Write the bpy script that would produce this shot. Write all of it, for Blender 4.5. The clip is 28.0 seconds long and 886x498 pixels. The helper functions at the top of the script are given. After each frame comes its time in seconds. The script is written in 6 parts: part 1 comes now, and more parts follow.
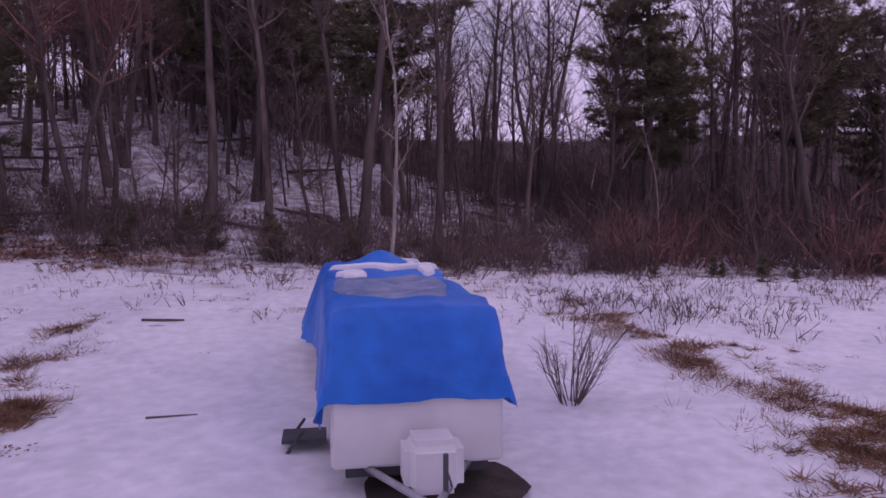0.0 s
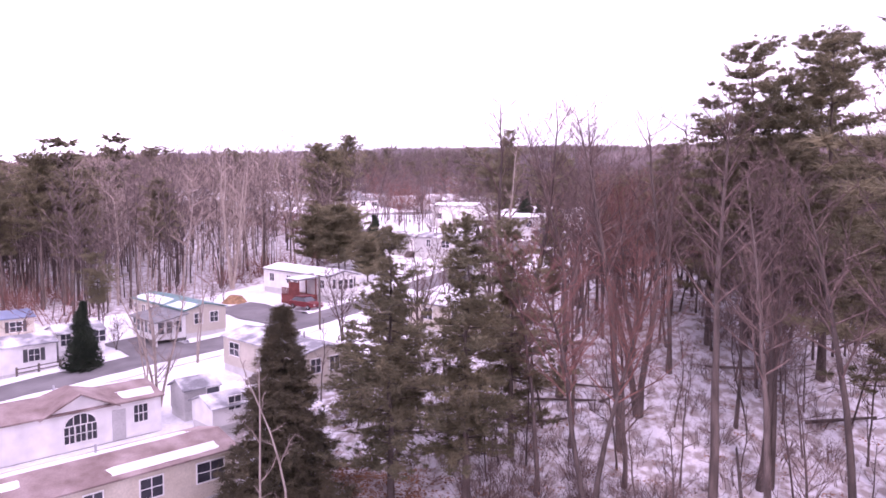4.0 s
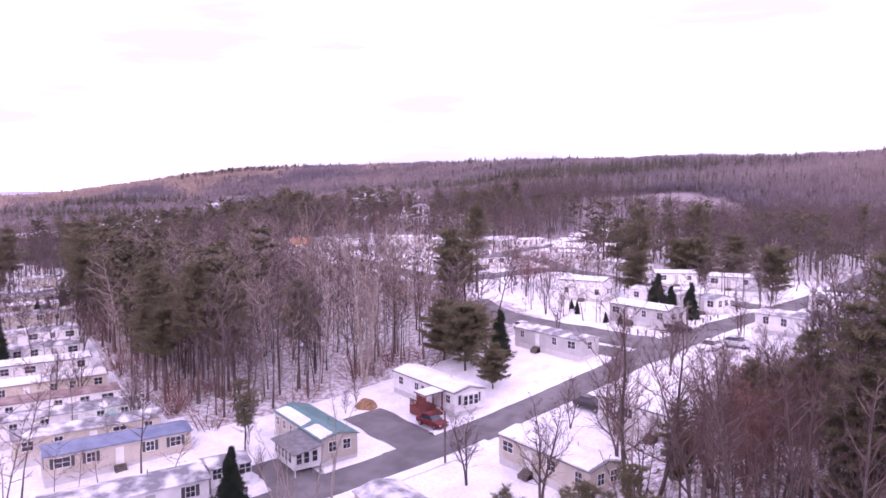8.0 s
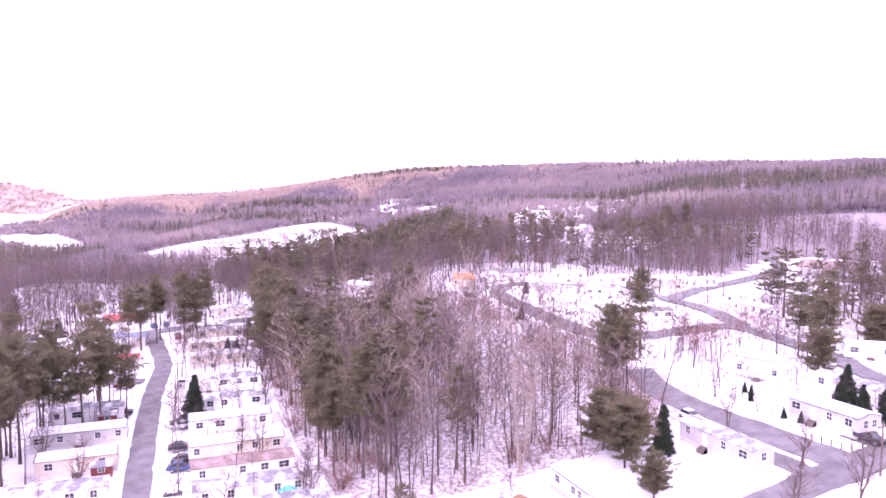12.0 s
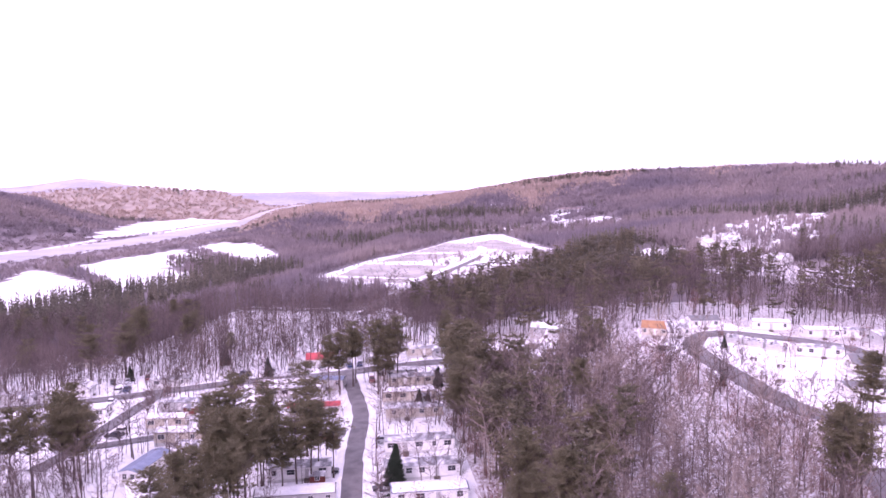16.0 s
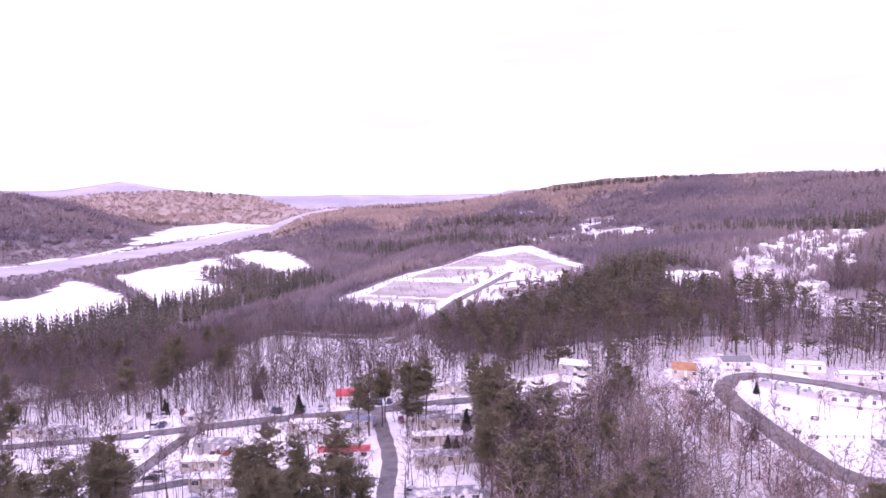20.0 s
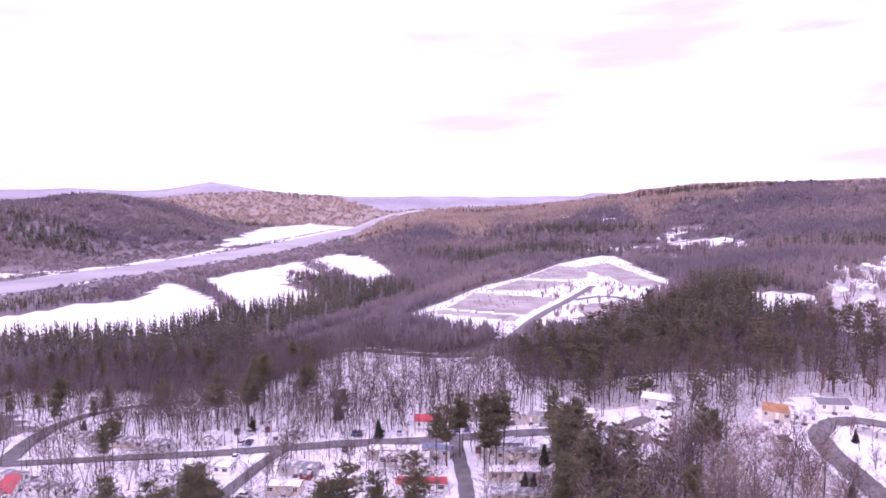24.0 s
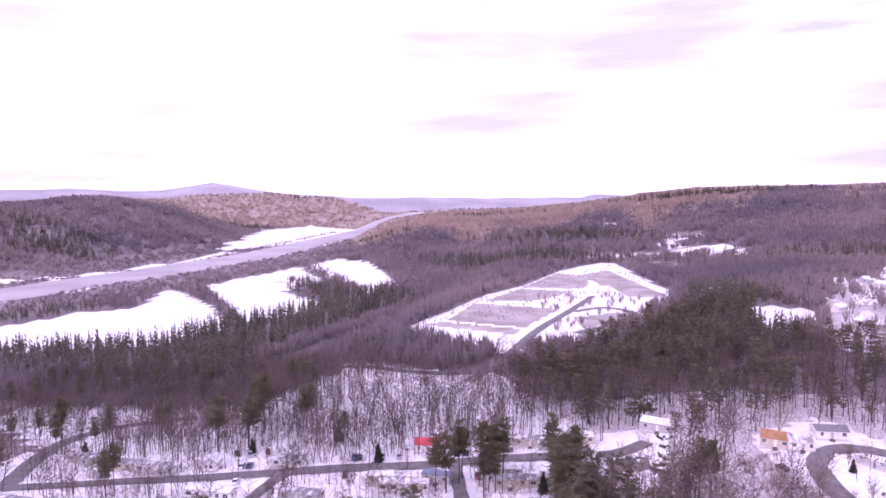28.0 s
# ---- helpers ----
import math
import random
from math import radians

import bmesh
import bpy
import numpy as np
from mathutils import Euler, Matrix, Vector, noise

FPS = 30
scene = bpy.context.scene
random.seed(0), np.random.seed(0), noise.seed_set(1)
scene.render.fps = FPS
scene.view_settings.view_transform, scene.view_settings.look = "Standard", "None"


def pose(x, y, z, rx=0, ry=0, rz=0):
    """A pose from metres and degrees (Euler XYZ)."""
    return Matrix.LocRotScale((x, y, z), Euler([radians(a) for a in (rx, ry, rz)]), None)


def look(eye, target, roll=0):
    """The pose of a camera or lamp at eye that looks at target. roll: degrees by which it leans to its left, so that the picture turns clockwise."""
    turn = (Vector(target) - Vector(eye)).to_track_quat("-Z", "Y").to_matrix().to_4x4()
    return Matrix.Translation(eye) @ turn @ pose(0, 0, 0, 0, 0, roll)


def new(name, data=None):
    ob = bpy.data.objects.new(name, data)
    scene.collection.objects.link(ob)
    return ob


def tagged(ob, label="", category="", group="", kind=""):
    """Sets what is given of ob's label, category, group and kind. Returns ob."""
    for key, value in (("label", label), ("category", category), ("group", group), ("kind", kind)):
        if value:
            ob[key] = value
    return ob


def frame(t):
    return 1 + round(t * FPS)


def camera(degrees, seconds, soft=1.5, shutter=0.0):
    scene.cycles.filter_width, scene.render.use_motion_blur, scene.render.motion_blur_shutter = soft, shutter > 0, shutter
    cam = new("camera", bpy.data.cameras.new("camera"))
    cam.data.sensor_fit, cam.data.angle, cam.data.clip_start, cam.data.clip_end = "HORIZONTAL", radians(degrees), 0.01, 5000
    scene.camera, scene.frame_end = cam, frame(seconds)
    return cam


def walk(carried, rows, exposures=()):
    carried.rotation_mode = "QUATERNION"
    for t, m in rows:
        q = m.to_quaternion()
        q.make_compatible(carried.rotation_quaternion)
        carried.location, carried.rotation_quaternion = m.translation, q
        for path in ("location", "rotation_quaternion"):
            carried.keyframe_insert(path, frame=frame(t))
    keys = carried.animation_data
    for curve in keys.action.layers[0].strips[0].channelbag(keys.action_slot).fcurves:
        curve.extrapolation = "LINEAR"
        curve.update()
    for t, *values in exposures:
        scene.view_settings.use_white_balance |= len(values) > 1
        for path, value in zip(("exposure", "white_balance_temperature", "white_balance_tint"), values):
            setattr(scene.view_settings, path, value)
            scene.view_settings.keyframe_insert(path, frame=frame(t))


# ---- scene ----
LENS = 64.9
cam = camera(LENS, 28.0, soft=1.6)


def aim(x, y, z, yaw, pitch, roll):
    """Pose from yaw (to the left of +y), pitch (up) and roll, in degrees."""
    a, b = radians(yaw), radians(pitch)
    way = Vector((-math.sin(a) * math.cos(b), math.cos(a) * math.cos(b), math.sin(b)))
    return look((x, y, z), Vector((x, y, z)) + way, roll)


# seconds, place, yaw, pitch, roll
PATH = [
    (0.0, -0.00, -0.00, 4.01, 2.73, -3.42, -0.02),
    (0.5, 0.08, 0.06, 5.92, 3.47, -4.12, 0.07),
    (1.0, 0.15, 0.08, 8.08, 5.31, -4.61, 0.03),
    (1.5, 0.25, 0.00, 10.34, 8.42, -4.48, -0.07),
    (2.0, 0.49, -0.10, 12.57, 11.91, -4.49, -0.05),
    (2.5, 0.82, -0.06, 14.77, 18.17, -4.64, -0.08),
    (3.0, 1.10, 0.11, 16.92, 27.57, -4.25, -0.39),
    (3.5, 1.24, 0.30, 19.02, 37.31, -3.87, -0.18),
    (4.0, 1.22, 0.40, 21.18, 44.58, -4.01, 0.13),
    (4.5, 1.00, 0.44, 23.48, 48.45, -4.04, 0.83),
    (6.5, 1.20, 0.98, 30.37, 53.93, -3.81, -0.27),
    (7.0, 1.34, 0.89, 32.34, 54.43, -3.83, -0.29),
    (7.5, 1.49, 0.81, 34.30, 54.85, -3.80, -0.25),
    (8.0, 1.57, 0.78, 36.26, 55.19, -3.84, -0.20),
    (8.5, 1.56, 0.80, 38.25, 55.50, -3.86, -0.17),
    (9.0, 1.50, 0.86, 40.24, 56.88, -3.87, -0.20),
    (9.5, 1.42, 0.96, 42.18, 59.73, -3.97, -0.15),
    (10.0, 1.32, 1.06, 44.10, 63.76, -4.02, -0.03),
    (10.5, 1.19, 1.15, 45.99, 65.07, -4.04, 0.01),
    (11.0, 1.00, 1.22, 47.76, 66.99, -4.09, 0.14),
    (11.5, 0.82, 1.27, 49.31, 68.02, -4.06, 0.28),
    (12.0, 0.67, 1.40, 50.93, 68.41, -4.31, 0.20),
    (12.5, 0.50, 1.67, 52.91, 72.90, -4.14, 0.34),
    (13.0, 0.36, 1.88, 54.97, 75.70, -4.26, 0.34),
    (13.5, 0.23, 1.88, 56.86, 77.54, -4.41, 0.29),
    (15.5, -3.64, -3.37, 64.44, 82.11, -4.29, -0.44),
    (16.0, -3.75, -3.65, 66.01, 82.08, -4.30, -0.39),
    (16.5, -3.71, -3.73, 67.57, 82.28, -4.28, -0.40),
    (17.0, -3.57, -3.64, 69.15, 82.45, -4.25, -0.47),
    (17.5, -3.43, -3.54, 70.78, 82.50, -4.26, -0.45),
    (18.0, -3.32, -3.50, 72.47, 82.55, -4.23, -0.42),
    (18.5, -3.23, -3.48, 74.14, 82.56, -4.23, -0.44),
    (19.0, -3.20, -3.47, 75.75, 82.54, -4.22, -0.44),
    (19.5, -3.26, -3.49, 77.27, 82.75, -4.17, -0.40),
    (20.0, -3.42, -3.57, 78.67, 84.50, -4.17, -0.30),
    (20.5, -3.61, -3.71, 80.00, 86.70, -4.17, -0.19),
    (21.0, -3.80, -3.85, 81.28, 88.89, -4.17, -0.02),
    (21.5, -3.95, -3.94, 82.53, 89.75, -4.20, 0.00),
    (22.0, -4.08, -3.99, 83.77, 90.60, -4.20, 0.09),
    (22.5, -4.18, -4.02, 85.01, 91.35, -4.17, 0.12),
    (24.5, -3.78, -3.75, 89.21, 90.99, -4.11, 0.21),
    (25.0, -3.62, -3.74, 90.22, 90.99, -4.11, 0.24),
    (25.5, -3.45, -3.75, 91.22, 90.97, -4.09, 0.31),
    (26.0, -3.35, -3.78, 92.24, 91.02, -4.07, 0.32),
    (26.5, -3.33, -3.82, 93.31, 91.15, -4.08, 0.34),
    (27.0, -3.40, -3.82, 94.45, 91.22, -4.09, 0.35),
    (27.5, -3.49, -3.76, 95.59, 91.26, -4.11, 0.33),
    (28.0, -3.57, -3.63, 96.73, 91.11, -4.12, 0.32),
]
EXPOSURES = [(0, -1.04, 5820, 67), (1, -0.83, 5980, 65.5), (2, -0.16, 6150, 63.5), (3, 0.16, 6180, 59), (4.2, 0.93, 6080, 60), (6.5, 0.22, 5930, 63), (8, 0.42, 5930, 63), (9, 0.64, 5940, 63),
             (11, 1.4, 5950, 62), (12, 1.36, 5950, 62), (13, 0.98, 5950, 62), (16, 0.64, 5950, 63), (22, 0.38, 5900, 63), (28, 0.22, 5880, 63.5)]
walk(cam, [(t, aim(*row)) for t, *row in PATH], EXPOSURES)

# ---- world and sun ----
SUN_AZ, SUN_EL = 128.0, 30.0  # degrees clockwise from +y, and up
world = bpy.data.worlds.new("winter_sky")
scene.world = world
world.use_nodes = True
nt = world.node_tree
nt.nodes.clear()


def wn(kind, **sets):
    n = nt.nodes.new(kind)
    for k, v in sets.items():
        n.inputs[k].default_value = v
    return n


sky = nt.nodes.new("ShaderNodeTexSky")
sky.sky_type, sky.sun_disc = "NISHITA", False
sky.sun_elevation, sky.sun_rotation = radians(SUN_EL), radians(SUN_AZ)
out, bg = wn("ShaderNodeOutputWorld"), wn("ShaderNodeBackground", Strength=0.11)
geo = wn("ShaderNodeTexCoord")
flat = wn("ShaderNodeMapping", Scale=(1.0, 1.0, 6.5))
broad = wn("ShaderNodeTexNoise", Scale=1.6, Detail=7.0, Roughness=0.55)
ramp = nt.nodes.new("ShaderNodeValToRGB")
ramp.color_ramp.elements[0].position, ramp.color_ramp.elements[1].position = 0.24, 0.36
shade = wn("ShaderNodeTexNoise", Scale=2.3, Detail=6.0, Roughness=0.5)
shade_ramp = nt.nodes.new("ShaderNodeValToRGB")
shade_ramp.color_ramp.elements[0].position, shade_ramp.color_ramp.elements[1].position = 0.36, 0.60
shade_ramp.color_ramp.elements[0].color, shade_ramp.color_ramp.elements[1].color = (6.3, 6.9, 7.1, 1), (12.5, 12.3, 12.4, 1)
mix = nt.nodes.new("ShaderNodeMix")
mix.data_type = "RGBA"
nt.links.new(geo.outputs["Generated"], flat.inputs["Vector"])
nt.links.new(flat.outputs[0], broad.inputs["Vector"])
nt.links.new(flat.outputs[0], shade.inputs["Vector"])
nt.links.new(broad.outputs[0], ramp.inputs[0])
nt.links.new(shade.outputs[0], shade_ramp.inputs[0])
nt.links.new(ramp.outputs[0], mix.inputs[0])
nt.links.new(sky.outputs[0], mix.inputs[6])
nt.links.new(shade_ramp.outputs[0], mix.inputs[7])
nt.links.new(mix.outputs[2], bg.inputs[0])
nt.links.new(bg.outputs[0], out.inputs[0])

sun = new("sun", bpy.data.lights.new("sun", "SUN"))
sun.data.energy, sun.data.angle, sun.data.color = 1.2, radians(10), (1.0, 0.93, 0.84)
az, el = radians(SUN_AZ), radians(SUN_EL)
sun.matrix_world = look((math.sin(az) * 300 * math.cos(el), math.cos(az) * 300 * math.cos(el), 300 * math.sin(el)), (0, 0, 0))


# ---- materials ----
def material(name, base, second=None, scale=4.0, rough=0.85, bump=0.2, fine=40.0, metal=0.0, spread=(0.35, 0.65), by_object=0.0, stretch=(1, 1, 1), island=0.0, thin=0.0):
    """Two colours mixed by noise at two scales, with fine relief. by_object and island: how far the brightness varies from piece to piece. thin: share of light that passes through needles and twigs."""
    m = bpy.data.materials.new(name)
    m.use_nodes = True
    t = m.node_tree
    b = t.nodes["Principled BSDF"]
    b.inputs["Roughness"].default_value, b.inputs["Metallic"].default_value = rough, metal
    co = t.nodes.new("ShaderNodeTexCoord")
    mp = t.nodes.new("ShaderNodeMapping")
    mp.inputs["Scale"].default_value = stretch
    t.links.new(co.outputs["Object"], mp.inputs["Vector"])
    n1, n2 = t.nodes.new("ShaderNodeTexNoise"), t.nodes.new("ShaderNodeTexNoise")
    n1.inputs["Scale"].default_value, n1.inputs["Detail"].default_value = scale, 6
    n2.inputs["Scale"].default_value, n2.inputs["Detail"].default_value = fine, 3
    for n in (n1, n2):
        t.links.new(mp.outputs[0], n.inputs["Vector"])
    r = t.nodes.new("ShaderNodeValToRGB")
    r.color_ramp.elements[0].position, r.color_ramp.elements[1].position = spread
    r.color_ramp.elements[0].color = (*base, 1)
    r.color_ramp.elements[1].color = (*(second or [min(1, c * 1.35) for c in base]), 1)
    t.links.new(n1.outputs[0], r.inputs[0])
    hsv = t.nodes.new("ShaderNodeHueSaturation")
    t.links.new(r.outputs[0], hsv.inputs["Color"])
    v = t.nodes.new("ShaderNodeMath")
    v.operation = "MULTIPLY_ADD"
    t.links.new(n2.outputs[0], v.inputs[0])
    v.inputs[1].default_value, v.inputs[2].default_value = 0.5, 0.75
    last = v.outputs[0]
    if by_object or island:
        src = t.nodes.new("ShaderNodeObjectInfo") if by_object else t.nodes.new("ShaderNodeNewGeometry")
        o = t.nodes.new("ShaderNodeMath")
        o.operation = "MULTIPLY_ADD"
        t.links.new(src.outputs["Random" if by_object else "Random Per Island"], o.inputs[0])
        o.inputs[1].default_value, o.inputs[2].default_value = 2 * (by_object or island), 1 - (by_object or island)
        p = t.nodes.new("ShaderNodeMath")
        p.operation = "MULTIPLY"
        t.links.new(last, p.inputs[0]), t.links.new(o.outputs[0], p.inputs[1])
        last = p.outputs[0]
    t.links.new(last, hsv.inputs["Value"])
    t.links.new(hsv.outputs[0], b.inputs["Base Color"])
    if thin:
        tr, mx = t.nodes.new("ShaderNodeBsdfTranslucent"), t.nodes.new("ShaderNodeMixShader")
        mx.inputs[0].default_value = thin
        t.links.new(hsv.outputs[0], tr.inputs["Color"])
        t.links.new(b.outputs[0], mx.inputs[1]), t.links.new(tr.outputs[0], mx.inputs[2])
        t.links.new(mx.outputs[0], t.nodes["Material Output"].inputs["Surface"])
    if bump:
        bp = t.nodes.new("ShaderNodeBump")
        bp.inputs["Strength"].default_value, bp.inputs["Distance"].default_value = bump, 0.05
        t.links.new(n2.outputs[0], bp.inputs["Height"])
        t.links.new(bp.outputs[0], b.inputs["Normal"])
    return m


SNOW = material("snow", (0.68, 0.68, 0.725), (0.83, 0.83, 0.85), 0.35, 0.7, 0.14, 3.0, spread=(0.3, 0.6))
# leaf litter, with extra dark tone painted in for shade under the trees
LITTER_SHADE = material("snow_litter_and_shade", (0.33, 0.285, 0.275), (0.64, 0.63, 0.67), 1.3, 0.85, 0.5, 9.0, spread=(0.42, 0.58))
HILLFLOOR = material("wooded_hill_floor", (0.165, 0.138, 0.152), (0.25, 0.21, 0.225), 0.02, 0.95, 0.6, 0.3)
# blue-lavender haze of the distance is painted into this base colour
HAZY_RIDGE = material("haze_tinted_ridge", (0.30, 0.29, 0.335), (0.42, 0.40, 0.45), 0.004, 0.95, 0.3, 0.05)
ICE = material("river_ice", (0.26, 0.245, 0.27), (0.38, 0.36, 0.39), 0.012, 0.5, 0.1, 0.4)
STUBBLE = material("frozen_grass", (0.28, 0.25, 0.242), (0.44, 0.405, 0.395), 0.05, 0.95, 0.3, 1.2)
ASPHALT = material("asphalt", (0.12, 0.112, 0.118), (0.19, 0.18, 0.187), 0.35, 0.85, 0.15, 25.0)
BARK = material("bark", (0.066, 0.049, 0.044), (0.13, 0.099, 0.089), 3.0, 0.95, 0.8, 14.0, by_object=0.25, stretch=(1, 1, 0.2))
PALEBARK = material("pale_bark", (0.26, 0.21, 0.18), (0.40, 0.34, 0.30), 3.0, 0.9, 0.5, 14.0, stretch=(1, 1, 0.3))
TWIG = material("twigs", (0.095, 0.064, 0.058), (0.165, 0.112, 0.10), 1.0, 0.95, 0.0, 6.0, island=0.3)
REDTWIG = material("red_twigs", (0.15, 0.07, 0.06), (0.22, 0.11, 0.09), 1.0, 0.95, 0.0, 6.0, island=0.3)
PALETWIG = material("pale_twigs", (0.23, 0.18, 0.158), (0.34, 0.275, 0.24), 1.0, 0.95, 0.0, 6.0, island=0.3)
NEEDLE = material("pine_needles", (0.135, 0.125, 0.074), (0.24, 0.21, 0.128), 0.35, 0.75, 0.0, 3.0, island=0.3, thin=0.4)
FARNEEDLE = material("mid_pine_needles", (0.122, 0.112, 0.075), (0.215, 0.185, 0.122), 0.1, 0.8, 0.0, 2.0, island=0.3, thin=0.4)
SPRUCE = material("spruce_needles", (0.018, 0.032, 0.020), (0.04, 0.058, 0.034), 0.8, 0.8, 0.0, 5.0, island=0.3)
CEDAR = material("cedar_foliage", (0.062, 0.056, 0.032), (0.115, 0.094, 0.054), 0.8, 0.85, 0.0, 5.0, island=0.3)
# pale lilac puts distance haze into the colour; tan noise mimics sunlit patches
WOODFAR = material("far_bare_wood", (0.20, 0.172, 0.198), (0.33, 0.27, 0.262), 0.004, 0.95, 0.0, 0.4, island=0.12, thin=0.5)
MIDTWIG = material("mid_twigs", (0.112, 0.084, 0.084), (0.19, 0.145, 0.137), 0.05, 0.95, 0.0, 2.0, island=0.3, thin=0.4)
# warm tan trees and floor: sunlight on the far slopes painted into the colour
SUNLIT_FAR = material("far_sunlit_wood", (0.36, 0.285, 0.25), (0.47, 0.37, 0.31), 0.006, 0.95, 0.0, 0.4, island=0.15, thin=0.5)
SUNLIT_FLOOR = material("sunlit_hill_floor", (0.29, 0.235, 0.215), (0.40, 0.325, 0.285), 0.02, 0.95, 0.6, 0.3)
PINEFAR = material("far_pine_wood", (0.105, 0.10, 0.08), (0.175, 0.155, 0.12), 0.02, 0.9, 0.0, 0.4, island=0.2, thin=0.4)
DEADLEAF = material("dead_leaves", (0.17, 0.075, 0.04), (0.30, 0.15, 0.08), 0.8, 0.95, 0.0, 6.0, island=0.35)
STRAW = material("dry_grass", (0.16, 0.085, 0.045), (0.36, 0.215, 0.12), 2.0, 0.95, 0.0, 10.0, island=0.3)
WHITE = material("white_siding", (0.74, 0.73, 0.72), (0.79, 0.78, 0.77), 0.6, 0.6, 0.02, 1.0)
BEIGE = material("beige_siding", (0.46, 0.42, 0.35), (0.55, 0.50, 0.43), 0.6, 0.65, 0.1, 8.0)
GREYSIDE = material("grey_siding", (0.42, 0.41, 0.41), (0.5, 0.49, 0.49), 0.6, 0.65, 0.1, 8.0)
TANSIDE = material("tan_siding", (0.52, 0.46, 0.37), (0.60, 0.54, 0.45), 0.6, 0.65, 0.1, 8.0)
SKIRT = material("skirting", (0.50, 0.49, 0.48), (0.6, 0.59, 0.58), 0.8, 0.7, 0.1, 8.0)
ROOFGREY = material("grey_shingles", (0.14, 0.14, 0.15), (0.22, 0.22, 0.23), 1.5, 0.9, 0.3, 12.0)
ROOFBLUE = material("blue_metal_roof", (0.12, 0.15, 0.24), (0.19, 0.23, 0.34), 0.7, 0.45, 0.1, 6.0)
ROOFTEAL = material("teal_metal_roof", (0.07, 0.17, 0.17), (0.11, 0.24, 0.24), 0.7, 0.45, 0.1, 6.0)
ROOFRED = material("red_metal_roof", (0.42, 0.045, 0.06), (0.55, 0.08, 0.09), 0.7, 0.5, 0.1, 6.0)
ROOFRUST = material("orange_brown_shingles", (0.30, 0.15, 0.075), (0.42, 0.23, 0.12), 0.5, 0.9, 0.3, 12.0)
ROOFBROWN = material("brown_shingles", (0.16, 0.105, 0.095), (0.36, 0.28, 0.27), 0.5, 0.9, 0.3, 12.0)
REDWOOD = material("red_stained_wood", (0.15, 0.038, 0.034), (0.23, 0.062, 0.05), 2.0, 0.8, 0.2, 20.0)
ROOFDUST = material("snow_dusted_shingles", (0.20, 0.20, 0.22), (0.70, 0.70, 0.73), 0.45, 0.85, 0.2, 8.0, spread=(0.40, 0.58))
GLASS = material("window_glass", (0.03, 0.03, 0.04), (0.06, 0.06, 0.075), 0.8, 0.12, 0.0, 3.0)
DARKTRIM = material("dark_trim", (0.05, 0.05, 0.055), (0.09, 0.09, 0.095), 1.0, 0.7, 0.1, 12.0)
STONE = material("grey_granite", (0.28, 0.27, 0.28), (0.42, 0.41, 0.42), 1.5, 0.8, 0.2, 15.0, by_object=0.3)
POLE = material("weathered_pole", (0.11, 0.09, 0.08), (0.18, 0.15, 0.13), 2.0, 0.9, 0.3, 14.0)
TARP = material("blue_tarp", (0.003, 0.13, 0.58), (0.006, 0.2, 0.72), 0.9, 0.42, 0.35, 4.0)
TEALTARP = material("teal_tarp", (0.03, 0.42, 0.38), (0.06, 0.52, 0.46), 0.9, 0.5, 0.2, 5.0)
RUBBER = material("rubber", (0.02, 0.02, 0.022), (0.04, 0.04, 0.042), 3.0, 0.85, 0.1, 20.0)
STEEL = material("steel", (0.4, 0.4, 0.42), (0.5, 0.5, 0.52), 3.0, 0.4, 0.05, 20.0, metal=0.9)
PAINTS = {n: material(n + "_car_paint", c, None, 1.0, 0.3, 0.0, 5.0) for n, c in
          {"black": (0.02, 0.02, 0.025), "white": (0.7, 0.7, 0.7), "silver": (0.4, 0.41, 0.43), "red": (0.15, 0.018, 0.022), "dark_blue": (0.03, 0.05, 0.12)}.items()}


# ---- mesh helpers ----
def s(a, b, v):
    t = np.clip((v - a) / (b - a), 0, 1)
    return t * t * (3 - 2 * t)


def mesh_np(name, verts, tris, mats, index=None, quads=None, smooth=False):
    """A mesh from arrays of places and triangles (and quads)."""
    me = bpy.data.meshes.new(name)
    verts = np.asarray(verts, float)
    tris = np.zeros((0, 3), int) if tris is None else np.asarray(tris, int).reshape(-1, 3)
    quads = np.zeros((0, 4), int) if quads is None else np.asarray(quads, int).reshape(-1, 4)
    loops = np.concatenate([tris.ravel(), quads.ravel()])
    me.vertices.add(len(verts)), me.loops.add(len(loops)), me.polygons.add(len(tris) + len(quads))
    me.vertices.foreach_set("co", verts.ravel())
    me.loops.foreach_set("vertex_index", loops)
    starts = np.concatenate([np.arange(len(tris)) * 3, len(tris) * 3 + np.arange(len(quads)) * 4])
    me.polygons.foreach_set("loop_start", starts)
    if index is not None:
        me.polygons.foreach_set("material_index", np.asarray(index, int))
    if smooth:
        me.polygons.foreach_set("use_smooth", np.ones(len(starts), bool))
    for m in mats:
        me.materials.append(m)
    me.update(calc_edges=True)
    me.validate()
    return me


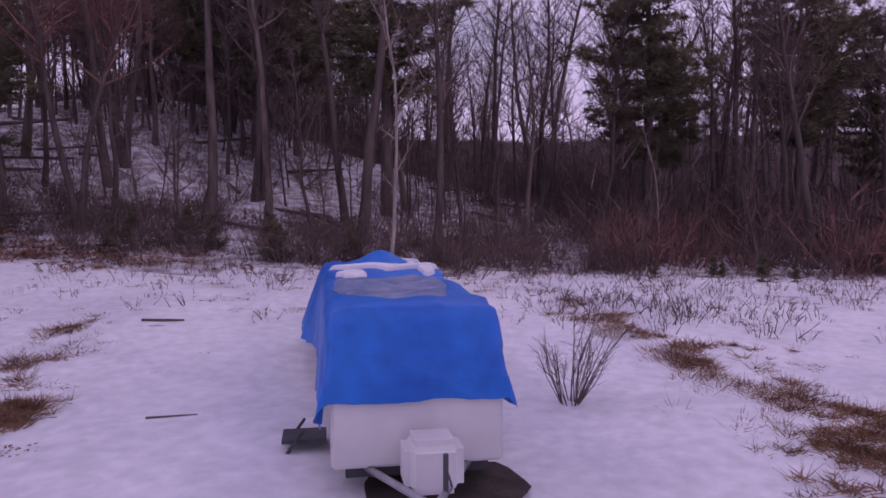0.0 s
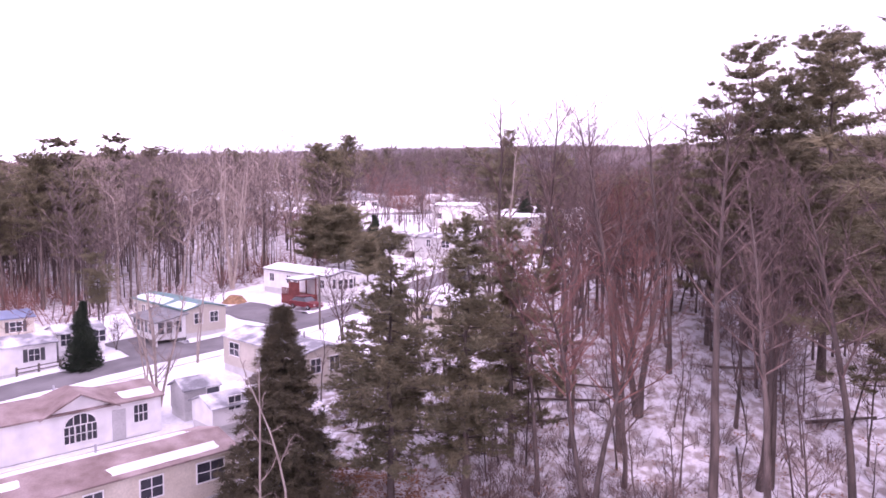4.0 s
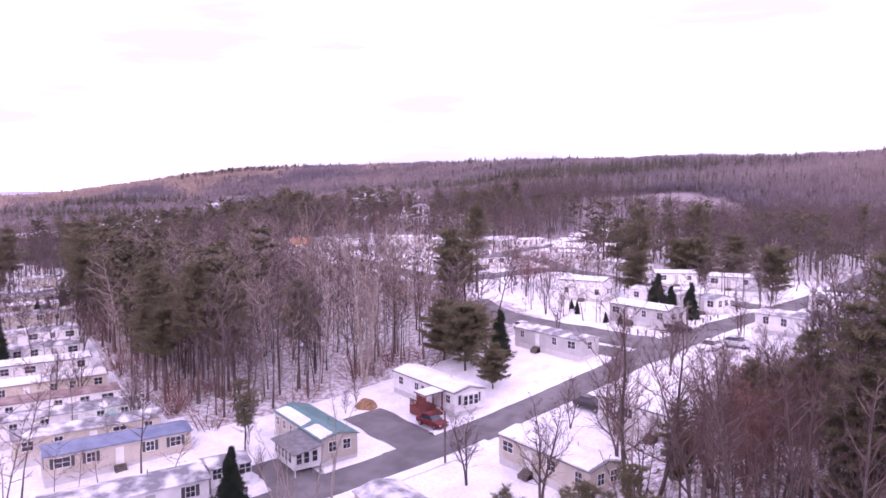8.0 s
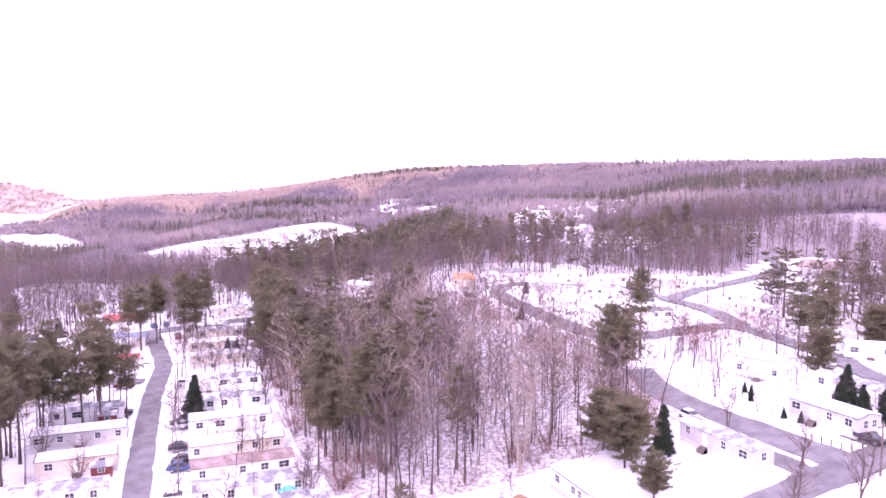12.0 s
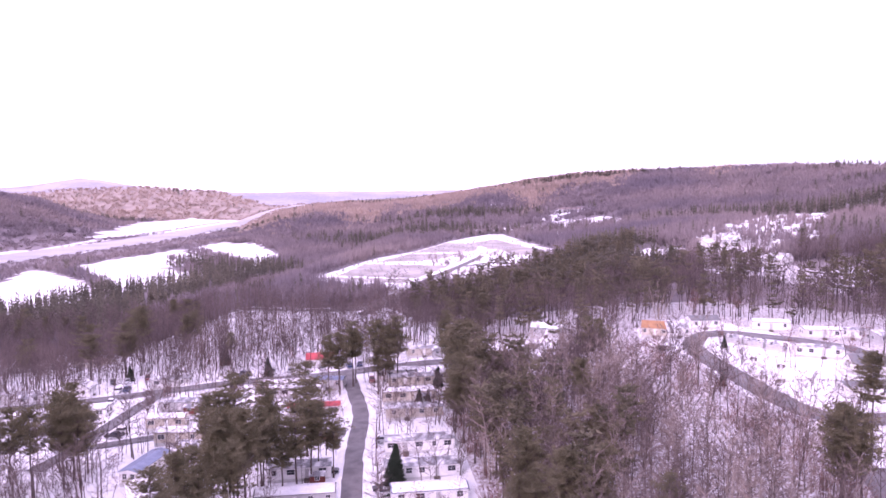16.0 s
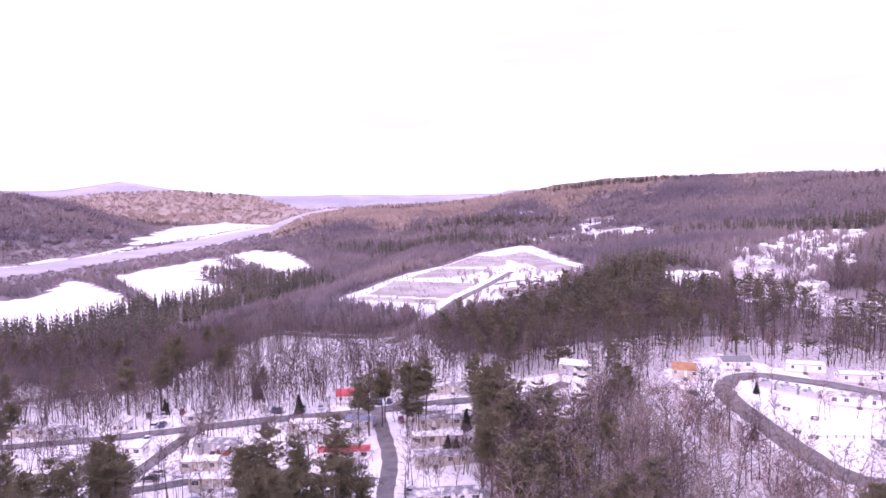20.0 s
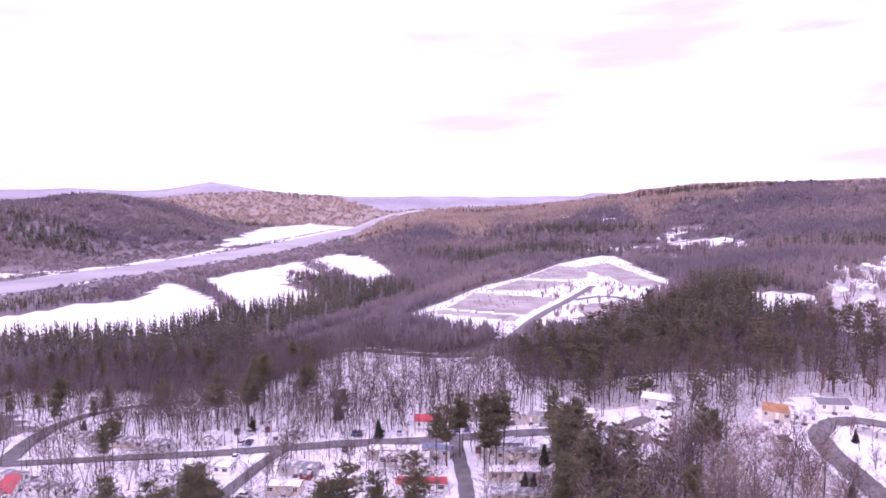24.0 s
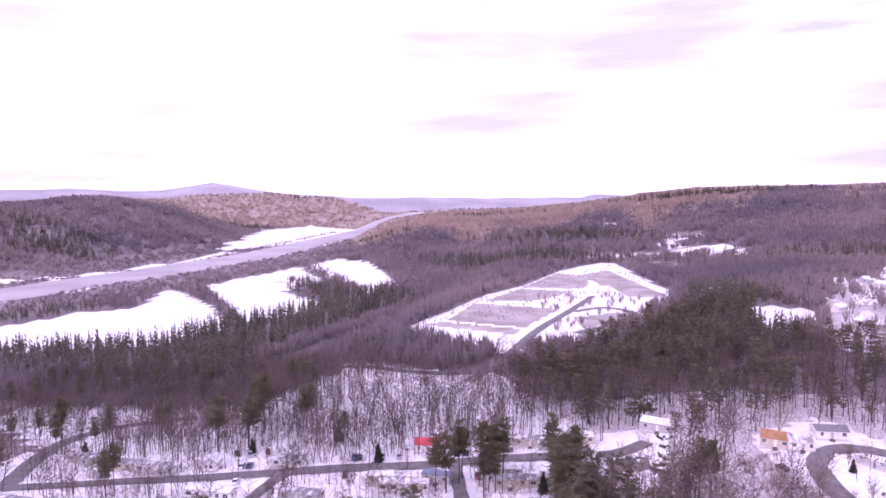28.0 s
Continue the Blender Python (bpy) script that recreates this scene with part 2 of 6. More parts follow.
class Shape:
    """Collects boxes, prisms and panels into one mesh."""

    def __init__(self):
        self.v, self.f = [], []

    def add(self, verts, faces):
        n = len(self.v)
        self.v += [tuple(p) for p in verts]
        self.f += [tuple(n + i for i in q) for q in faces]
        return self

    def box(self, x0, y0, z0, x1, y1, z1):
        v = [(x, y, z) for z in (z0, z1) for y in (y0, y1) for x in (x0, x1)]
        return self.add(v, [(0, 2, 3, 1), (4, 5, 7, 6), (0, 1, 5, 4), (2, 6, 7, 3), (0, 4, 6, 2), (1, 3, 7, 5)])

    def prism(self, outline, x0, x1):
        """An outline in y, z drawn out along x."""
        n = len(outline)
        v = [(x, y, z) for x in (x0, x1) for y, z in outline]
        f = [(i, (i + 1) % n, n + (i + 1) % n, n + i) for i in range(n)]
        return self.add(v, f + [tuple(range(n))[::-1], tuple(range(n, 2 * n))])

    def tube(self, a, b, r0, r1, sides=6):
        a, b = Vector(a), Vector(b)
        w = (b - a).normalized()
        u = w.cross(Vector((0.3, 0.9, 0.2))).normalized()
        t = w.cross(u)
        v = []
        for p, r in ((a, r0), (b, r1)):
            v += [p + r * (math.cos(k * 2 * math.pi / sides) * u + math.sin(k * 2 * math.pi / sides) * t) for k in range(sides)]
        f = [(k, (k + 1) % sides, sides + (k + 1) % sides, sides + k) for k in range(sides)]
        return self.add(v, f + [tuple(range(sides))[::-1], tuple(range(sides, 2 * sides))])

    def mesh(self, name, mat, bevel=0.0):
        me = bpy.data.meshes.new(name)
        me.from_pydata(self.v, [], self.f)
        if bevel:
            bm = bmesh.new()
            bm.from_mesh(me)
            bmesh.ops.recalc_face_normals(bm, faces=bm.faces)
            bmesh.ops.bevel(bm, geom=bm.edges[:], offset=bevel, segments=3, affect="EDGES")
            bm.to_mesh(me)
            bm.free()
        me.materials.append(mat)
        return me


def part(name, shape, mat, parent=None, label="", bevel=0.0):
    me = shape.mesh(name, mat, bevel) if isinstance(shape, Shape) else shape
    ob = new(name, me)
    if parent:
        ob.parent = parent
    if label:
        tagged(ob, label)
    return ob


def empty(name, m, label, category, group=""):
    ob = new(name)
    ob.matrix_world = m
    return tagged(ob, label, category, group)


# ---- the lie of the land ----
def ground_z(x, y):
    """Height of the ground, in metres; x and y may be arrays."""
    x, y = np.asarray(x, float), np.asarray(y, float)
    clear = 0.8 * s(12, 26, y) + 3 * s(24, 80, y)
    park = 3 + 3.5 * s(-20, 45, y) + 9.3 * s(32, 112, y)
    park = park + s(-95, -25, y) * (3.3 * s(-100, -180, x) + 1.8 * s(-190, -240, x))
    w = s(-14, -50, x)
    h = clear * (1 - w) + park * w
    h = h + 8.5 * np.exp(-(((x + 26) / 22) ** 2) - ((y - 66) / 28) ** 2) * s(-50, -34, x)
    t = s(-260, -350, x)
    h = h * (1 - t) + (12.5 + 4 * s(60, 200, y) - 3 * s(-600, -1000, x)) * t
    e = s(-55, -130, y + 0.22 * (x + 300)) * s(-200, -330, x)
    h = h * (1 - e) - 8 * e
    r, a = np.hypot(x, y), np.degrees(np.arctan2(-x, y))
    a = np.where(a < -120, a + 360, a)
    h = h + 22 * s(76, 60, a) * s(240, 520, r) * s(-200, -300, x)
    wav = np.sin(a * 0.55 + 1) * 4 + np.sin(a * 1.7) * 2.5 + np.sin(r * 0.006 + a * 0.2) * 3
    # the long wooded ridge: crest height and distance by bearing
    top = np.interp(a, [25, 38, 50, 59, 65, 72, 75.5, 79, 83, 86, 90, 95.5, 98.5], [97, 102, 112, 134, 131, 124, 111, 85, 64, 53, 45, 32, 0])
    crest = np.interp(a, [20, 38, 50, 59, 65, 75, 80, 95], [1100, 1200, 1400, 1950, 1950, 2150, 2050, 2000])
    hill = np.maximum(0, top - 6 - h + wav * 0.3 * (top > 1)) * s(0.36, 1.0, r / crest) * (r < 4700)
    # the bluff across the river, the sunny hill behind it, the mountain and the last ridge
    bluff = np.interp(a, [106.5, 108.4, 110.5, 112.5, 115, 117.2, 120, 123.5, 130], [0, 16, 44, 70, 84, 98, 92, 72, 80])
    hill = np.maximum(hill, (bluff + wav * 0.5 * (bluff > 1)) * s(1080, 1900, r + 22 * (a - 117)))
    back = np.interp(a, [93.5, 95, 99.6, 105, 110, 115, 122], [0, 18, 98, 122, 112, 84, 70])
    hill = np.maximum(hill, back * s(2450, 3350, r))
    last = np.interp(a, [80, 88, 97, 104, 106.5, 109.4, 112.5, 115, 119, 124], [116, 112, 108, 130, 158, 206, 150, 132, 152, 136])
    hill = np.maximum(hill, (last + wav * 0.6) * s(3600, 4500, r))
    return h + hill


def gz(x, y):
    return float(ground_z(x, y))


# ---- plan: open ground, roads ----
CLEARING = [(-24, -60), (-23, 24.5), (-8, 27.5), (8, 30.5), (60, 32), (60, -60)]
PARK = [(-40, -60), (-43, 28), (-45, 60), (-43, 92), (-44, 130), (-54, 182), (-88, 182), (-112.0, 150.0), (-107.0, 94.1), (-92, 90), (-92, 26), (-127.8, 21.6), (-199.3, 20.9), (-204.1, 56.8), (-246.1, 73.0), (-272.1, -60.0), (-265.4, -172.2), (-60, -170)]
NORTH_PARK = [(-107.1, 95.2), (-226.3, 92.1), (-243.4, 120.5), (-222.1, 137.1), (-112.0, 146.0)]
BARN_FIELD = [(-183, 166), (-205, 194), (-234, 246), (-237, 272), (-222, 305), (-194, 270), (-183, 230), (-160, 190)]
CEMETERY = [(-378, 18), (-422, -26), (-414, -43), (-472, -37), (-520, -11), (-614, 22), (-676, 58), (-822, 118), (-890, 178), (-884, 198), (-815, 195), (-589, 182), (-489, 124), (-466, 100), (-402, 79), (-401, 56), (-384, 30)]
LOTS = [[(-482, -10), (-564, 11), (-537, 76), (-459, 42)], [(-467, -27), (-476, -12), (-453, 39), (-434, 33)], [(-580, 21), (-659, 57), (-638, 99), (-611, 87), (-582, 63)], [(-671, 60), (-797, 110), (-750, 142), (-654, 117)], [(-758, 120), (-812, 175), (-583, 170), (-589, 142), (-703, 138)], [(-498, 79), (-512, 110), (-498, 134), (-469, 113), (-458, 81)], [(-453, 77), (-463, 105), (-414, 86), (-421, 70)]]
FIELD_A = [(-487, -213), (-528, -206), (-545, -190), (-582, -199), (-657, -234), (-712, -270), (-779, -321), (-773, -334), (-708, -316), (-653, -308), (-629, -328), (-628, -348), (-597, -351), (-548, -369), (-440, -420), (-430, -380)]
FIELD_B = [(-576, -184), (-614, -158), (-659, -137), (-695, -135), (-730, -163), (-778, -199), (-824, -170), (-860, -219), (-884, -284), (-810, -301), (-712, -254), (-641, -215)]
FIELD_C = [(-872, -293), (-968, -262), (-1072, -242), (-970, -211), (-911, -184), (-836, -145), (-835, -172), (-865, -221)]
FIELD_D = [(-1090, -237), (-1190, -205), (-1156, -161), (-977, -107), (-845, -76), (-811, -86), (-747, -96), (-837, -131), (-924, -179), (-993, -210)]
R_FIELD = [(-431, 174), (-456, 185), (-456, 192), (-402, 205), (-381, 192), (-370, 173), (-394, 165)]
RIVER = [(-489, -554), (-741, -481), (-834, -462), (-930, -429), (-1058, -401), (-1260, -360), (-1500, -338), (-1900, -310), (-2500, -268), (-3100, -190)]
RIVER_HALF = 44
RAIL = [(-828, -554), (-871, -538), (-913, -496), (-1017, -468), (-1128, -444), (-1309, -439), (-1569, -510)]
FAR_FIELD = [(-1366, -447), (-1637, -520), (-1902, -571), (-2213, -618), (-2510, -533), (-2224, -287), (-2031, -330), (-1495, -390)]
FAR_CLEARINGS = [(-1112, 360, 32, 38), (-1045, 318, 36, 22), (-951, 323, 44, 52), (-882, 345, 31, 32), (-1355, 293, 36, 27), (-1645, 52, 28, 25), (-1465, 229, 40, 20), (-523, 282, 28, 15), (-475, 275, 21, 12), (-965, 201, 24, 31), (-963, 254, 29, 32), (-861, 248, 29, 22), (-588, 229, 17, 27), (-405, 221, 13, 10), (-383, 226, 15, 8), (-331, 191, 10, 7), (-337, 182, 8, 6)]
VILLAGE = [(-349, 176), (-267, 199), (-275, 224), (-347, 223), (-359, 258), (-438, 309), (-606, 457), (-658, 410), (-497, 283), (-451, 228), (-382, 198)]
GROVE = [(-315, -222), (-361, -226), (-400, -203), (-412, -165), (-425, -117), (-345, -34), (-336, 17), (-287, 34), (-239, 50), (-239, 0), (-240, -16), (-252, -79), (-262, -130), (-262, -157)]
VILLAGE_FIELD = [(-300, 220), (-312, 236), (-285, 238), (-272, 221)]
ROADS = {  # name: half width, places
    "main_road": (3.0, [(-64.5, -60), (-64.5, 0), (-65.5, 60), (-65.5, 95), (-67, 118), (-77, 170), (-92, 220)]),
    "side_street": (2.9, [(-66.5, 89), (-102.8, 87.0), (-118.1, 92.5)]),
    "north_street": (2.7, [(-69, 125.5), (-82, 127.2), (-96, 130), (-105.9, 137.1)]),
    "park_lane": (2.2, [(-66, -4), (-109.7, -4.5), (-159.1, -3.0), (-189.7, -0.1), (-211.8, -2.0), (-229.5, -3.9)]),
    "cross_street": (3.0, [(-214.0, -190.0), (-222.0, -140.0), (-227.1, -115.0), (-229.9, -82.6), (-228.5, -56.2), (-227.9, -28.5), (-231.4, -4.9), (-232.3, 20.6), (-228.9, 48.5), (-236.2, 61.6)]),
    "link_lane": (2.3, [(-170.5, -75.4), (-181.9, -71.8), (-195.9, -69.4), (-219.4, -64.0), (-228.4, -59.3)]),
    "side_lane": (2.0, [(-183.6, -70.1), (-184.7, -58.7), (-187.8, -44.0), (-186.9, -35.6), (-181.8, -19.3), (-175.8, -2.0)]),
    "loop_road": (3.1, [(-105.9, 137.1), (-122, 139), (-137, 139.5), (-140, 133), (-138, 122), (-136, 109), (-139.5, 101), (-147, 97.5), (-160, 97), (-177, 98), (-192, 99.5), (-205, 102), (-214.5, 109.5), (-218.5, 120), (-211, 131), (-201, 143.5), (-192, 148), (-173, 145.5), (-158, 147), (-138, 140)]),
    "cemetery_road": (3.0, [(-322, 2), (-338, 10), (-362, 21), (-449, 48), (-523, 81), (-601, 114)]),
    "valley_road": (3.4, [(-330, -262), (-341, -229), (-375, -222), (-404, -206), (-421, -169), (-429, -119), (-443, -108), (-474, -99), (-501, -88), (-543, -73), (-580, -50), (-640, 0), (-740, 62)]),
    "highway": (3.2, [(-222, -150), (-254, -160), (-279, -165), (-306, -159), (-321, -138), (-326, -126)]),
    "gate_road": (3.0, [(-429, -119), (-400, -84), (-352, -62), (-334, -16), (-338, 10)]),
    "loop_drive": (3.0, [(-440, 72), (-473, 109), (-513, 129), (-543, 111), (-523, 85)]),
    "upper_road": (3.0, [(-173, 145.5), (-184.5, 163), (-194, 184), (-205, 211), (-218, 245), (-250, 262)]),
}
DRIVES = [  # centre x, y, length along x, width along y: paved drives
    (-75.0, 45.4, 14.5, 6.0), (-71.5, 29.8, 8.5, 5.6), (-71.5, 83.0, 7.5, 3.6), (-59.5, 54.6, 8.0, 3.4), (-70.5, 97.2, 6, 3.2)]


def inside(poly, x, y):
    x, y = np.asarray(x, float), np.asarray(y, float)
    hit = np.zeros(x.shape, bool)
    for (x0, y0), (x1, y1) in zip(poly, poly[1:] + poly[:1]):
        hit ^= ((y0 > y) != (y1 > y)) & (x < (x1 - x0) * (y - y0) / (y1 - y0 + 1e-9) + x0)
    return hit


def off_line(line, x, y):
    """Distance from a broken line."""
    x, y = np.asarray(x, float), np.asarray(y, float)
    best = np.full(x.shape, 1e9)
    for (x0, y0), (x1, y1) in zip(line, line[1:]):
        dx, dy = x1 - x0, y1 - y0
        t = np.clip(((x - x0) * dx + (y - y0) * dy) / (dx * dx + dy * dy), 0, 1)
        best = np.minimum(best, np.hypot(x - x0 - t * dx, y - y0 - t * dy))
    return best


def is_open(x, y):
    o = np.zeros(np.shape(x), bool)
    for p in (CLEARING, PARK, NORTH_PARK, BARN_FIELD, CEMETERY, FIELD_A, FIELD_B, FIELD_C, FIELD_D, R_FIELD, FAR_FIELD, VILLAGE_FIELD):
        o |= inside(p, x, y)
    o |= (off_line(RIVER, x, y) < RIVER_HALF) | (off_line(RAIL, x, y) < 11)
    for cx, cy, rx, ry in FAR_CLEARINGS:
        o |= ((x - cx) / rx) ** 2 + ((y - cy) / ry) ** 2 < 1
    return o


def near_road(x, y, more=2.0):
    o = np.zeros(np.shape(x), bool)
    for half, line in ROADS.values():
        o |= off_line(line, x, y) < half + more
    return o


def steps(*runs):
    out = [runs[0][0]]
    for a, b, d in runs:
        n = max(1, round((b - a) / d))
        out += [a + (b - a) * k / n for k in range(1, n + 1)]
    return np.array(out)


# ---- ground: one sheet to the horizon ----
gx = steps((-4850, -2600, 150), (-2600, -1000, 40), (-1000, -320, 6), (-320, -130, 5), (-130, 40, 2.0), (40, 200, 10), (200, 1000, 50), (1000, 4850, 250))
gy = steps((-4850, -1200, 200), (-1200, -420, 30), (-420, -120, 10), (-120, -20, 5), (-20, 130, 2.0), (130, 330, 6), (330, 1000, 20), (1000, 2400, 40), (2400, 4850, 200))
GX, GY = np.meshgrid(gx, gy)
rng = np.random.default_rng(4)
rough = rng.normal(0, 1, GX.shape)
rough = (rough + np.roll(rough, 1, 0) + np.roll(rough, 1, 1) + np.roll(rough, (1, 1), (0, 1))) / 2
GZ = ground_z(GX, GY) + 0.05 * rough * (np.hypot(GX, GY) < 400) * ~near_road(GX, GY, 3)
ny, nx = GX.shape
idx = np.arange(nx * ny).reshape(ny, nx)
quads = np.stack([idx[:-1, :-1], idx[:-1, 1:], idx[1:, 1:], idx[1:, :-1]], -1).reshape(-1, 4)
cx, cy = (GX[:-1, :-1] + GX[1:, 1:]).ravel() / 2, (GY[:-1, :-1] + GY[1:, 1:]).ravel() / 2
opened = is_open(cx, cy)
far = np.hypot(cx, cy) > 300
kind = np.where(opened, 0, np.where(far, 2, 1))
for lot in LOTS:
    kind[inside(lot, cx, cy)] = 3
kind[inside(VILLAGE, cx, cy)] = 1
kind[inside(GROVE, cx, cy)] = 0


def sunlit_slopes(x, y, wide=0.0):
    """Slopes whose woods are coloured as sunlit: the upper far ridge and the hill beyond the river."""
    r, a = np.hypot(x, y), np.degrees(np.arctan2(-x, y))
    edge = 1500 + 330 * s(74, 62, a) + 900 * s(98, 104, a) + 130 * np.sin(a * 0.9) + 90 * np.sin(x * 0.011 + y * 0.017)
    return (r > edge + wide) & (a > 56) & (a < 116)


kind[(kind == 2) & sunlit_slopes(cx, cy)] = 5
# beyond this range the ground takes the haze-coloured material
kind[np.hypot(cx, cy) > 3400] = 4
ground = new("ground", mesh_np("ground", np.stack([GX, GY, GZ], -1).reshape(-1, 3), None, [SNOW, LITTER_SHADE, HILLFLOOR, STUBBLE, HAZY_RIDGE, SUNLIT_FLOOR], kind, quads, smooth=True))
tagged(ground, "snow-covered ground with leaf litter under the trees", "ground", kind="structure")


def strip(name, line, half, up, mat, label, category, kind="structure", spacing=4.0, edge=0.0):
    """A ribbon laid on the ground along a broken line, rounded at its corners."""
    pts = [Vector((*p, 0)) for p in line]
    for _ in range(2):
        pts = [pts[0]] + [q for a, b in zip(pts, pts[1:]) for q in (a.lerp(b, 0.25), a.lerp(b, 0.75))] + [pts[-1]]
    fine = [pts[0]]
    for a, b in zip(pts, pts[1:]):
        n = max(1, round((b - a).length / spacing))
        fine += [a.lerp(b, (k + 1) / n) for k in range(n)]
    v, q = [], []
    lanes = 4
    for k, p in enumerate(fine):
        d = (fine[min(k + 1, len(fine) - 1)] - fine[max(k - 1, 0)]).normalized()
        n = Vector((-d.y, d.x, 0))
        for j in range(lanes + 1):
            wob = edge * noise.noise(Vector((p.x * 0.3, p.y * 0.3, j * 7))) if j in (0, lanes) else 0
            u = p + n * ((j / lanes * 2 - 1) * half + wob)
            v.append((u.x, u.y, gz(u.x, u.y) + up - (0.0 if 0 < j < lanes else 0.04)))
    for k in range(len(fine) - 1):
        for j in range(lanes):
            a = k * (lanes + 1) + j
            q.append((a, a + 1, a + lanes + 2, a + lanes + 1))
    ob = new(name, mesh_np(name, v, None, [mat], None, q))
    return tagged(ob, label, category, kind=kind)


for name, (half, line) in ROADS.items():
    strip(name, line, half, 0.12 if name in ("main_road", "side_street") else 0.3, ASPHALT, "bare grey asphalt road between snow banks", "road", spacing=3.0, edge=0.5)
strip("river", RIVER, RIVER_HALF, 0.6, ICE, "broad frozen river under pale snow", "river", spacing=30, edge=8)


def snow_bank(line, half):
    """Ploughed ridges of snow along both edges of a road."""
    v, f = [], []
    for side in (-1, 1):
        prev = None
        for a, b in zip(line, line[1:]):
            a, b = Vector((*a, 0)), Vector((*b, 0))
            d = (b - a).normalized()
            n = Vector((-d.y, d.x, 0)) * side
            m = max(1, round((b - a).length / 1.5))
            for k in range(m + 1):
                p = a.lerp(b, k / m)
                ring = []
                h = 0.30 + 0.28 * noise.noise(Vector((p.x * 0.23, p.y * 0.23, side)))
                for o, z in ((-0.25, 0.0), (0.15, h * 0.8), (0.6, h), (1.5, 0.02)):
                    w = p + n * (half + o + 0.25 * noise.noise(Vector((p.x * 0.5, p.y * 0.5, 3 + side))))
                    ring.append(len(v))
                    v.append((w.x, w.y, gz(w.x, w.y) + z + 0.04))
                by_drive = any(abs(p.y - dy) < dw / 2 + 1.0 and abs(p.x - dx) < dl / 2 + 5.5 and (n.x < 0) == (dx < p.x) for dx, dy, dl, dw in DRIVES)
                if prev and k and not by_drive:
                    f += [(prev[j], prev[j + 1], ring[j + 1], ring[j]) for j in range(3)]
                prev = ring
    return v, f


for name, spans in (("main_road", [[(-64.5, 0), (-65.5, 60), (-65.5, 84)], [(-65.5, 95), (-67, 118), (-77, 170)]]), ("loop_road", [ROADS["loop_road"][1][4:13]]), ("park_lane", [[(-109.7, -4.5), (-159.1, -3.0), (-189.7, -0.1)]])):
    for line in spans:
        v, f = snow_bank(line, ROADS[name][0])
        ob = new("snow_bank", mesh_np("snow_bank", v, None, [SNOW], None, f, smooth=True))
        tagged(ob, "low ploughed bank of snow along the road", "snow bank", kind="structure")
for x, y, lx, wy in DRIVES:
    strip("driveway", [(x - lx / 2, y), (x + lx / 2, y)], wy / 2, 0.09, ASPHALT, "dark wet asphalt driveway cleared of snow", "driveway", spacing=1.5, edge=0.5)


# ---- trees ----
def cone_tube(p, q, r0, r1, sides):
    p, q = np.array(p, float), np.array(q, float)
    w = (q - p) / (np.linalg.norm(q - p) + 1e-9)
    u = np.cross(w, (0.31, 0.87, 0.22))
    u /= np.linalg.norm(u)
    t = np.cross(w, u)
    k = np.arange(sides) * 2 * math.pi / sides
    ring = np.cos(k)[:, None] * u + np.sin(k)[:, None] * t
    v = np.concatenate([p + r0 * ring, q + r1 * ring])
    f = [(a, (a + 1) % sides, sides + a) for a in range(sides)] + [((a + 1) % sides, sides + (a + 1) % sides, sides + a) for a in range(sides)]
    return v, np.array(f)


class Wood:
    """Collects triangles of one part of a tree; ink numbers the material of what is added."""

    def __init__(self):
        self.v, self.f, self.m, self.n, self.ink = [], [], [], 0, 0

    def add(self, v, f):
        self.v.append(np.asarray(v, float)), self.f.append(np.asarray(f, int) + self.n)
        self.m.append(np.full(len(f), self.ink))
        self.n += len(v)

    def tube(self, p, q, r0, r1, sides=4):
        self.add(*cone_tube(p, q, r0, r1, sides))

    def path(self, pts, radii, sides=6):
        """One unbroken tapering stem."""
        k = np.arange(sides) * 2 * math.pi / sides
        ring = np.stack([np.cos(k), np.sin(k), 0 * k], -1)
        v = np.concatenate([np.asarray(p) + r * ring for p, r in zip(pts, radii)])
        f = []
        for j in range(len(pts) - 1):
            for a in range(sides):
                b = (a + 1) % sides
                f += [(j * sides + a, j * sides + b, (j + 1) * sides + a), (j * sides + b, (j + 1) * sides + b, (j + 1) * sides + a)]
        self.add(v, f)

    def sliver(self, p, q, w, side):
        """A thin flat twig or needle tuft."""
        p, q, side = np.array(p), np.array(q), np.array(side) * w
        self.add([p - side, p + side, q], [(0, 1, 2)])

    def slivers(self, P, Q, w, S):
        """Many slivers at once."""
        n = len(P)
        v = np.stack([P - S * w, P + S * w, Q], 1).reshape(-1, 3)
        self.add(v, np.arange(3 * n).reshape(n, 3))

    def arrays(self):
        return np.concatenate(self.v), np.concatenate(self.f), np.concatenate(self.m)


def unit(v):
    v = np.asarray(v, float)
    return v / (np.linalg.norm(v) + 1e-9)


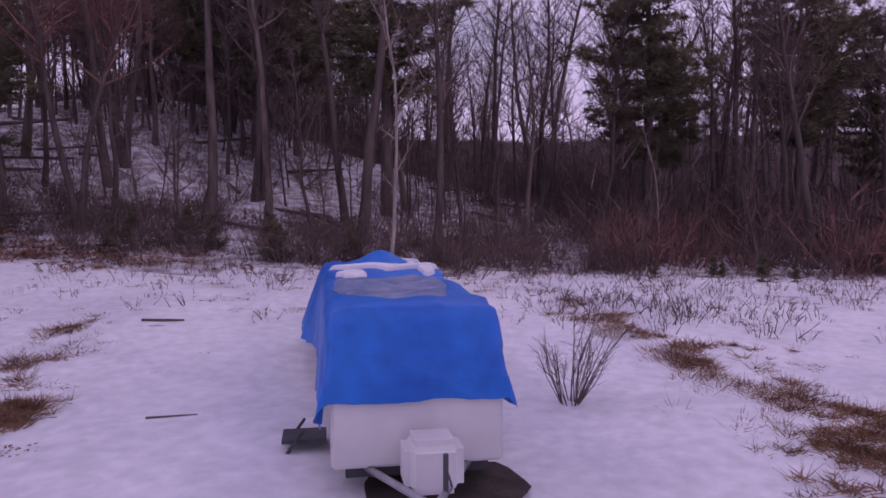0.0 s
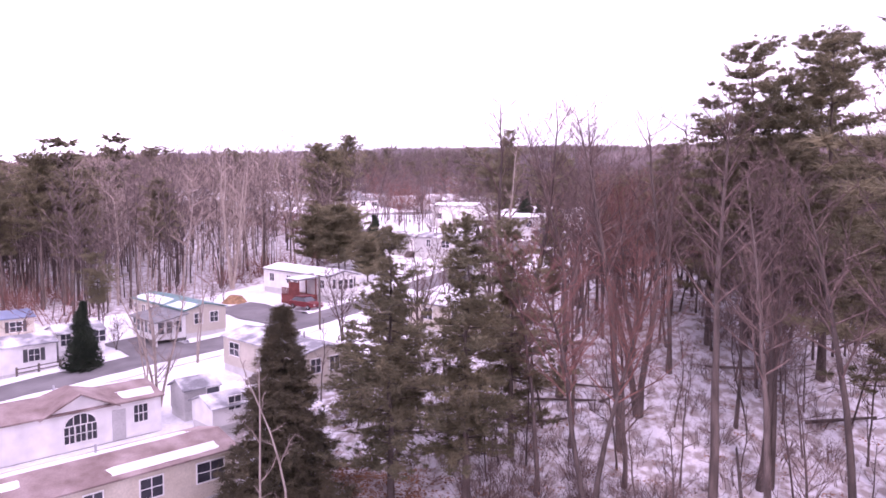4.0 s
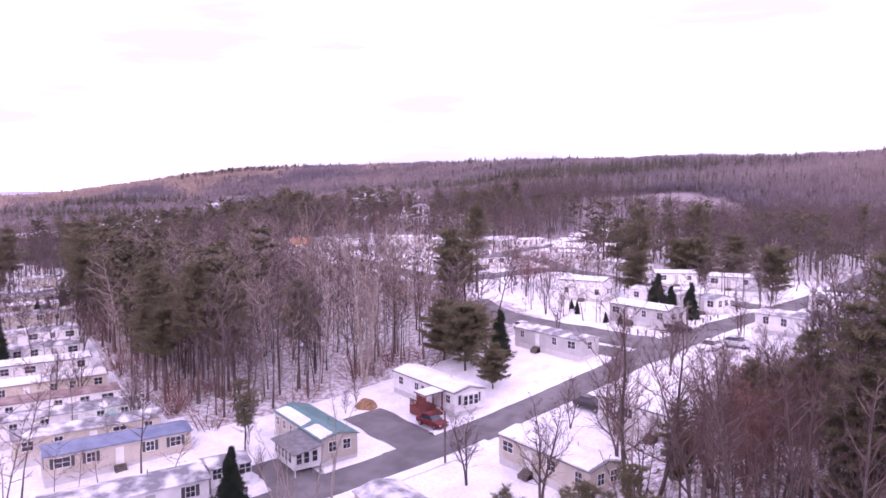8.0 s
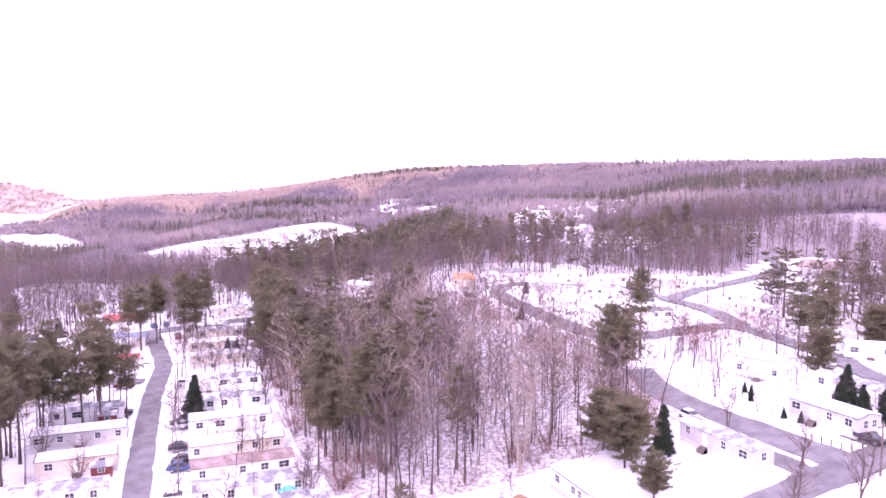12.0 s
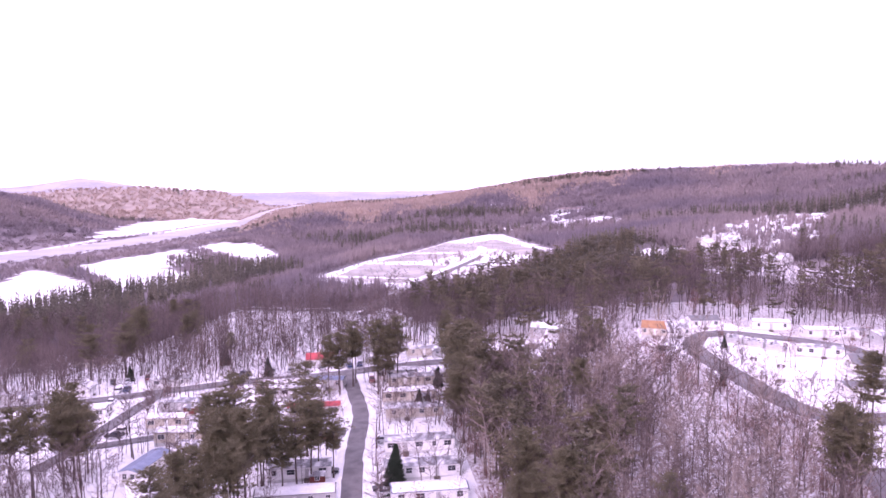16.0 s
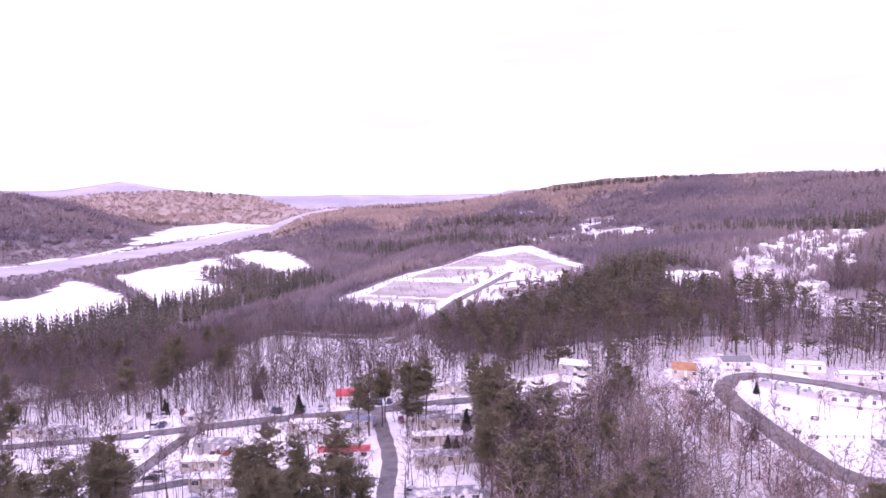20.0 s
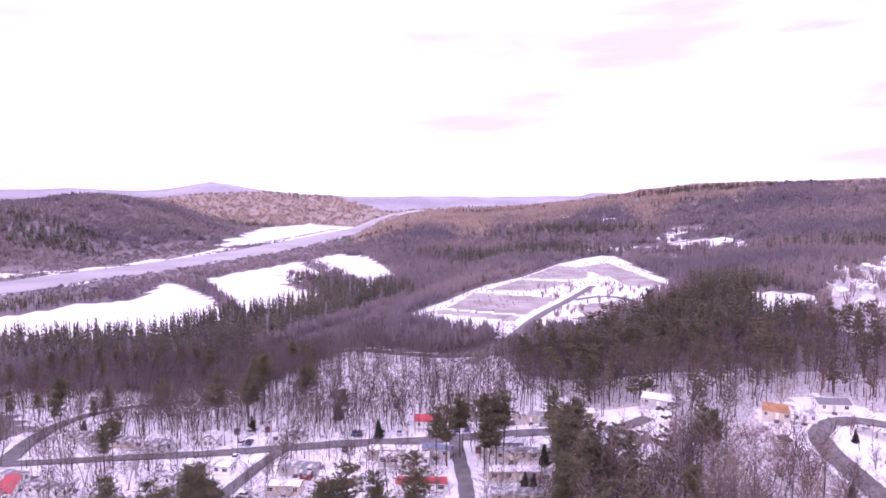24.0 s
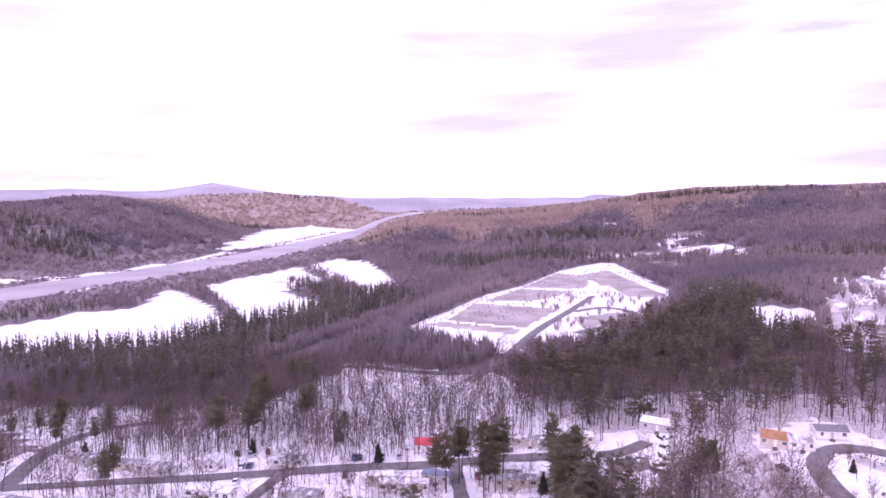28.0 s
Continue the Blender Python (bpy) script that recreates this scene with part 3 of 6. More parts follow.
def bare_tree(seed, height, spread=0.28, detail=2, lean=0.03, first=0.35, fork=1, thick=1.0, full=1.0):
    """A leafless broadleaf tree: tapered trunk, limbs that sweep upwards, and twigs. Returns trunk and crown arrays."""
    r = np.random.default_rng(seed)
    trunk, crown = Wood(), Wood()
    base_r = (height * 0.0095 + 0.03) * thick
    lines = []
    for k in range(fork):
        p, d = np.array([0, 0, -0.4]), unit((r.normal(0, lean), r.normal(0, lean), 1)) if fork == 1 else unit((math.cos(k * 6.3 / fork) * 0.16, math.sin(k * 6.3 / fork) * 0.16, 1))
        n = 9 if detail > 1 else 4
        pts = [p]
        for j in range(n):
            d = unit(d + (r.normal(0, 0.075), r.normal(0, 0.075), 0.05))
            p = p + d * height / n
            pts.append(p)
        radii = [base_r * (1 - j / n) ** 0.85 + 0.012 for j in range(n + 1)]
        radii[0] *= 1.4
        trunk.path(pts, radii, 7 if detail > 2 else 5 if detail > 1 else 4)
        lines.append(pts)
    limbs = int({3: 24, 2: 16, 1: 13}[detail] * full) // fork + 2
    for pts in lines:
        for k in range(limbs):
            t = first + (0.97 - first) * ((k + r.random()) / limbs) ** 0.9
            j = min(int(t * (len(pts) - 1)), len(pts) - 2)
            p = pts[j] + (pts[j + 1] - pts[j]) * (t * (len(pts) - 1) - j)
            a = k * 2.4 + r.random() * 1.5
            length = height * spread * (1.3 - t) * r.uniform(0.55, 1.35)
            d = unit((math.cos(a), math.sin(a), r.uniform(0.3, 1.3)))
            lr = base_r * (1 - t) * 0.45 + 0.012
            if detail == 1:
                q = p + d * length
                crown.sliver(p, q, 0.07, unit(np.cross(d, r.normal(0, 1, 3))))
                m = p + (q - p) * r.uniform(0.2, 1, (9, 1))
                e = d + r.normal(0, 0.5, (9, 3)) + (0, 0, 0.25)
                e /= np.linalg.norm(e, axis=1)[:, None]
                g = np.cross(e, r.normal(0, 1, (9, 3)))
                g /= np.linalg.norm(g, axis=1)[:, None] + 1e-9
                crown.slivers(m, m + e * length * r.uniform(0.3, 0.65, (9, 1)), 0.04, g)
                continue
            q, line = p, [p]
            segs = 4
            for g in range(segs):
                d = unit(d + (r.normal(0, 0.18), r.normal(0, 0.18), 0.14))
                q2 = q + d * length / segs
                crown.tube(q, q2, lr * (1 - g / segs) + 0.007, lr * (1 - (g + 1) / segs) + 0.006, 4 if detail > 2 and g < 2 else 3)
                for b in range(3 if detail > 2 else 2):
                    e = unit(d + r.normal(0, 0.6, 3) + (0, 0, 0.2))
                    bl = length * r.uniform(0.2, 0.5) * (1.1 - 0.15 * g)
                    m = q + (q2 - q) * r.random()
                    tip = m + e * bl
                    crown.tube(m, tip, lr * 0.28 + 0.006, 0.004, 3)
                    nw = 6 if detail > 2 else 4
                    o = m + (tip - m) * r.uniform(0.15, 1, (nw, 1))
                    e2 = e + r.normal(0, 0.55, (nw, 3)) + (0, 0, 0.1)
                    e2 /= np.linalg.norm(e2, axis=1)[:, None]
                    g2 = np.cross(e2, r.normal(0, 1, (nw, 3)))
                    g2 /= np.linalg.norm(g2, axis=1)[:, None] + 1e-9
                    crown.slivers(o, o + e2 * bl * r.uniform(0.3, 0.7, (nw, 1)), 0.009, g2)
                q = q2
    return trunk.arrays(), crown.arrays()


def pine_tree(seed, height, detail=2, first=0.35, width=0.17, cone=False, clump=1.0, thick=1.0, taper=0.0, gaps=0.34):
    """A conifer: trunk, whorls of limbs in loose plates, and tufts of needles. Returns trunk and crown arrays."""
    r = np.random.default_rng(seed)
    trunk, crown = Wood(), Wood()
    base_r = (height * 0.0105 + 0.03) * thick
    n = 7
    pts = [(r.normal(0, 0.03) * j, r.normal(0, 0.03) * j, height * j / n - (0.4 if j == 0 else 0)) for j in range(n + 1)]
    trunk.path(pts, [base_r * (1 - j / n) * (1.3 if j == 0 else 1) + 0.012 for j in range(n + 1)], 7 if detail > 2 else 4)
    whorls = {3: 34, 2: 20, 1: 11}[detail]
    for k in range(whorls):
        t = first + (0.99 - first) * (k + r.random() * 0.7) / whorls
        if not cone and r.random() < 0.12:
            continue
        z = height * t
        u = (1 - t) / (1 - first)
        reach = height * width * (u ** 0.9 + 0.05 if cone else ((1 - taper) * (0.16 + 0.84 * math.sin(math.pi * min(1, u * 0.68 + 0.12))) + taper * (0.07 + 0.93 * u ** 0.85)) * r.uniform(0.5, 1.2))
        limbs = {3: 7, 2: 6, 1: 5}[detail]
        for b in range(limbs):
            if not cone and r.random() < gaps:
                continue
            a = k * 1.3 + b * 6.283 / limbs + r.normal(0, 0.3)
            reach_b = reach * (r.uniform(0.75, 1.1) if cone else r.uniform(0.45, 1.3))
            d = np.array([math.cos(a), math.sin(a), -0.25 if cone else r.normal(-0.02, 0.08) + 0.45 * max(0, t - 0.55)])
            at = np.array([np.interp(z, [p[2] for p in pts], [p[i] for p in pts]) for i in (0, 1)] + [z])
            if detail > 1:
                crown.ink = 1
                crown.tube(at, at + d * reach_b, 0.03 + 0.025 * u, 0.008, 3)
                crown.ink = 0
            tufts = {3: 11, 2: 7, 1: 4}[detail]
            for c in range(tufts):
                f = 0.22 + 0.78 * (c + r.random()) / tufts
                across = np.array([-d[1], d[0], 0]) * r.normal(0, 0.20) * reach_b * f
                m = at + d * reach_b * f + across + (0, 0, r.normal(0.06, 0.10 if cone else min(0.17, 0.012 * height)) + (0.16 * reach_b * f * f if not cone else 0))
                size = clump * (0.38 + 0.14 * reach_b) * r.uniform(0.7, 1.3) * {3: 0.85, 2: 1.1, 1: 1.65}[detail]
                nw = {3: 26, 2: 12, 1: 6}[detail]
                e = unit(d) * 0.5 + r.normal(0, 0.85, (nw, 3)) * (1, 1, 0.5 if cone else 0.5) + (0, 0, 0.2)
                e /= np.linalg.norm(e, axis=1)[:, None]
                g = np.cross(e, r.normal(0, 1, (nw, 3)))
                g /= np.linalg.norm(g, axis=1)[:, None] + 1e-9
                long = size * r.uniform(0.5, 1.05, (nw, 1))
                crown.slivers(m - e * size * 0.3, m + e * long, size * {3: 0.034, 2: 0.085, 1: 0.2}[detail], g)
    return trunk.arrays(), crown.arrays()


def tree_meshes(name, made, bark, leaf):
    (tv, tf, _), (cv, cf, ci) = made
    return mesh_np(name + "_trunk", tv, tf, [bark], smooth=True), mesh_np(name + "_crown", cv, cf, [leaf, bark], ci)


def place_tree(kind, meshes, x, y, scale, turn, label, category="tree", group="", up=0.0, lean=(0, 0)):
    """A tree that stands alone: an object with trunk and crown."""
    ob = empty(kind, Matrix.LocRotScale((x, y, gz(x, y) + up), Euler((lean[0], lean[1], turn)), (scale,) * 3), label, category, group)
    part("trunk", meshes[0], None, ob)
    part("crown", meshes[1], None, ob)
    return ob


def joined(name, templates, places, mats, label, category):
    """Many small trees as one mesh. places: rows of x, y, scale, turn, template, stretch."""
    V, F, I, n = [], [], [], 0
    for k, (trunk, crown) in enumerate(templates):
        v = np.concatenate([trunk[0], crown[0]])
        f = np.concatenate([trunk[1], crown[1] + len(trunk[0])])
        ind = np.concatenate([np.zeros(len(trunk[1]), int), np.ones(len(crown[1]), int)])
        rows = places[places[:, 4] == k]
        if not len(rows):
            continue
        c, q = np.cos(rows[:, 3])[:, None], np.sin(rows[:, 3])[:, None]
        sc = rows[:, 2][:, None]
        X = rows[:, 0][:, None] + sc * rows[:, 5][:, None] * (v[None, :, 0] * c - v[None, :, 1] * q)
        Y = rows[:, 1][:, None] + sc * rows[:, 5][:, None] * (v[None, :, 0] * q + v[None, :, 1] * c)
        Z = ground_z(rows[:, 0], rows[:, 1])[:, None] + sc * v[None, :, 2]
        V.append(np.stack([X, Y, Z], -1).reshape(-1, 3))
        F.append((f[None] + (np.arange(len(rows)) * len(v))[:, None, None]).reshape(-1, 3) + n)
        I.append(np.tile(ind, len(rows)))
        n += len(rows) * len(v)
    ob = new(name, mesh_np(name, np.concatenate(V), np.concatenate(F), mats, np.concatenate(I)))
    return tagged(ob, label, category, kind="stuff")


HOME_SPOTS = []  # footprints kept free of trees: x, y, half length, half width


def free_of_homes(x, y, more=1.5):
    ok = np.ones(np.shape(x), bool)
    for hx, hy, a, b in HOME_SPOTS:
        ok &= ~((np.abs(x - hx) < a + more) & (np.abs(y - hy) < b + more))
    return ok


def scatter(rng, x0, x1, y0, y1, count, keep):
    x, y = rng.uniform(x0, x1, count), rng.uniform(y0, y1, count)
    ok = keep(x, y) & ~near_road(x, y) & free_of_homes(x, y)
    return x[ok], y[ok]


def rows_of(rng, x, y, low, high, kinds, wide=(0.8, 1.2)):
    n = len(x)
    return np.stack([x, y, rng.uniform(low, high, n), rng.uniform(0, 6.28, n), rng.integers(0, kinds, n), rng.uniform(*wide, n)], -1)


# ---- homes ----
def window_part(parent, w, h, face, at, along, z, frame_mat=None, cols=2):
    """A sash window on a wall. face: 'y' or 'x' with its sign; at: the wall's place; along: the middle; z: the sill's height."""
    axis, sign = face[-1], -1 if face[0] == "-" else 1
    rim, back = Shape(), Shape()

    def bar(sh, a0, z0, a1, z1, d0, d1):
        lo, hi = sorted((at + sign * d0, at + sign * d1))
        if axis == "y":
            sh.box(along + a0, lo, z + z0, along + a1, hi, z + z1)
        else:
            sh.box(lo, along + a0, z + z0, hi, along + a1, z + z1)

    t, m = 0.07, 0.022
    us, ws = [-w / 2 - t, -w / 2], [-t, 0, h / 2 - m, h / 2 + m, h, h + t]
    for c in range(1, cols):
        us += [-w / 2 + w * c / cols - m, -w / 2 + w * c / cols + m]
    us += [w / 2, w / 2 + t]
    nu, nw = len(us), len(ws)
    v = [((along + a, at + sign * d, z + b) if axis == "y" else (at + sign * d, along + a, z + b)) for d in (0.06, 0.0) for b in ws for a in us]
    full = {(i, j) for i in range(nu - 1) for j in range(nw - 1) if i % 2 == 0 or j % 2 == 0}
    f = []
    for i, j in full:
        p = j * nu + i
        f.append((p, p + 1, p + nu + 1, p + nu))
        for (di, dj), (k0, k1) in {(-1, 0): (p + nu, p), (1, 0): (p + 1, p + nu + 1), (0, -1): (p, p + 1), (0, 1): (p + nu + 1, p + nu)}.items():
            if (i + di, j + dj) not in full:
                f.append((k0, k1, k1 + nu * nw, k0 + nu * nw))
    rim.add(v, f)
    bar(back, -w / 2, 0, w / 2, h, 0.0, 0.03)
    win = part("window", rim, frame_mat or WHITE, parent)
    part("pane", back, GLASS, win, "dark window glass")
    return win


def shutter_pair(parent, w, h, face, at, along, z):
    axis, sign = face[-1], -1 if face[0] == "-" else 1
    for k in (-1, 1):
        a = along + k * (w / 2 + 0.27)
        lo, hi = sorted((at, at + sign * 0.05))
        sh = Shape().box(a - 0.18, lo, z - 0.05, a + 0.18, hi, z + h + 0.05) if axis == "y" else Shape().box(lo, a - 0.18, z - 0.05, hi, a + 0.18, z + h + 0.05)
        part("shutter", sh, DARKTRIM, parent, "dark shutter")


def mobile_home(cx, cy, length, width, yaw, wall, roof, label, seed=0, rise=0.55, high=2.45, shutters=False, group="homes in the park", door=True, detail=True, name="mobile_home", flat=0.0, snow=True, plain=()):
    """A long low home on skirting: walls, roof with eaves and a blanket of snow, windows, door and steps. Local x runs along it."""
    r = random.Random(seed)
    if snow and roof is ROOFGREY and (seed % 3 == 0 or (cy < 24 and seed % 4)):
        roof, snow = ROOFDUST, False
    c, q = abs(math.cos(radians(yaw))), abs(math.sin(radians(yaw)))
    HOME_SPOTS.append((cx, cy, length / 2 * c + width / 2 * q, length / 2 * q + width / 2 * c))
    ob = empty(name, pose(cx, cy, gz(cx, cy), 0, 0, yaw), label, "mobile home" if name == "mobile_home" else "house", group)
    L, W, z0, z1 = length / 2, width / 2, 0.55, 0.55 + high
    part("skirting", Shape().box(-L + 0.05, -W + 0.05, -1.2, L - 0.05, W - 0.05, z0), SKIRT, ob)
    walls = Shape().prism([(-W, z0), (W, z0), (W, z1), (0, z1 + rise), (-W, z1)], -L, L)
    part("wall", walls, wall, ob)
    o, t = 0.22, 0.10
    k = rise / W
    ro = [(-W - o, z1 - o * k + 0.02), (0, z1 + rise + 0.02), (W + o, z1 - o * k + 0.02), (W + o, z1 - o * k + 0.02 + t), (0, z1 + rise + 0.02 + t), (-W - o, z1 - o * k + 0.02 + t)]
    rf = part("roof", Shape().prism(ro, -L - 0.18, L + 0.18), roof, ob)
    if snow:
        d = 0.16
        sn = [(-W - o * 0.8, z1 + t), (0, z1 + rise + t), (W + o * 0.8, z1 + t), (W + o * 0.7, z1 + t + d * 0.8), (0, z1 + rise + t + d), (-W - o * 0.7, z1 + t + d * 0.8)]
        part("snow_cover", Shape().prism(sn, -L + 0.1 + flat * length, L - 0.1), SNOW, rf, "blanket of snow")
    if not detail:
        for side in (-1, 1):
            for a in np.arange(-L + 1.6, L - 1, 3.2):
                window_part(ob, 0.9, 0.9, "-y" if side < 0 else "y", side * W, a, z0 + 1.0)
        return ob
    n = max(3, int(length / 3.1))
    dk = r.randrange(1, n - 1)
    for side in (-1, 1):
        if side in plain:
            continue
        for j in range(n):
            a = -L + (j + 0.5) * length / n + r.uniform(-0.3, 0.3)
            if j == dk and door:
                sh = Shape()
                lo, hi = sorted((side * W, side * (W + 0.05)))
                sh.box(a - 0.45, lo, z0 + 0.05, a + 0.45, hi, z0 + 2.05)
                dr = part("door", sh, WHITE if wall is not WHITE else GREYSIDE, ob, "panelled entrance door")
                lo, hi = sorted((side * (W + 0.05), side * (W + 0.10)))
                part("handle", Shape().box(a + 0.32, lo, z0 + 1.0, a + 0.38, hi, z0 + 1.1), STEEL, dr)
                st = Shape()
                for i in range(3):
                    lo, hi = sorted((side * W, side * (W + 0.4 + 0.3 * i)))
                    st.box(a - 0.65, lo, -0.4, a + 0.65, hi, z0 - 0.02 - 0.18 * i)
                part("steps", st, POLE, ob)
                continue
            w = r.choice((0.9, 0.9, 1.2, 1.6))
            win = window_part(ob, w, 1.1, "-y" if side < 0 else "y", side * W, a, z0 + 0.95)
            if shutters:
                shutter_pair(win, w, 1.1, "-y" if side < 0 else "y", side * W, a, z0 + 0.95)
    for side in (-1, 1):
        for a in ((-0.9, 0.9) if width > 4.2 else (0,)):
            win = window_part(ob, 0.9, 1.1, "-x" if side < 0 else "x", side * L, a, z0 + 0.95)
            if shutters:
                shutter_pair(win, 0.9, 1.1, "-x" if side < 0 else "x", side * L, a, z0 + 0.95)
    part("vent_pipe", Shape().tube((L * 0.3, W * 0.4, z1), (L * 0.3, W * 0.4, z1 + rise + 0.45), 0.07, 0.07), STEEL, rf)
    return ob


teal_home = mobile_home(-76.8, 35.8, 14, 4.6, 0, BEIGE, ROOFTEAL, "pale mobile home with a teal metal roof half under snow", 1, snow=False, plain=(-1,))
red_home = mobile_home(-78.5, 55.2, 15.6, 4.7, 0, WHITE, ROOFGREY, "white mobile home with a snowy roof and red porch", 2, shutters=True, plain=(-1,))
mobile_home(-79.4, 79.0, 15, 4.0, 0, GREYSIDE, ROOFGREY, "low grey mobile home beside a driveway, snow on its roof", 3)
mobile_home(-77.0, 98.6, 12.5, 4.8, 0, GREYSIDE, ROOFGREY, "grey mobile home with a glazed porch on the corner lot", 4)
mobile_home(-101.2, 109.2, 10, 6, 20, WHITE, ROOFGREY, "tall white house above the side street", 5, high=3.6, name="house")
mobile_home(-84, 113.5, 15, 4.8, 0, WHITE, ROOFGREY, "white mobile home behind the dark spruces", 6)
mobile_home(-105.5, 144.1, 10, 4.8, 48, WHITE, ROOFGREY, "white mobile home near the bend of the road", 7)
mobile_home(-91, 148.5, 13, 4.8, 25, WHITE, ROOFGREY, "long white mobile home beside the upper road", 8)
mobile_home(-72.6, 13.5, 15, 5.0, 90, WHITE, ROOFGREY, "white mobile home with shuttered windows along the road", 9, shutters=True)
mobile_home(-73, 23.6, 4.2, 3.6, 90, WHITE, ROOFGREY, "small white shed beside the mobile home", 10, name="shed", high=2.1)
mobile_home(-88.6, 15.5, 16, 4.6, 90, BEIGE, ROOFBLUE, "beige mobile home with a bare blue metal roof", 11, snow=False, shutters=True)
mobile_home(-97.4, 13.5, 17, 4.4, 90, BEIGE, ROOFGREY, "beige mobile home with a grey roof dusted with snow", 12)
mobile_home(-106.4, 12.5, 17, 4.4, 90, WHITE, ROOFGREY, "white mobile home with a grey snowy roof", 13)
mobile_home(-114.9, 11.9, 16, 4.4, 90, WHITE, ROOFBROWN, "white mobile home with a rusty brown roof", 14, snow=False)
mobile_home(-124.3, 11.8, 16, 4.4, 90, TANSIDE, ROOFBROWN, "tan mobile home with a brown roof", 15)
mobile_home(-136.4, 11.7, 15, 4.4, 90, WHITE, ROOFBLUE, "white mobile home with a blue-grey roof", 16)
mobile_home(-147.7, 11.5, 16, 4.4, 90, WHITE, ROOFGREY, "white mobile home under snow beside the lane", 17)
mobile_home(-160.9, 12.3, 16, 4.4, 90, WHITE, ROOFGREY, "white mobile home under snow beside the lane", 18)
arch_home = mobile_home(-48.5, 12.4, 16, 5.4, 90, WHITE, ROOFBROWN, "white mobile home with an arched window and brown roof", 19, snow=False, plain=(-1,))
tan_home = mobile_home(-38.2, 11.0, 19, 4.8, 90, TANSIDE, ROOFBROWN, "tan mobile home with a brown roof streaked with snow", 20, snow=False)
mobile_home(-49.6, 32.6, 12, 4.6, 0, BEIGE, ROOFGREY, "beige mobile home end-on to the road, snowy roof", 21)
mobile_home(-49.8, 50.9, 13.5, 4.6, 0, BEIGE, ROOFGREY, "beige mobile home with a snow-covered roof beside a drive", 22)
mobile_home(-48.8, 65.2, 13, 4.6, 0, WHITE, ROOFGREY, "white mobile home under bare trees by the road", 23)
mobile_home(-53.5, 106, 13, 4.6, 0, WHITE, ROOFGREY, "white mobile home beside the upper road", 24)
mobile_home(-58.0, 132, 14, 4.6, 12, WHITE, ROOFGREY, "white mobile home beside the upper road", 25)
mobile_home(-113.8, 175.7, 12, 5, 60, TANSIDE, ROOFGREY, "tan mobile home with a reddish deck near the upper road", 213)
mobile_home(-75, 113.4, 6, 4.4, 0, WHITE, ROOFDUST, "small white cottage with an open porch by the road", 214, snow=False, name="house")
mobile_home(-43.2, 24.2, 4.2, 3.0, 90, WHITE, ROOFDUST, "small white shed behind the homes, snowy roof", 215, name="shed", high=1.3, snow=False, detail=False)
mobile_home(-47.0, 23.4, 2.6, 2.2, 90, GREYSIDE, ROOFDUST, "low grey shed behind the homes, snowy roof", 216, name="shed", high=1.6, snow=False, detail=False)
# beyond the wood: the cross street and the loop
mobile_home(-243.4, -13.3, 9, 6, 90, WHITE, ROOFRED, "white cottage with a bright red metal roof", 30, name="house", rise=1.6, snow=False)
mobile_home(-234.8, -60.3, 12, 4.6, 92, WHITE, ROOFGREY, "long white mobile home along the cross street", 31)
mobile_home(-237.6, -87.9, 6.5, 5.4, 0, WHITE, ROOFGREY, "white gabled cottage with a snowy roof", 32, name="house", rise=1.8)
mobile_home(-313, -110, 22, 8, 48, TANSIDE, ROOFBROWN, "tan building with a long brown roof among pines", 33, name="house", rise=1.8, snow=False)
mobile_home(-208.5, 40.3, 36, 7.5, 0, WHITE, ROOFDUST, "long white building with a blue-grey dusted roof beside the wood", 34, name="house", rise=1.8, snow=False)
mobile_home(-246.3, 68.4, 12, 7, 60, GREYSIDE, ROOFTEAL, "pale green-grey building at the end of the street", 35, name="house", rise=1.3)
mobile_home(-221, 97.5, 8, 6, 62, TANSIDE, ROOFRUST, "tan house with an orange-brown roof at the road bend", 36, name="house", rise=1.8, snow=False)
mobile_home(-217.5, 103.5, 7.5, 6, 80, WHITE, ROOFDUST, "white house with a brown-flecked snowy roof at the road bend", 37, name="house", rise=1.6, snow=False)
mobile_home(-226, 117, 10, 6, 85, WHITE, ROOFGREY, "white house with dark roof above the loop road", 38, name="house", rise=1.2, snow=False)
for k, (x, y, size, yaw) in enumerate([(-219.5, 138, 12, 68), (-207.5, 148, 12, 75), (-205.5, 158, 7, 50), (-147, 154.5, 14, -6), (-125, 150, 14, 0), (-186, 131, 13, 62), (-194, 176, 13, 95)]):
    mobile_home(x, y, size, 4.8, yaw, WHITE, ROOFGREY, "white mobile home in the snowy upper park", 40 + k)
mobile_home(-199.5, 166, 15, 7, 95, GREYSIDE, ROOFGREY, "wide grey house with a snowy roof above the loop road", 48, name="house", rise=1.2)
mobile_home(-159, 163, 11, 6.5, 20, WHITE, ROOFGREY, "white house with a snowy roof beside the upper road", 49, name="house", rise=1.4)
mobile_home(-168, 131, 7.5, 6, 75, WHITE, ROOFGREY, "white house with a dark grey gable roof", 50, name="house", rise=2.0, snow=False)
mobile_home(-163.4, 128.6, 3, 2.4, 75, WHITE, ROOFGREY, "small white shed beside the gabled house", 55, name="shed", high=1.9, snow=False, detail=False)
mobile_home(-150.5, 119, 14, 5, 80, WHITE, ROOFGREY, "white mobile home with a dark roof inside the loop", 51, snow=False)
mobile_home(-195.6, 243.0, 22, 12, 20, GREYSIDE, ROOFBROWN, "grey barn with a broad roof by the field", 52, name="house", high=4, rise=2.6, snow=False)
mobile_home(-169.1, 210.5, 14, 5, 0, WHITE, ROOFGREY, "white mobile home beside the field", 53)
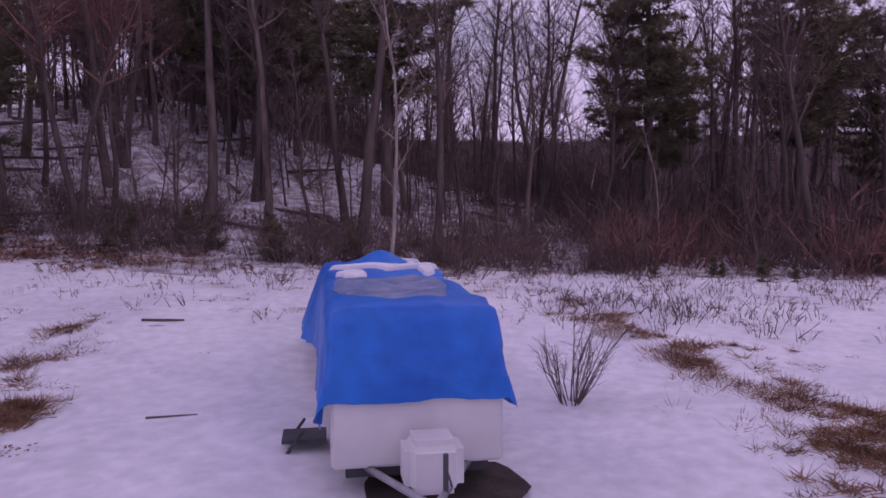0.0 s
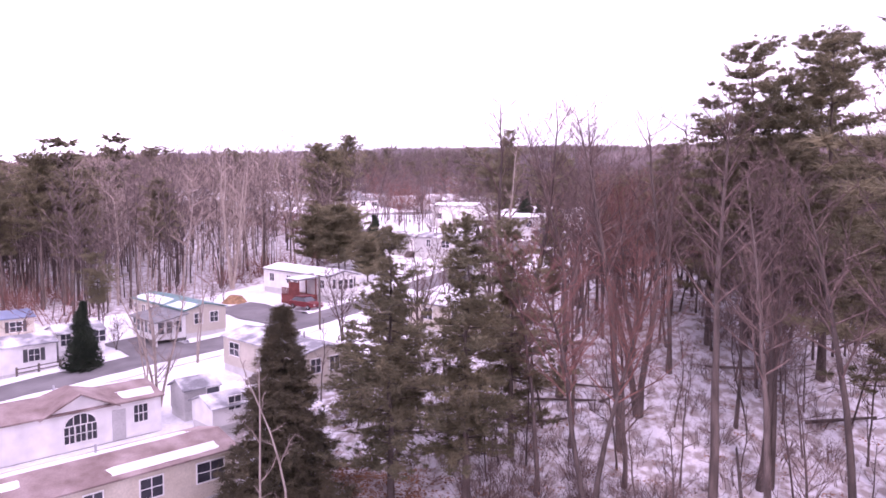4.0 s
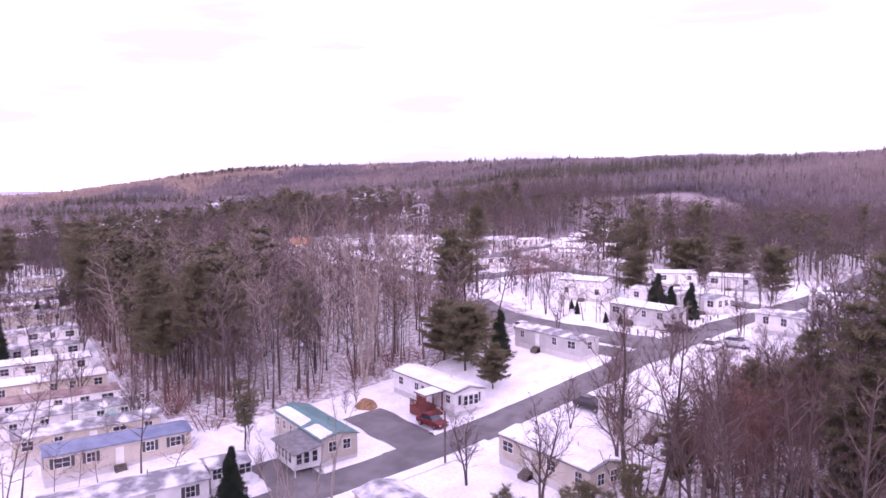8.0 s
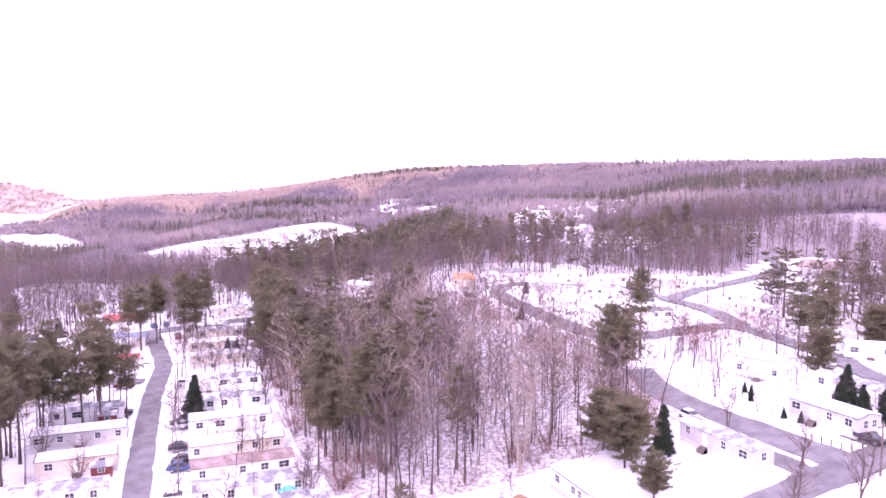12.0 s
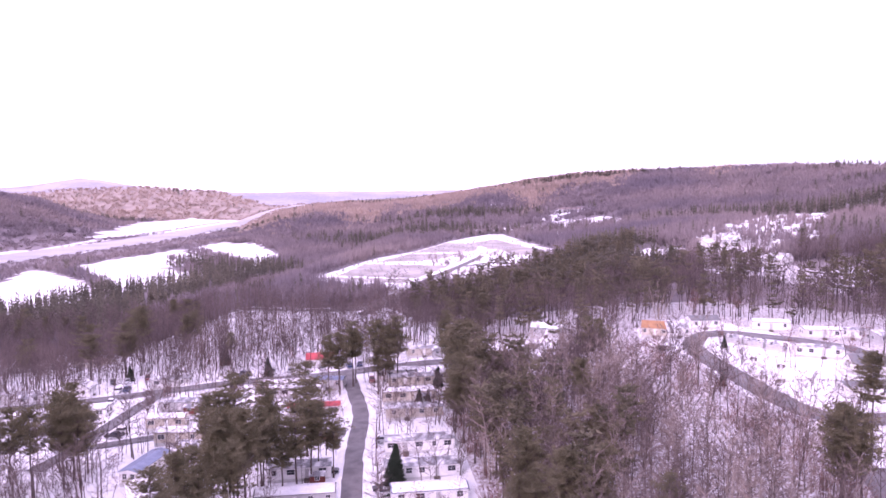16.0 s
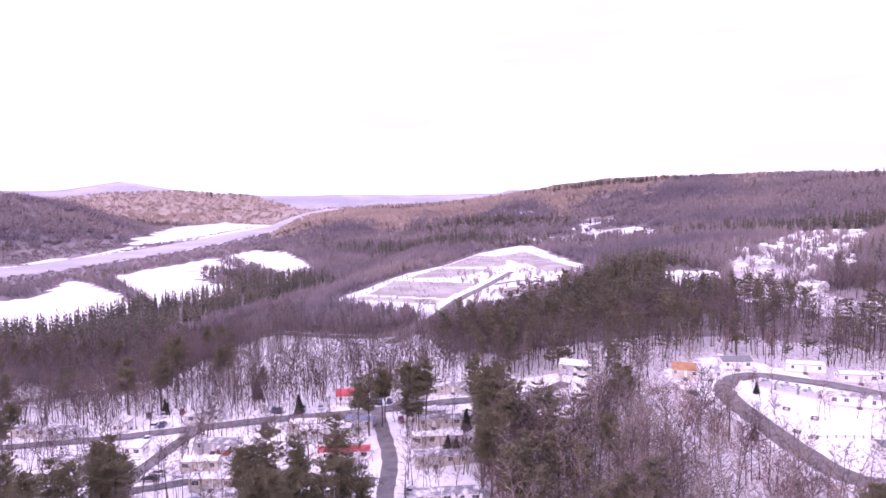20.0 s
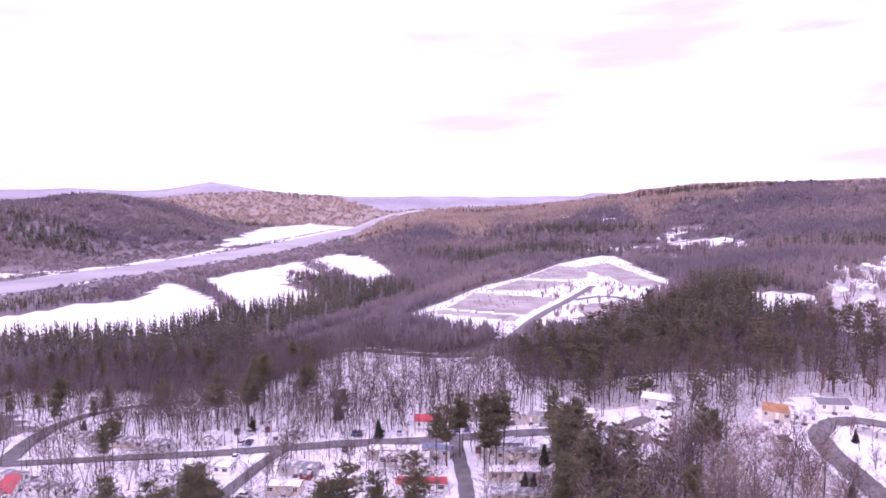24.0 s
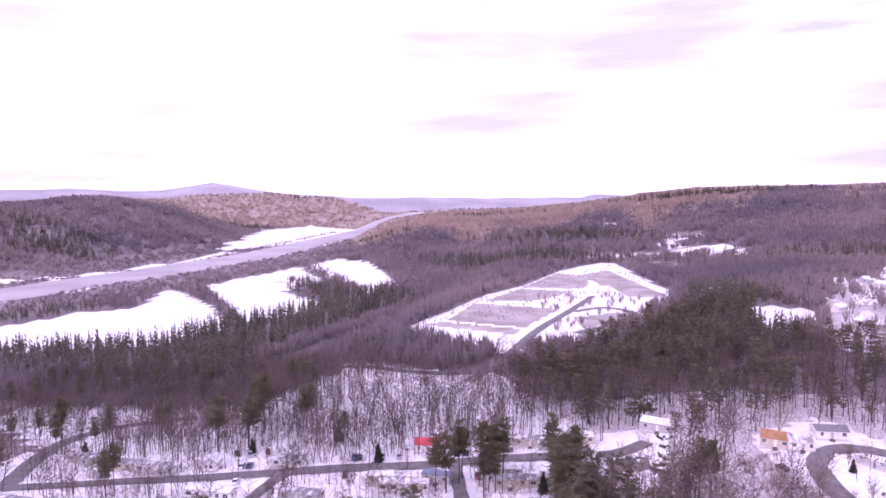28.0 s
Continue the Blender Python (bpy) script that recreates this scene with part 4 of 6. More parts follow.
mobile_home(-1112, 362, 38, 14, 70, GREYSIDE, ROOFBROWN, "long low hall on the far slope", 54, name="house", snow=False, high=3.2, rise=2.2, detail=False)
fill = random.Random(9)
for k, (x, y, yaw) in enumerate([(-92, -14, 90), (-104.0, -15.0, 90), (-117.1, -14.9, 90), (-129.5, -13.7, 90), (-141.6, -14.5, 90), (-153.8, -14.5, 90), (-144.2, -44.8, 20),
                                 (-168.3, -23.1, 90), (-198.1, -36.6, 80), (-207.4, -50.5, 80), (-180.2, -43.4, 85), (-168.8, -36.5, 80), (-183.7, 13.3, 90), (-198.4, 13.3, 90), (-211.8, 15.1, 90), (-219.4, 11.2, 90), (-212.7, -79.5, 80), (-203.6, -85.8, 75), (-211.8, 28.5, 90), (-216.9, -23.0, 90), (-211.9, -19.2, 90),
                                 (-236.0, -106.0, 82), (-241.1, -121.0, 84), (-251.0, -139.5, 80), (-196.0, -120.0, 75), (-205.1, -138.0, 75), (-188.0, -98.0, 70), (-242.8, 22.6, 90), (-243.1, 37.6, 90)]):
    wall, roof = fill.choice([(WHITE, ROOFGREY), (BEIGE, ROOFGREY), (WHITE, ROOFBLUE), (TANSIDE, ROOFBROWN), (GREYSIDE, ROOFGREY)])
    dx, dy = math.cos(radians(yaw)), math.sin(radians(yaw))
    strip("driveway", [(x - dy * 4.2 - dx * 6, y + dx * 4.2 - dy * 6), (x - dy * 4.2 + dx * 6, y + dx * 4.2 + dy * 6)], 1.5, 0.2, ASPHALT, "narrow dark drive beside a home", "driveway", spacing=2, edge=0.6)
    if k % 2:
        mobile_home(x + dy * 4.6 + dx * 4, y - dx * 4.6 + dy * 4, 3.2, 2.4, yaw, fill.choice((WHITE, GREYSIDE, REDWOOD)), ROOFGREY, "small garden shed behind a home", 300 + k, name="shed", high=1.9, detail=False, group="sheds in the park")
    words = {id(WHITE): "white", id(BEIGE): "beige", id(TANSIDE): "tan", id(GREYSIDE): "grey"}[id(wall)]
    mobile_home(x, y, fill.uniform(12, 16), 4.5, yaw, wall, roof, words + " mobile home with snow on its roof between trees", 60 + k)
mobile_home(-193.9, -51.6, 10, 4.4, 88, TANSIDE, ROOFBROWN, "tan home behind a low fence beside the lane", 210)
mobile_home(-161.8, -48.5, 13, 4.4, 164, WHITE, ROOFBLUE, "white mobile home with a bare blue roof", 211, snow=False)
mobile_home(-217.7, -9.2, 9, 4.4, 75, GREYSIDE, ROOFBLUE, "grey home with a blue roof beside the street", 212, snow=False)
# the far settlement on the right
k = 0
while k < 84:
    x, y = fill.uniform(-800, -300), fill.uniform(205, 590)
    if not inside(VILLAGE, x, y):
        continue
    mobile_home(x, y, 11, 6.5, fill.uniform(0, 180), fill.choice((WHITE, WHITE, GREYSIDE, BEIGE)), ROOFGREY, "small far house with a snowy roof", 100 + k, name="house", rise=1.8, detail=False, group="far settlement")
    k += 1
mobile_home(-194.2, -13.1, 14, 4.5, 90, WHITE, ROOFRED, "white mobile home with a red roof beside the lane", 200, snow=False)


def snow_patch(parent, x0, y0, z0, x1, y1, z1, name="snow_patch"):
    """A thin uneven slab of snow on a slope between two opposite edges (z0 along y0, z1 along y1)."""
    v, q, n = [], [], 9
    for j in range(5):
        for i in range(n):
            fx, fy = i / (n - 1), j / 4
            wob = 0.22 * noise.noise(Vector((x0 + i * 0.9, y0 + j * 0.7, 2)))
            edge = 0.0 if i in (0, n - 1) or j in (0, 4) else 0.09
            v.append((x0 + (x1 - x0) * fx + wob, y0 + (y1 - y0) * min(1, max(0, fy + wob * 0.2 * (0 < fy < 1))), z0 + (z1 - z0) * fy + 0.012 + edge))
    for j in range(4):
        for i in range(n - 1):
            q.append((j * n + i, j * n + i + 1, (j + 1) * n + i + 1, (j + 1) * n + i))
    return part(name, mesh_np(name, v, None, [SNOW], None, q, smooth=True), None, parent, "patch of old snow")


# the teal-roofed home: snow on one slope, a glazed side room under a grey roof, a porch
roof_t = [c for c in teal_home.children if c.name.startswith("roof")][0]
snow_patch(roof_t, -6.9, -2.3, 3.12, 1.2, -0.5, 3.5)
snow_patch(roof_t, 2.2, -2.3, 3.12, 6.9, -0.5, 3.5)
side_room = Shape().prism([(-5.6, 0.2), (-2.32, 0.2), (-2.32, 2.75), (-5.6, 2.2)], 1.2, 7.0)
room = part("side_room", side_room, WHITE, teal_home, "white glazed side room")
part("side_roof", Shape().prism([(-5.95, 2.16), (-2.32, 2.80), (-2.32, 2.9), (-5.95, 2.26)], 0.9, 7.9), ROOFGREY, teal_home, "dark grey shingled lean-to roof")
for a in (1.9, 2.9, 3.9, 4.9, 6.0):
    window_part(room, 0.7, 1.2, "-y", -5.6, a, 0.85, cols=1)
for y in (-5.0, -4.1, -3.1):
    window_part(room, 0.6, 1.2, "x", 7.0, y, 0.85, cols=1)
part("post", Shape().box(7.6, -5.8, -0.6, 7.72, -5.68, 2.2), WHITE, teal_home)
for a in (-6, -3.8, -1.6):
    window_part(teal_home, 0.9, 1.0, "-y", -2.3, a, 1.5)
# the red porch
deck = part("deck", Shape().box(1.2, -5.2, -0.6, 5.2, -2.4, 0.5), REDWOOD, red_home, "red-stained timber deck")
for k in range(14):
    a = 1.25 + k * 0.3
    part("baluster", Shape().box(a, -5.18, 0.5, a + 0.1, -5.1, 1.35), REDWOOD, deck)
for y0 in (-5.18, -2.6):
    part("post", Shape().box(5.05, y0, -0.6, 5.17, y0 + 0.12, 2.7), REDWOOD, deck)
    part("post", Shape().box(2.9, y0, -0.6, 3.02, y0 + 0.12, 2.7), REDWOOD, deck)
part("rail", Shape().box(1.2, -5.22, 1.35, 5.2, -5.08, 1.43), REDWOOD, deck)
part("screen", Shape().box(3.0, -5.16, 0.5, 5.1, -5.12, 2.3), REDWOOD, deck, "red lattice screen")
proof = part("porch_roof", Shape().prism([(-5.5, 2.55), (-2.36, 2.75), (-2.36, 2.87), (-5.5, 2.67)], 2.7, 5.5), ROOFGREY, red_home)
part("snow_cover", Shape().prism([(-5.4, 2.69), (-2.4, 2.88), (-2.4, 3.0), (-5.4, 2.8)], 2.8, 5.4), SNOW, proof)
for a, w in ((-5.6, 1.1), (-1.4, 0.9), (0.2, 0.7), (6.3, 0.9)):
    window_part(red_home, w, 1.0, "-y", -2.35, a, 1.5)
bay = part("bay_window", Shape().box(7.8, -1.3, 1.2, 8.1, 1.3, 2.75), WHITE, red_home)
for a in (-0.85, 0, 0.85):
    window_part(bay, 0.6, 1.2, "x", 8.1, a, 1.35, cols=1)
# the arched window under its gable
sh, pane = Shape(), Shape()
for k in range(9):
    b0, b1 = math.pi * k / 9, math.pi * (k + 1) / 9
    for r0, r1, s2 in ((0.92, 1.02, sh),):
        s2.add([(2.8 + r * math.cos(b), y, 2.15 + 0.75 * r * math.sin(b)) for y in (-2.70, -2.78) for b, r in ((b0, r0), (b1, r0), (b1, r1), (b0, r1))], [(0, 1, 2, 3), (7, 6, 5, 4), (0, 4, 5, 1), (3, 2, 6, 7)])
arch = part("arched_window", sh, WHITE, arch_home, "arched white window frame")
pane.add([(2.8, -2.73, 2.15)] + [(2.8 + 0.93 * math.cos(math.pi * k / 9), -2.73, 2.15 + 0.70 * math.sin(math.pi * k / 9)) for k in range(10)], [(0, k + 1, k + 2) for k in range(9)])
part("pane", pane, GLASS, arch)
for k in (-1, 0, 1):
    part("glazing_bar", Shape().box(2.8 + k * 0.42 - 0.025, -2.77, 2.15, 2.8 + k * 0.42 + 0.025, -2.735, 2.15 + 0.68 * math.sqrt(1 - (k * 0.44) ** 2)), WHITE, arch)
for k in (-1, 0, 1):
    window_part(arch, 0.58, 1.05, "-y", -2.7, 2.8 + k * 0.68, 1.05)
part("gable", Shape().add([(0.7, -2.72, 2.95), (4.9, -2.72, 2.95), (2.8, -2.72, 4.0), (0.7, -0.2, 3.4), (4.9, -0.2, 3.4), (2.8, -0.2, 4.0)], [(0, 1, 2), (3, 5, 4), (0, 2, 5, 3), (1, 4, 5, 2), (0, 3, 4, 1)]), WHITE, arch_home)
part("gable_roof", Shape().add([(0.4, -3.0, 2.86), (2.8, -3.0, 4.06), (5.2, -3.0, 2.86), (0.4, 0, 3.42), (2.8, 0, 4.06), (5.2, 0, 3.42), (2.8, -3.0, 4.16), (2.8, 0, 4.16), (0.4, -3.0, 2.96), (5.2, -3.0, 2.96), (0.4, 0, 3.52), (5.2, 0, 3.52)],
     [(0, 3, 4, 1), (1, 4, 5, 2), (8, 6, 7, 10), (6, 9, 11, 7), (0, 1, 6, 8), (1, 2, 9, 6), (0, 8, 10, 3), (2, 5, 11, 9)]), ROOFBROWN, arch_home)
for a, w in ((-2.4, 1.3), (6.6, 0.9)):
    win = window_part(arch_home, w, 1.15, "-y", -2.7, a, 1.5, cols=3)
dr = part("door", Shape().box(4.75, -2.76, 0.6, 5.6, -2.7, 2.6), GREYSIDE, arch_home, "grey entrance door")
part("handle", Shape().box(5.4, -2.82, 1.5, 5.48, -2.76, 1.6), STEEL, dr)
part("deck", Shape().box(-2.5, -4.6, -0.6, 7.5, -2.72, 0.5), SNOW, arch_home, "snow-covered timber deck")
roof_a = [c for c in arch_home.children if c.name.startswith("roof")][0]
snow_patch(roof_a, 5.4, -2.7, 3.02, 7.9, -1.3, 3.4)
snow_patch(roof_a, -7.8, -2.7, 3.02, -4.5, -1.8, 3.25)
roof_b = [c for c in tan_home.children if c.name.startswith("roof")][0]
snow_patch(roof_b, 2.0, -2.4, 3.05, 9.2, -1.2, 3.33)
snow_patch(roof_b, -6.0, -1.3, 3.3, -1.0, -0.3, 3.55)
snow_patch(roof_b, -9.2, 0.3, 3.56, 9.2, 2.4, 3.06)
snow_patch(roof_a, -7.9, 0.3, 3.62, 7.9, 2.6, 3.05)


# ---- vehicles, posts and small things ----
def car(x, y, yaw, paint, label, kind="car", up=0.0):
    """A parked car or pickup: body, glazed cabin and four wheels. Local x points ahead."""
    ob = empty(kind, pose(x, y, gz(x, y) + 0.12 + up, 0, 0, yaw), label, kind.replace("_", " "))
    pick = kind == "pickup_truck"
    low = [(-2.15, 0.35), (2.15, 0.35), (2.25, 0.6), (2.2, 0.85), (0.95, 1.0), (-2.15, 1.0), (-2.25, 0.7)]
    body = Shape()
    n = len(low)
    v = [(px, w, pz) for w in (-0.88, 0.88) for px, pz in low]
    body.add(v, [tuple(range(n)), tuple(range(2 * n - 1, n - 1, -1))] + [(i, n + i, n + (i + 1) % n, (i + 1) % n) for i in range(n)])
    b = part("body", body, PAINTS[paint], ob, bevel=0.05)
    top = [(-0.1, 1.0), (1.0, 1.0), (0.5, 1.52), (0.0, 1.56)] if pick else [(-1.75, 1.0), (1.0, 1.0), (0.3, 1.46), (-1.1, 1.48)]
    v = [(px, w * (0.82 if pz < 1.2 else 0.68), pz) for w in (-1, 1) for px, pz in top]
    part("cabin", Shape().add(v, [(0, 1, 2, 3), (7, 6, 5, 4), (0, 4, 5, 1), (1, 5, 6, 2), (3, 7, 4, 0)]), GLASS, ob, "dark glazed cabin")
    rf = top[2:]
    part("roof", Shape().box(rf[1][0], -0.68, 1.50, rf[0][0], 0.68, 1.60), PAINTS[paint], ob)
    for wx in (-1.35, 1.35):
        for wy in (-0.82, 0.82):
            wheel = part("wheel", Shape().tube((wx, wy - 0.1, 0.33), (wx, wy + 0.1, 0.33), 0.33, 0.33, 12), RUBBER, ob)
            part("rim", Shape().tube((wx, wy - 0.12, 0.33), (wx, wy + 0.12, 0.33), 0.18, 0.18, 8), STEEL, wheel)
    for wy in (-0.65, 0.65):
        part("headlight", Shape().box(2.2, wy - 0.15, 0.62, 2.27, wy + 0.15, 0.76), WHITE, b)
    return ob


car(-70.9, 49.4, 8, "red", "dark red car parked beside the red porch")
car(-69.4, 97.0, 0, "black", "black pickup truck parked beside the grey home", "pickup_truck")
car(-58.8, 65.4, 5, "black", "black car parked off the road in the snow")
car(-59.2, 91.5, 95, "white", "white car parked beside the road")
car(-57.2, 94.5, 10, "silver", "silver car parked beside the road")
car(-92, 83.5, 0, "white", "white car at the end of the side street")
for x, y, yaw, paint in [(-121.6, 2.5, 80, "dark_blue"), (-124.3, 3.2, 78, "black"), (-110.8, 1.5, 85, "white"), (-104.0, 8.5, 90, "silver"), (-102.0, 14.2, 88, "white"), (-130.4, 2.7, 90, "black"), (-167.3, 4.6, 90, "silver"), (-153.8, -8.3, 85, "black"), (-145.0, -8.7, 85, "white"), (-140.7, 3.9, 90, "silver"),
                         (-247.5, -77.5, 20, "silver"), (-249.9, -83.0, 20, "black"), (-248.2, -71.2, 15, "red"), (-235.7, -38.1, 0, "dark_blue"), (-235.6, -28.5, 0, "silver"), (-204.1, 92.3, 20, "black"), (-195.6, 125.7, 5, "dark_blue"), (-76, 13, 90, "black"), (-187.7, 7.5, 90, "white"), (-218.5, 3.6, 0, "red")]:
    car(x, y, yaw, paint, paint.replace("_", " ") + " car parked beside the homes", up=0.1)
for k in range(26):
    lane = [(-229.9, -82.6), (-228.2, -48.0), (-229.6, -17.2), (-232.3, 20.6)] if k % 2 else [(-181.9, -71.8), (-195.9, -69.4), (-219.4, -64.0)] if k % 4 else [(-118.9, -4.5), (-159.1, -3.0), (-189.7, -0.1)]
    (x0, y0), (x1, y1) = lane[k % (len(lane) - 1)], lane[k % (len(lane) - 1) + 1]
    u, side = fill.random(), fill.choice((-1, 1))
    ux, uy = (x1 - x0) / math.hypot(x1 - x0, y1 - y0), (y1 - y0) / math.hypot(x1 - x0, y1 - y0)
    x, y = x0 + (x1 - x0) * u - uy * side * 6.6, y0 + (y1 - y0) * u + ux * side * 6.6
    if not free_of_homes(x, y, 2.2) or near_road(x, y, 2.4):
        continue
    paint = fill.choice(("black", "silver", "dark_blue", "white", "black"))
    car(x, y, math.degrees(math.atan2(ux, -uy)) + fill.uniform(-8, 8), paint, paint.replace("_", " ") + " car parked in the snow off the lane", up=0.1)
strip("parking_lot", [(-222.5, 30), (-221.5, 44), (-220.5, 58)], 4.5, 0.25, ASPHALT, "cleared asphalt parking strip beside the long building", "parking lot", spacing=2, edge=0.6)
for k in range(9):
    paint = ("black", "silver", "dark_blue", "white", "black", "red", "silver", "black", "white")[k]
    car(-221.5 - 1.9 + 0.1 * k, 32 + 2.9 * k, 4 * math.sin(k * 2.1), paint, paint.replace("_", " ") + " car parked in the row beside the long building", up=0.2)
car(-172.9, -8.7, 90, "red", "bright red car parked beside the lane", up=0.1)
tarp_heap = empty("tarp_cover", pose(-102.2, 17.5, gz(-102.2, 17.5), 0, 0, 5), "teal tarpaulin stretched over a small shelter between homes", "tarpaulin")
part("sheet", Shape().prism([(-1.6, 0.0), (1.6, 0.0), (1.5, 1.3), (0.2, 1.9), (-1.4, 1.4)], -1.7, 1.7), TEALTARP, tarp_heap, bevel=0.08)


def lamp_post(x, y, high, arm=0.0):
    ob = empty("utility_pole", pose(x, y, gz(x, y)), "weathered wooden utility pole standing in the snow", "utility pole", "poles along the roads")
    part("pole", Shape().tube((0, 0, -0.5), (0, 0, high), 0.14, 0.10, 8), POLE, ob)
    if arm:
        part("arm", Shape().tube((0, 0, high - 0.4), (-arm, 0, high), 0.04, 0.03), STEEL, ob)
        part("lamp", Shape().box(-arm - 0.35, -0.12, high - 0.05, -arm + 0.1, 0.12, high + 0.08), STEEL, ob)
    else:
        part("crossbar", Shape().box(-0.06, -0.9, high - 0.8, 0.06, 0.9, high - 0.66), POLE, ob)


for x, y, h, arm in [(-60.9, 44.4, 6.0, 1.2), (-61.8, 88.9, 7.5, 0), (-60.5, 8, 8, 0), (-70, 122, 8, 0), (-82, 166, 8, 0), (-111.6, 2.0, 7, 0), (-141.6, 1.9, 7, 0), (-164.5, 2.7, 7, 0), (-223.7, -55.3, 8, 0), (-236.1, -98.0, 8, 0), (-225.3, -19.1, 8, 0), (-236.6, 28.2, 8, 0), (-153.2, 92.7, 8, 0), (-205.1, 95.2, 8, 0)]:
    lamp_post(x, y, h, arm)


def fence(x0, y0, x1, y1, label, n, high=0.9, rails=True):
    ob = empty("fence", pose(x0, y0, 0), label, "fence")
    for k in range(n + 1):
        fx, fy = (x1 - x0) * k / n, (y1 - y0) * k / n
        z = gz(x0 + fx, y0 + fy)
        part("post", Shape().box(fx - 0.08, fy - 0.08, z - 0.3, fx + 0.08, fy + 0.08, z + high), POLE, ob)
        if rails and k:
            gx0, gy0 = (x1 - x0) * (k - 1) / n, (y1 - y0) * (k - 1) / n
            zz = gz(x0 + gx0, y0 + gy0)
            for h in (0.35, 0.7):
                part("rail", Shape().tube((gx0, gy0, zz + h), (fx, fy, z + h), 0.05, 0.05, 4), POLE, ob)


fence(-74.8, 91.6, -68.6, 92.2, "row of short dark posts along the corner lot", 4, 1.0, False)
fence(-68.9, 92.6, -69.4, 108, "row of short dark posts along the road", 7, 1.0, False)
fence(-69.5, 17.5, -68.8, 24.5, "low wooden rail fence beside the road", 4)
fence(-163.4, 103.1, -161.0, 120.6, "weathered rail fence across the snowy lot", 8)
fence(-188.9, -57.2, -189.2, -46.9, "low wooden fence in front of the tan home", 5)
for (x0, y0), (x1, y1) in [((-213.5, 112), (-208, 108.5)), ((-213.5, 112), (-212.5, 118.5)), ((-212.5, 118.5), (-206, 124))]:
    fence(x0, y0, x1, y1, "close row of dark garden stakes in the snow", 9, 1.3, False)
# made-up sheds stand in for a low grey row of unknown kind
for x, y, size in [(-206, 117.5, 5), (-201, 121, 6), (-195.5, 124.5, 5)]:
    mobile_home(x, y, size, 3, 35, GREYSIDE, ROOFDUST, "low grey shed standing in for an unclear grey row", 230 + int(-x), name="shed", high=1.3, snow=False, detail=False, group="sheds in the park")
for x, y in [(-167.6, 102.6), (-163.5, 104.6), (-146.2, 113.3), (-175.7, 112.8), (-184.5, 110.2)]:
    tb = empty("picnic_table", pose(x, y, gz(x, y), 0, 0, 40), "dark wooden picnic table standing in the snow", "picnic table")
    part("tabletop", Shape().box(-0.95, -0.4, 0.72, 0.95, 0.4, 0.78), POLE, tb)
    for k in (-1, 1):
        part("bench", Shape().box(-0.95, k * 0.75 - 0.14, 0.42, 0.95, k * 0.75 + 0.14, 0.47), POLE, tb)
        part("leg", Shape().box(k * 0.7 - 0.05, -0.8, -0.1, k * 0.7 + 0.05, 0.8, 0.72), POLE, tb)

pile = Shape()
rp = random.Random(3)
ring = [(2.6 * math.cos(k * 0.524) * rp.uniform(0.8, 1.2), 1.5 * math.sin(k * 0.524) * rp.uniform(0.8, 1.2)) for k in range(12)]
pile.add([(0, 0, 0.9)] + [(x * 0.5, y * 0.5, 0.65 + 0.15 * rp.random()) for x, y in ring] + [(x, y, -0.2) for x, y in ring], [(0, 1 + k, 1 + (k + 1) % 12) for k in range(12)] + [(1 + k, 13 + k, 13 + (k + 1) % 12, 1 + (k + 1) % 12) for k in range(12)])
ob = new("earth_heap", pile.mesh("earth_heap", STRAW))
ob.matrix_world = pose(-84.5, 47.5, gz(-84.5, 47.5))
tagged(ob, "low heap of brown earth and straw at the drive's end", "earth heap")
mobile_home(-196.0, -132.0, 15, 4.5, 20, WHITE, ROOFRED, "white mobile home with a dark red roof", 201, snow=False)


# ---- trees: the near wood behind the clearing ----
rng = np.random.default_rng(21)
NEARBARE = [tree_meshes("bare_tree", bare_tree(k, h, sp, 3, first=fi, lean=0.06), BARK, TWIG) for k, (h, sp, fi) in enumerate([(22, 0.28, 0.4), (19, 0.32, 0.35), (24, 0.25, 0.5), (16, 0.28, 0.3)])]
NEARPINE = [tree_meshes("pine", pine_tree(30 + k, h, 3, fi, wd, gaps=0.2, clump=1.2, taper=0.25), BARK, NEEDLE) for k, (h, fi, wd) in enumerate([(31, 0.22, 0.18), (28, 0.2, 0.17), (23, 0.3, 0.2)])]
SAPLING = [tree_meshes("sapling", bare_tree(50 + k, 8, 0.2, 2, 0.08, 0.3, thick=0.55, full=0.5), BARK, TWIG) for k in range(4)]
BIRCH = [tree_meshes("birch", bare_tree(60 + k, 13, 0.16, 2, 0.07, 0.3, 1 + k, thick=0.5, full=0.6), PALEBARK, PALETWIG) for k in range(2)]
YOUNGPINE = [tree_meshes("young_pine", pine_tree(70 + k, 16, 3, 0.14, 0.25, taper=0.75, gaps=0.4, clump=0.95), BARK, NEEDLE) for k in range(2)]
SHRUBPINE = [tree_meshes("shrub_pine", pine_tree(75 + k, 2.0, 2, 0.06, 0.42, clump=0.36, taper=1.0, gaps=0.45), BARK, NEEDLE) for k in range(2)]
SPRUCES = [tree_meshes("spruce", pine_tree(80 + k, 8, 3, 0.05, 0.28, cone=True), BARK, SPRUCE) for k in range(2)]
CEDARS = [tree_meshes("cedar", pine_tree(90, 12, 3, 0.02, 0.34, cone=True, clump=1.1), BARK, CEDAR)]
W = "trees of the near wood"


def glade(x, y, thin):
    """Keeps fewer trees on the open slope of the knoll."""
    return ~((x > -40) & (x < -5) & (y > 35) & (y < 78) & (rng.random(len(x)) < thin))


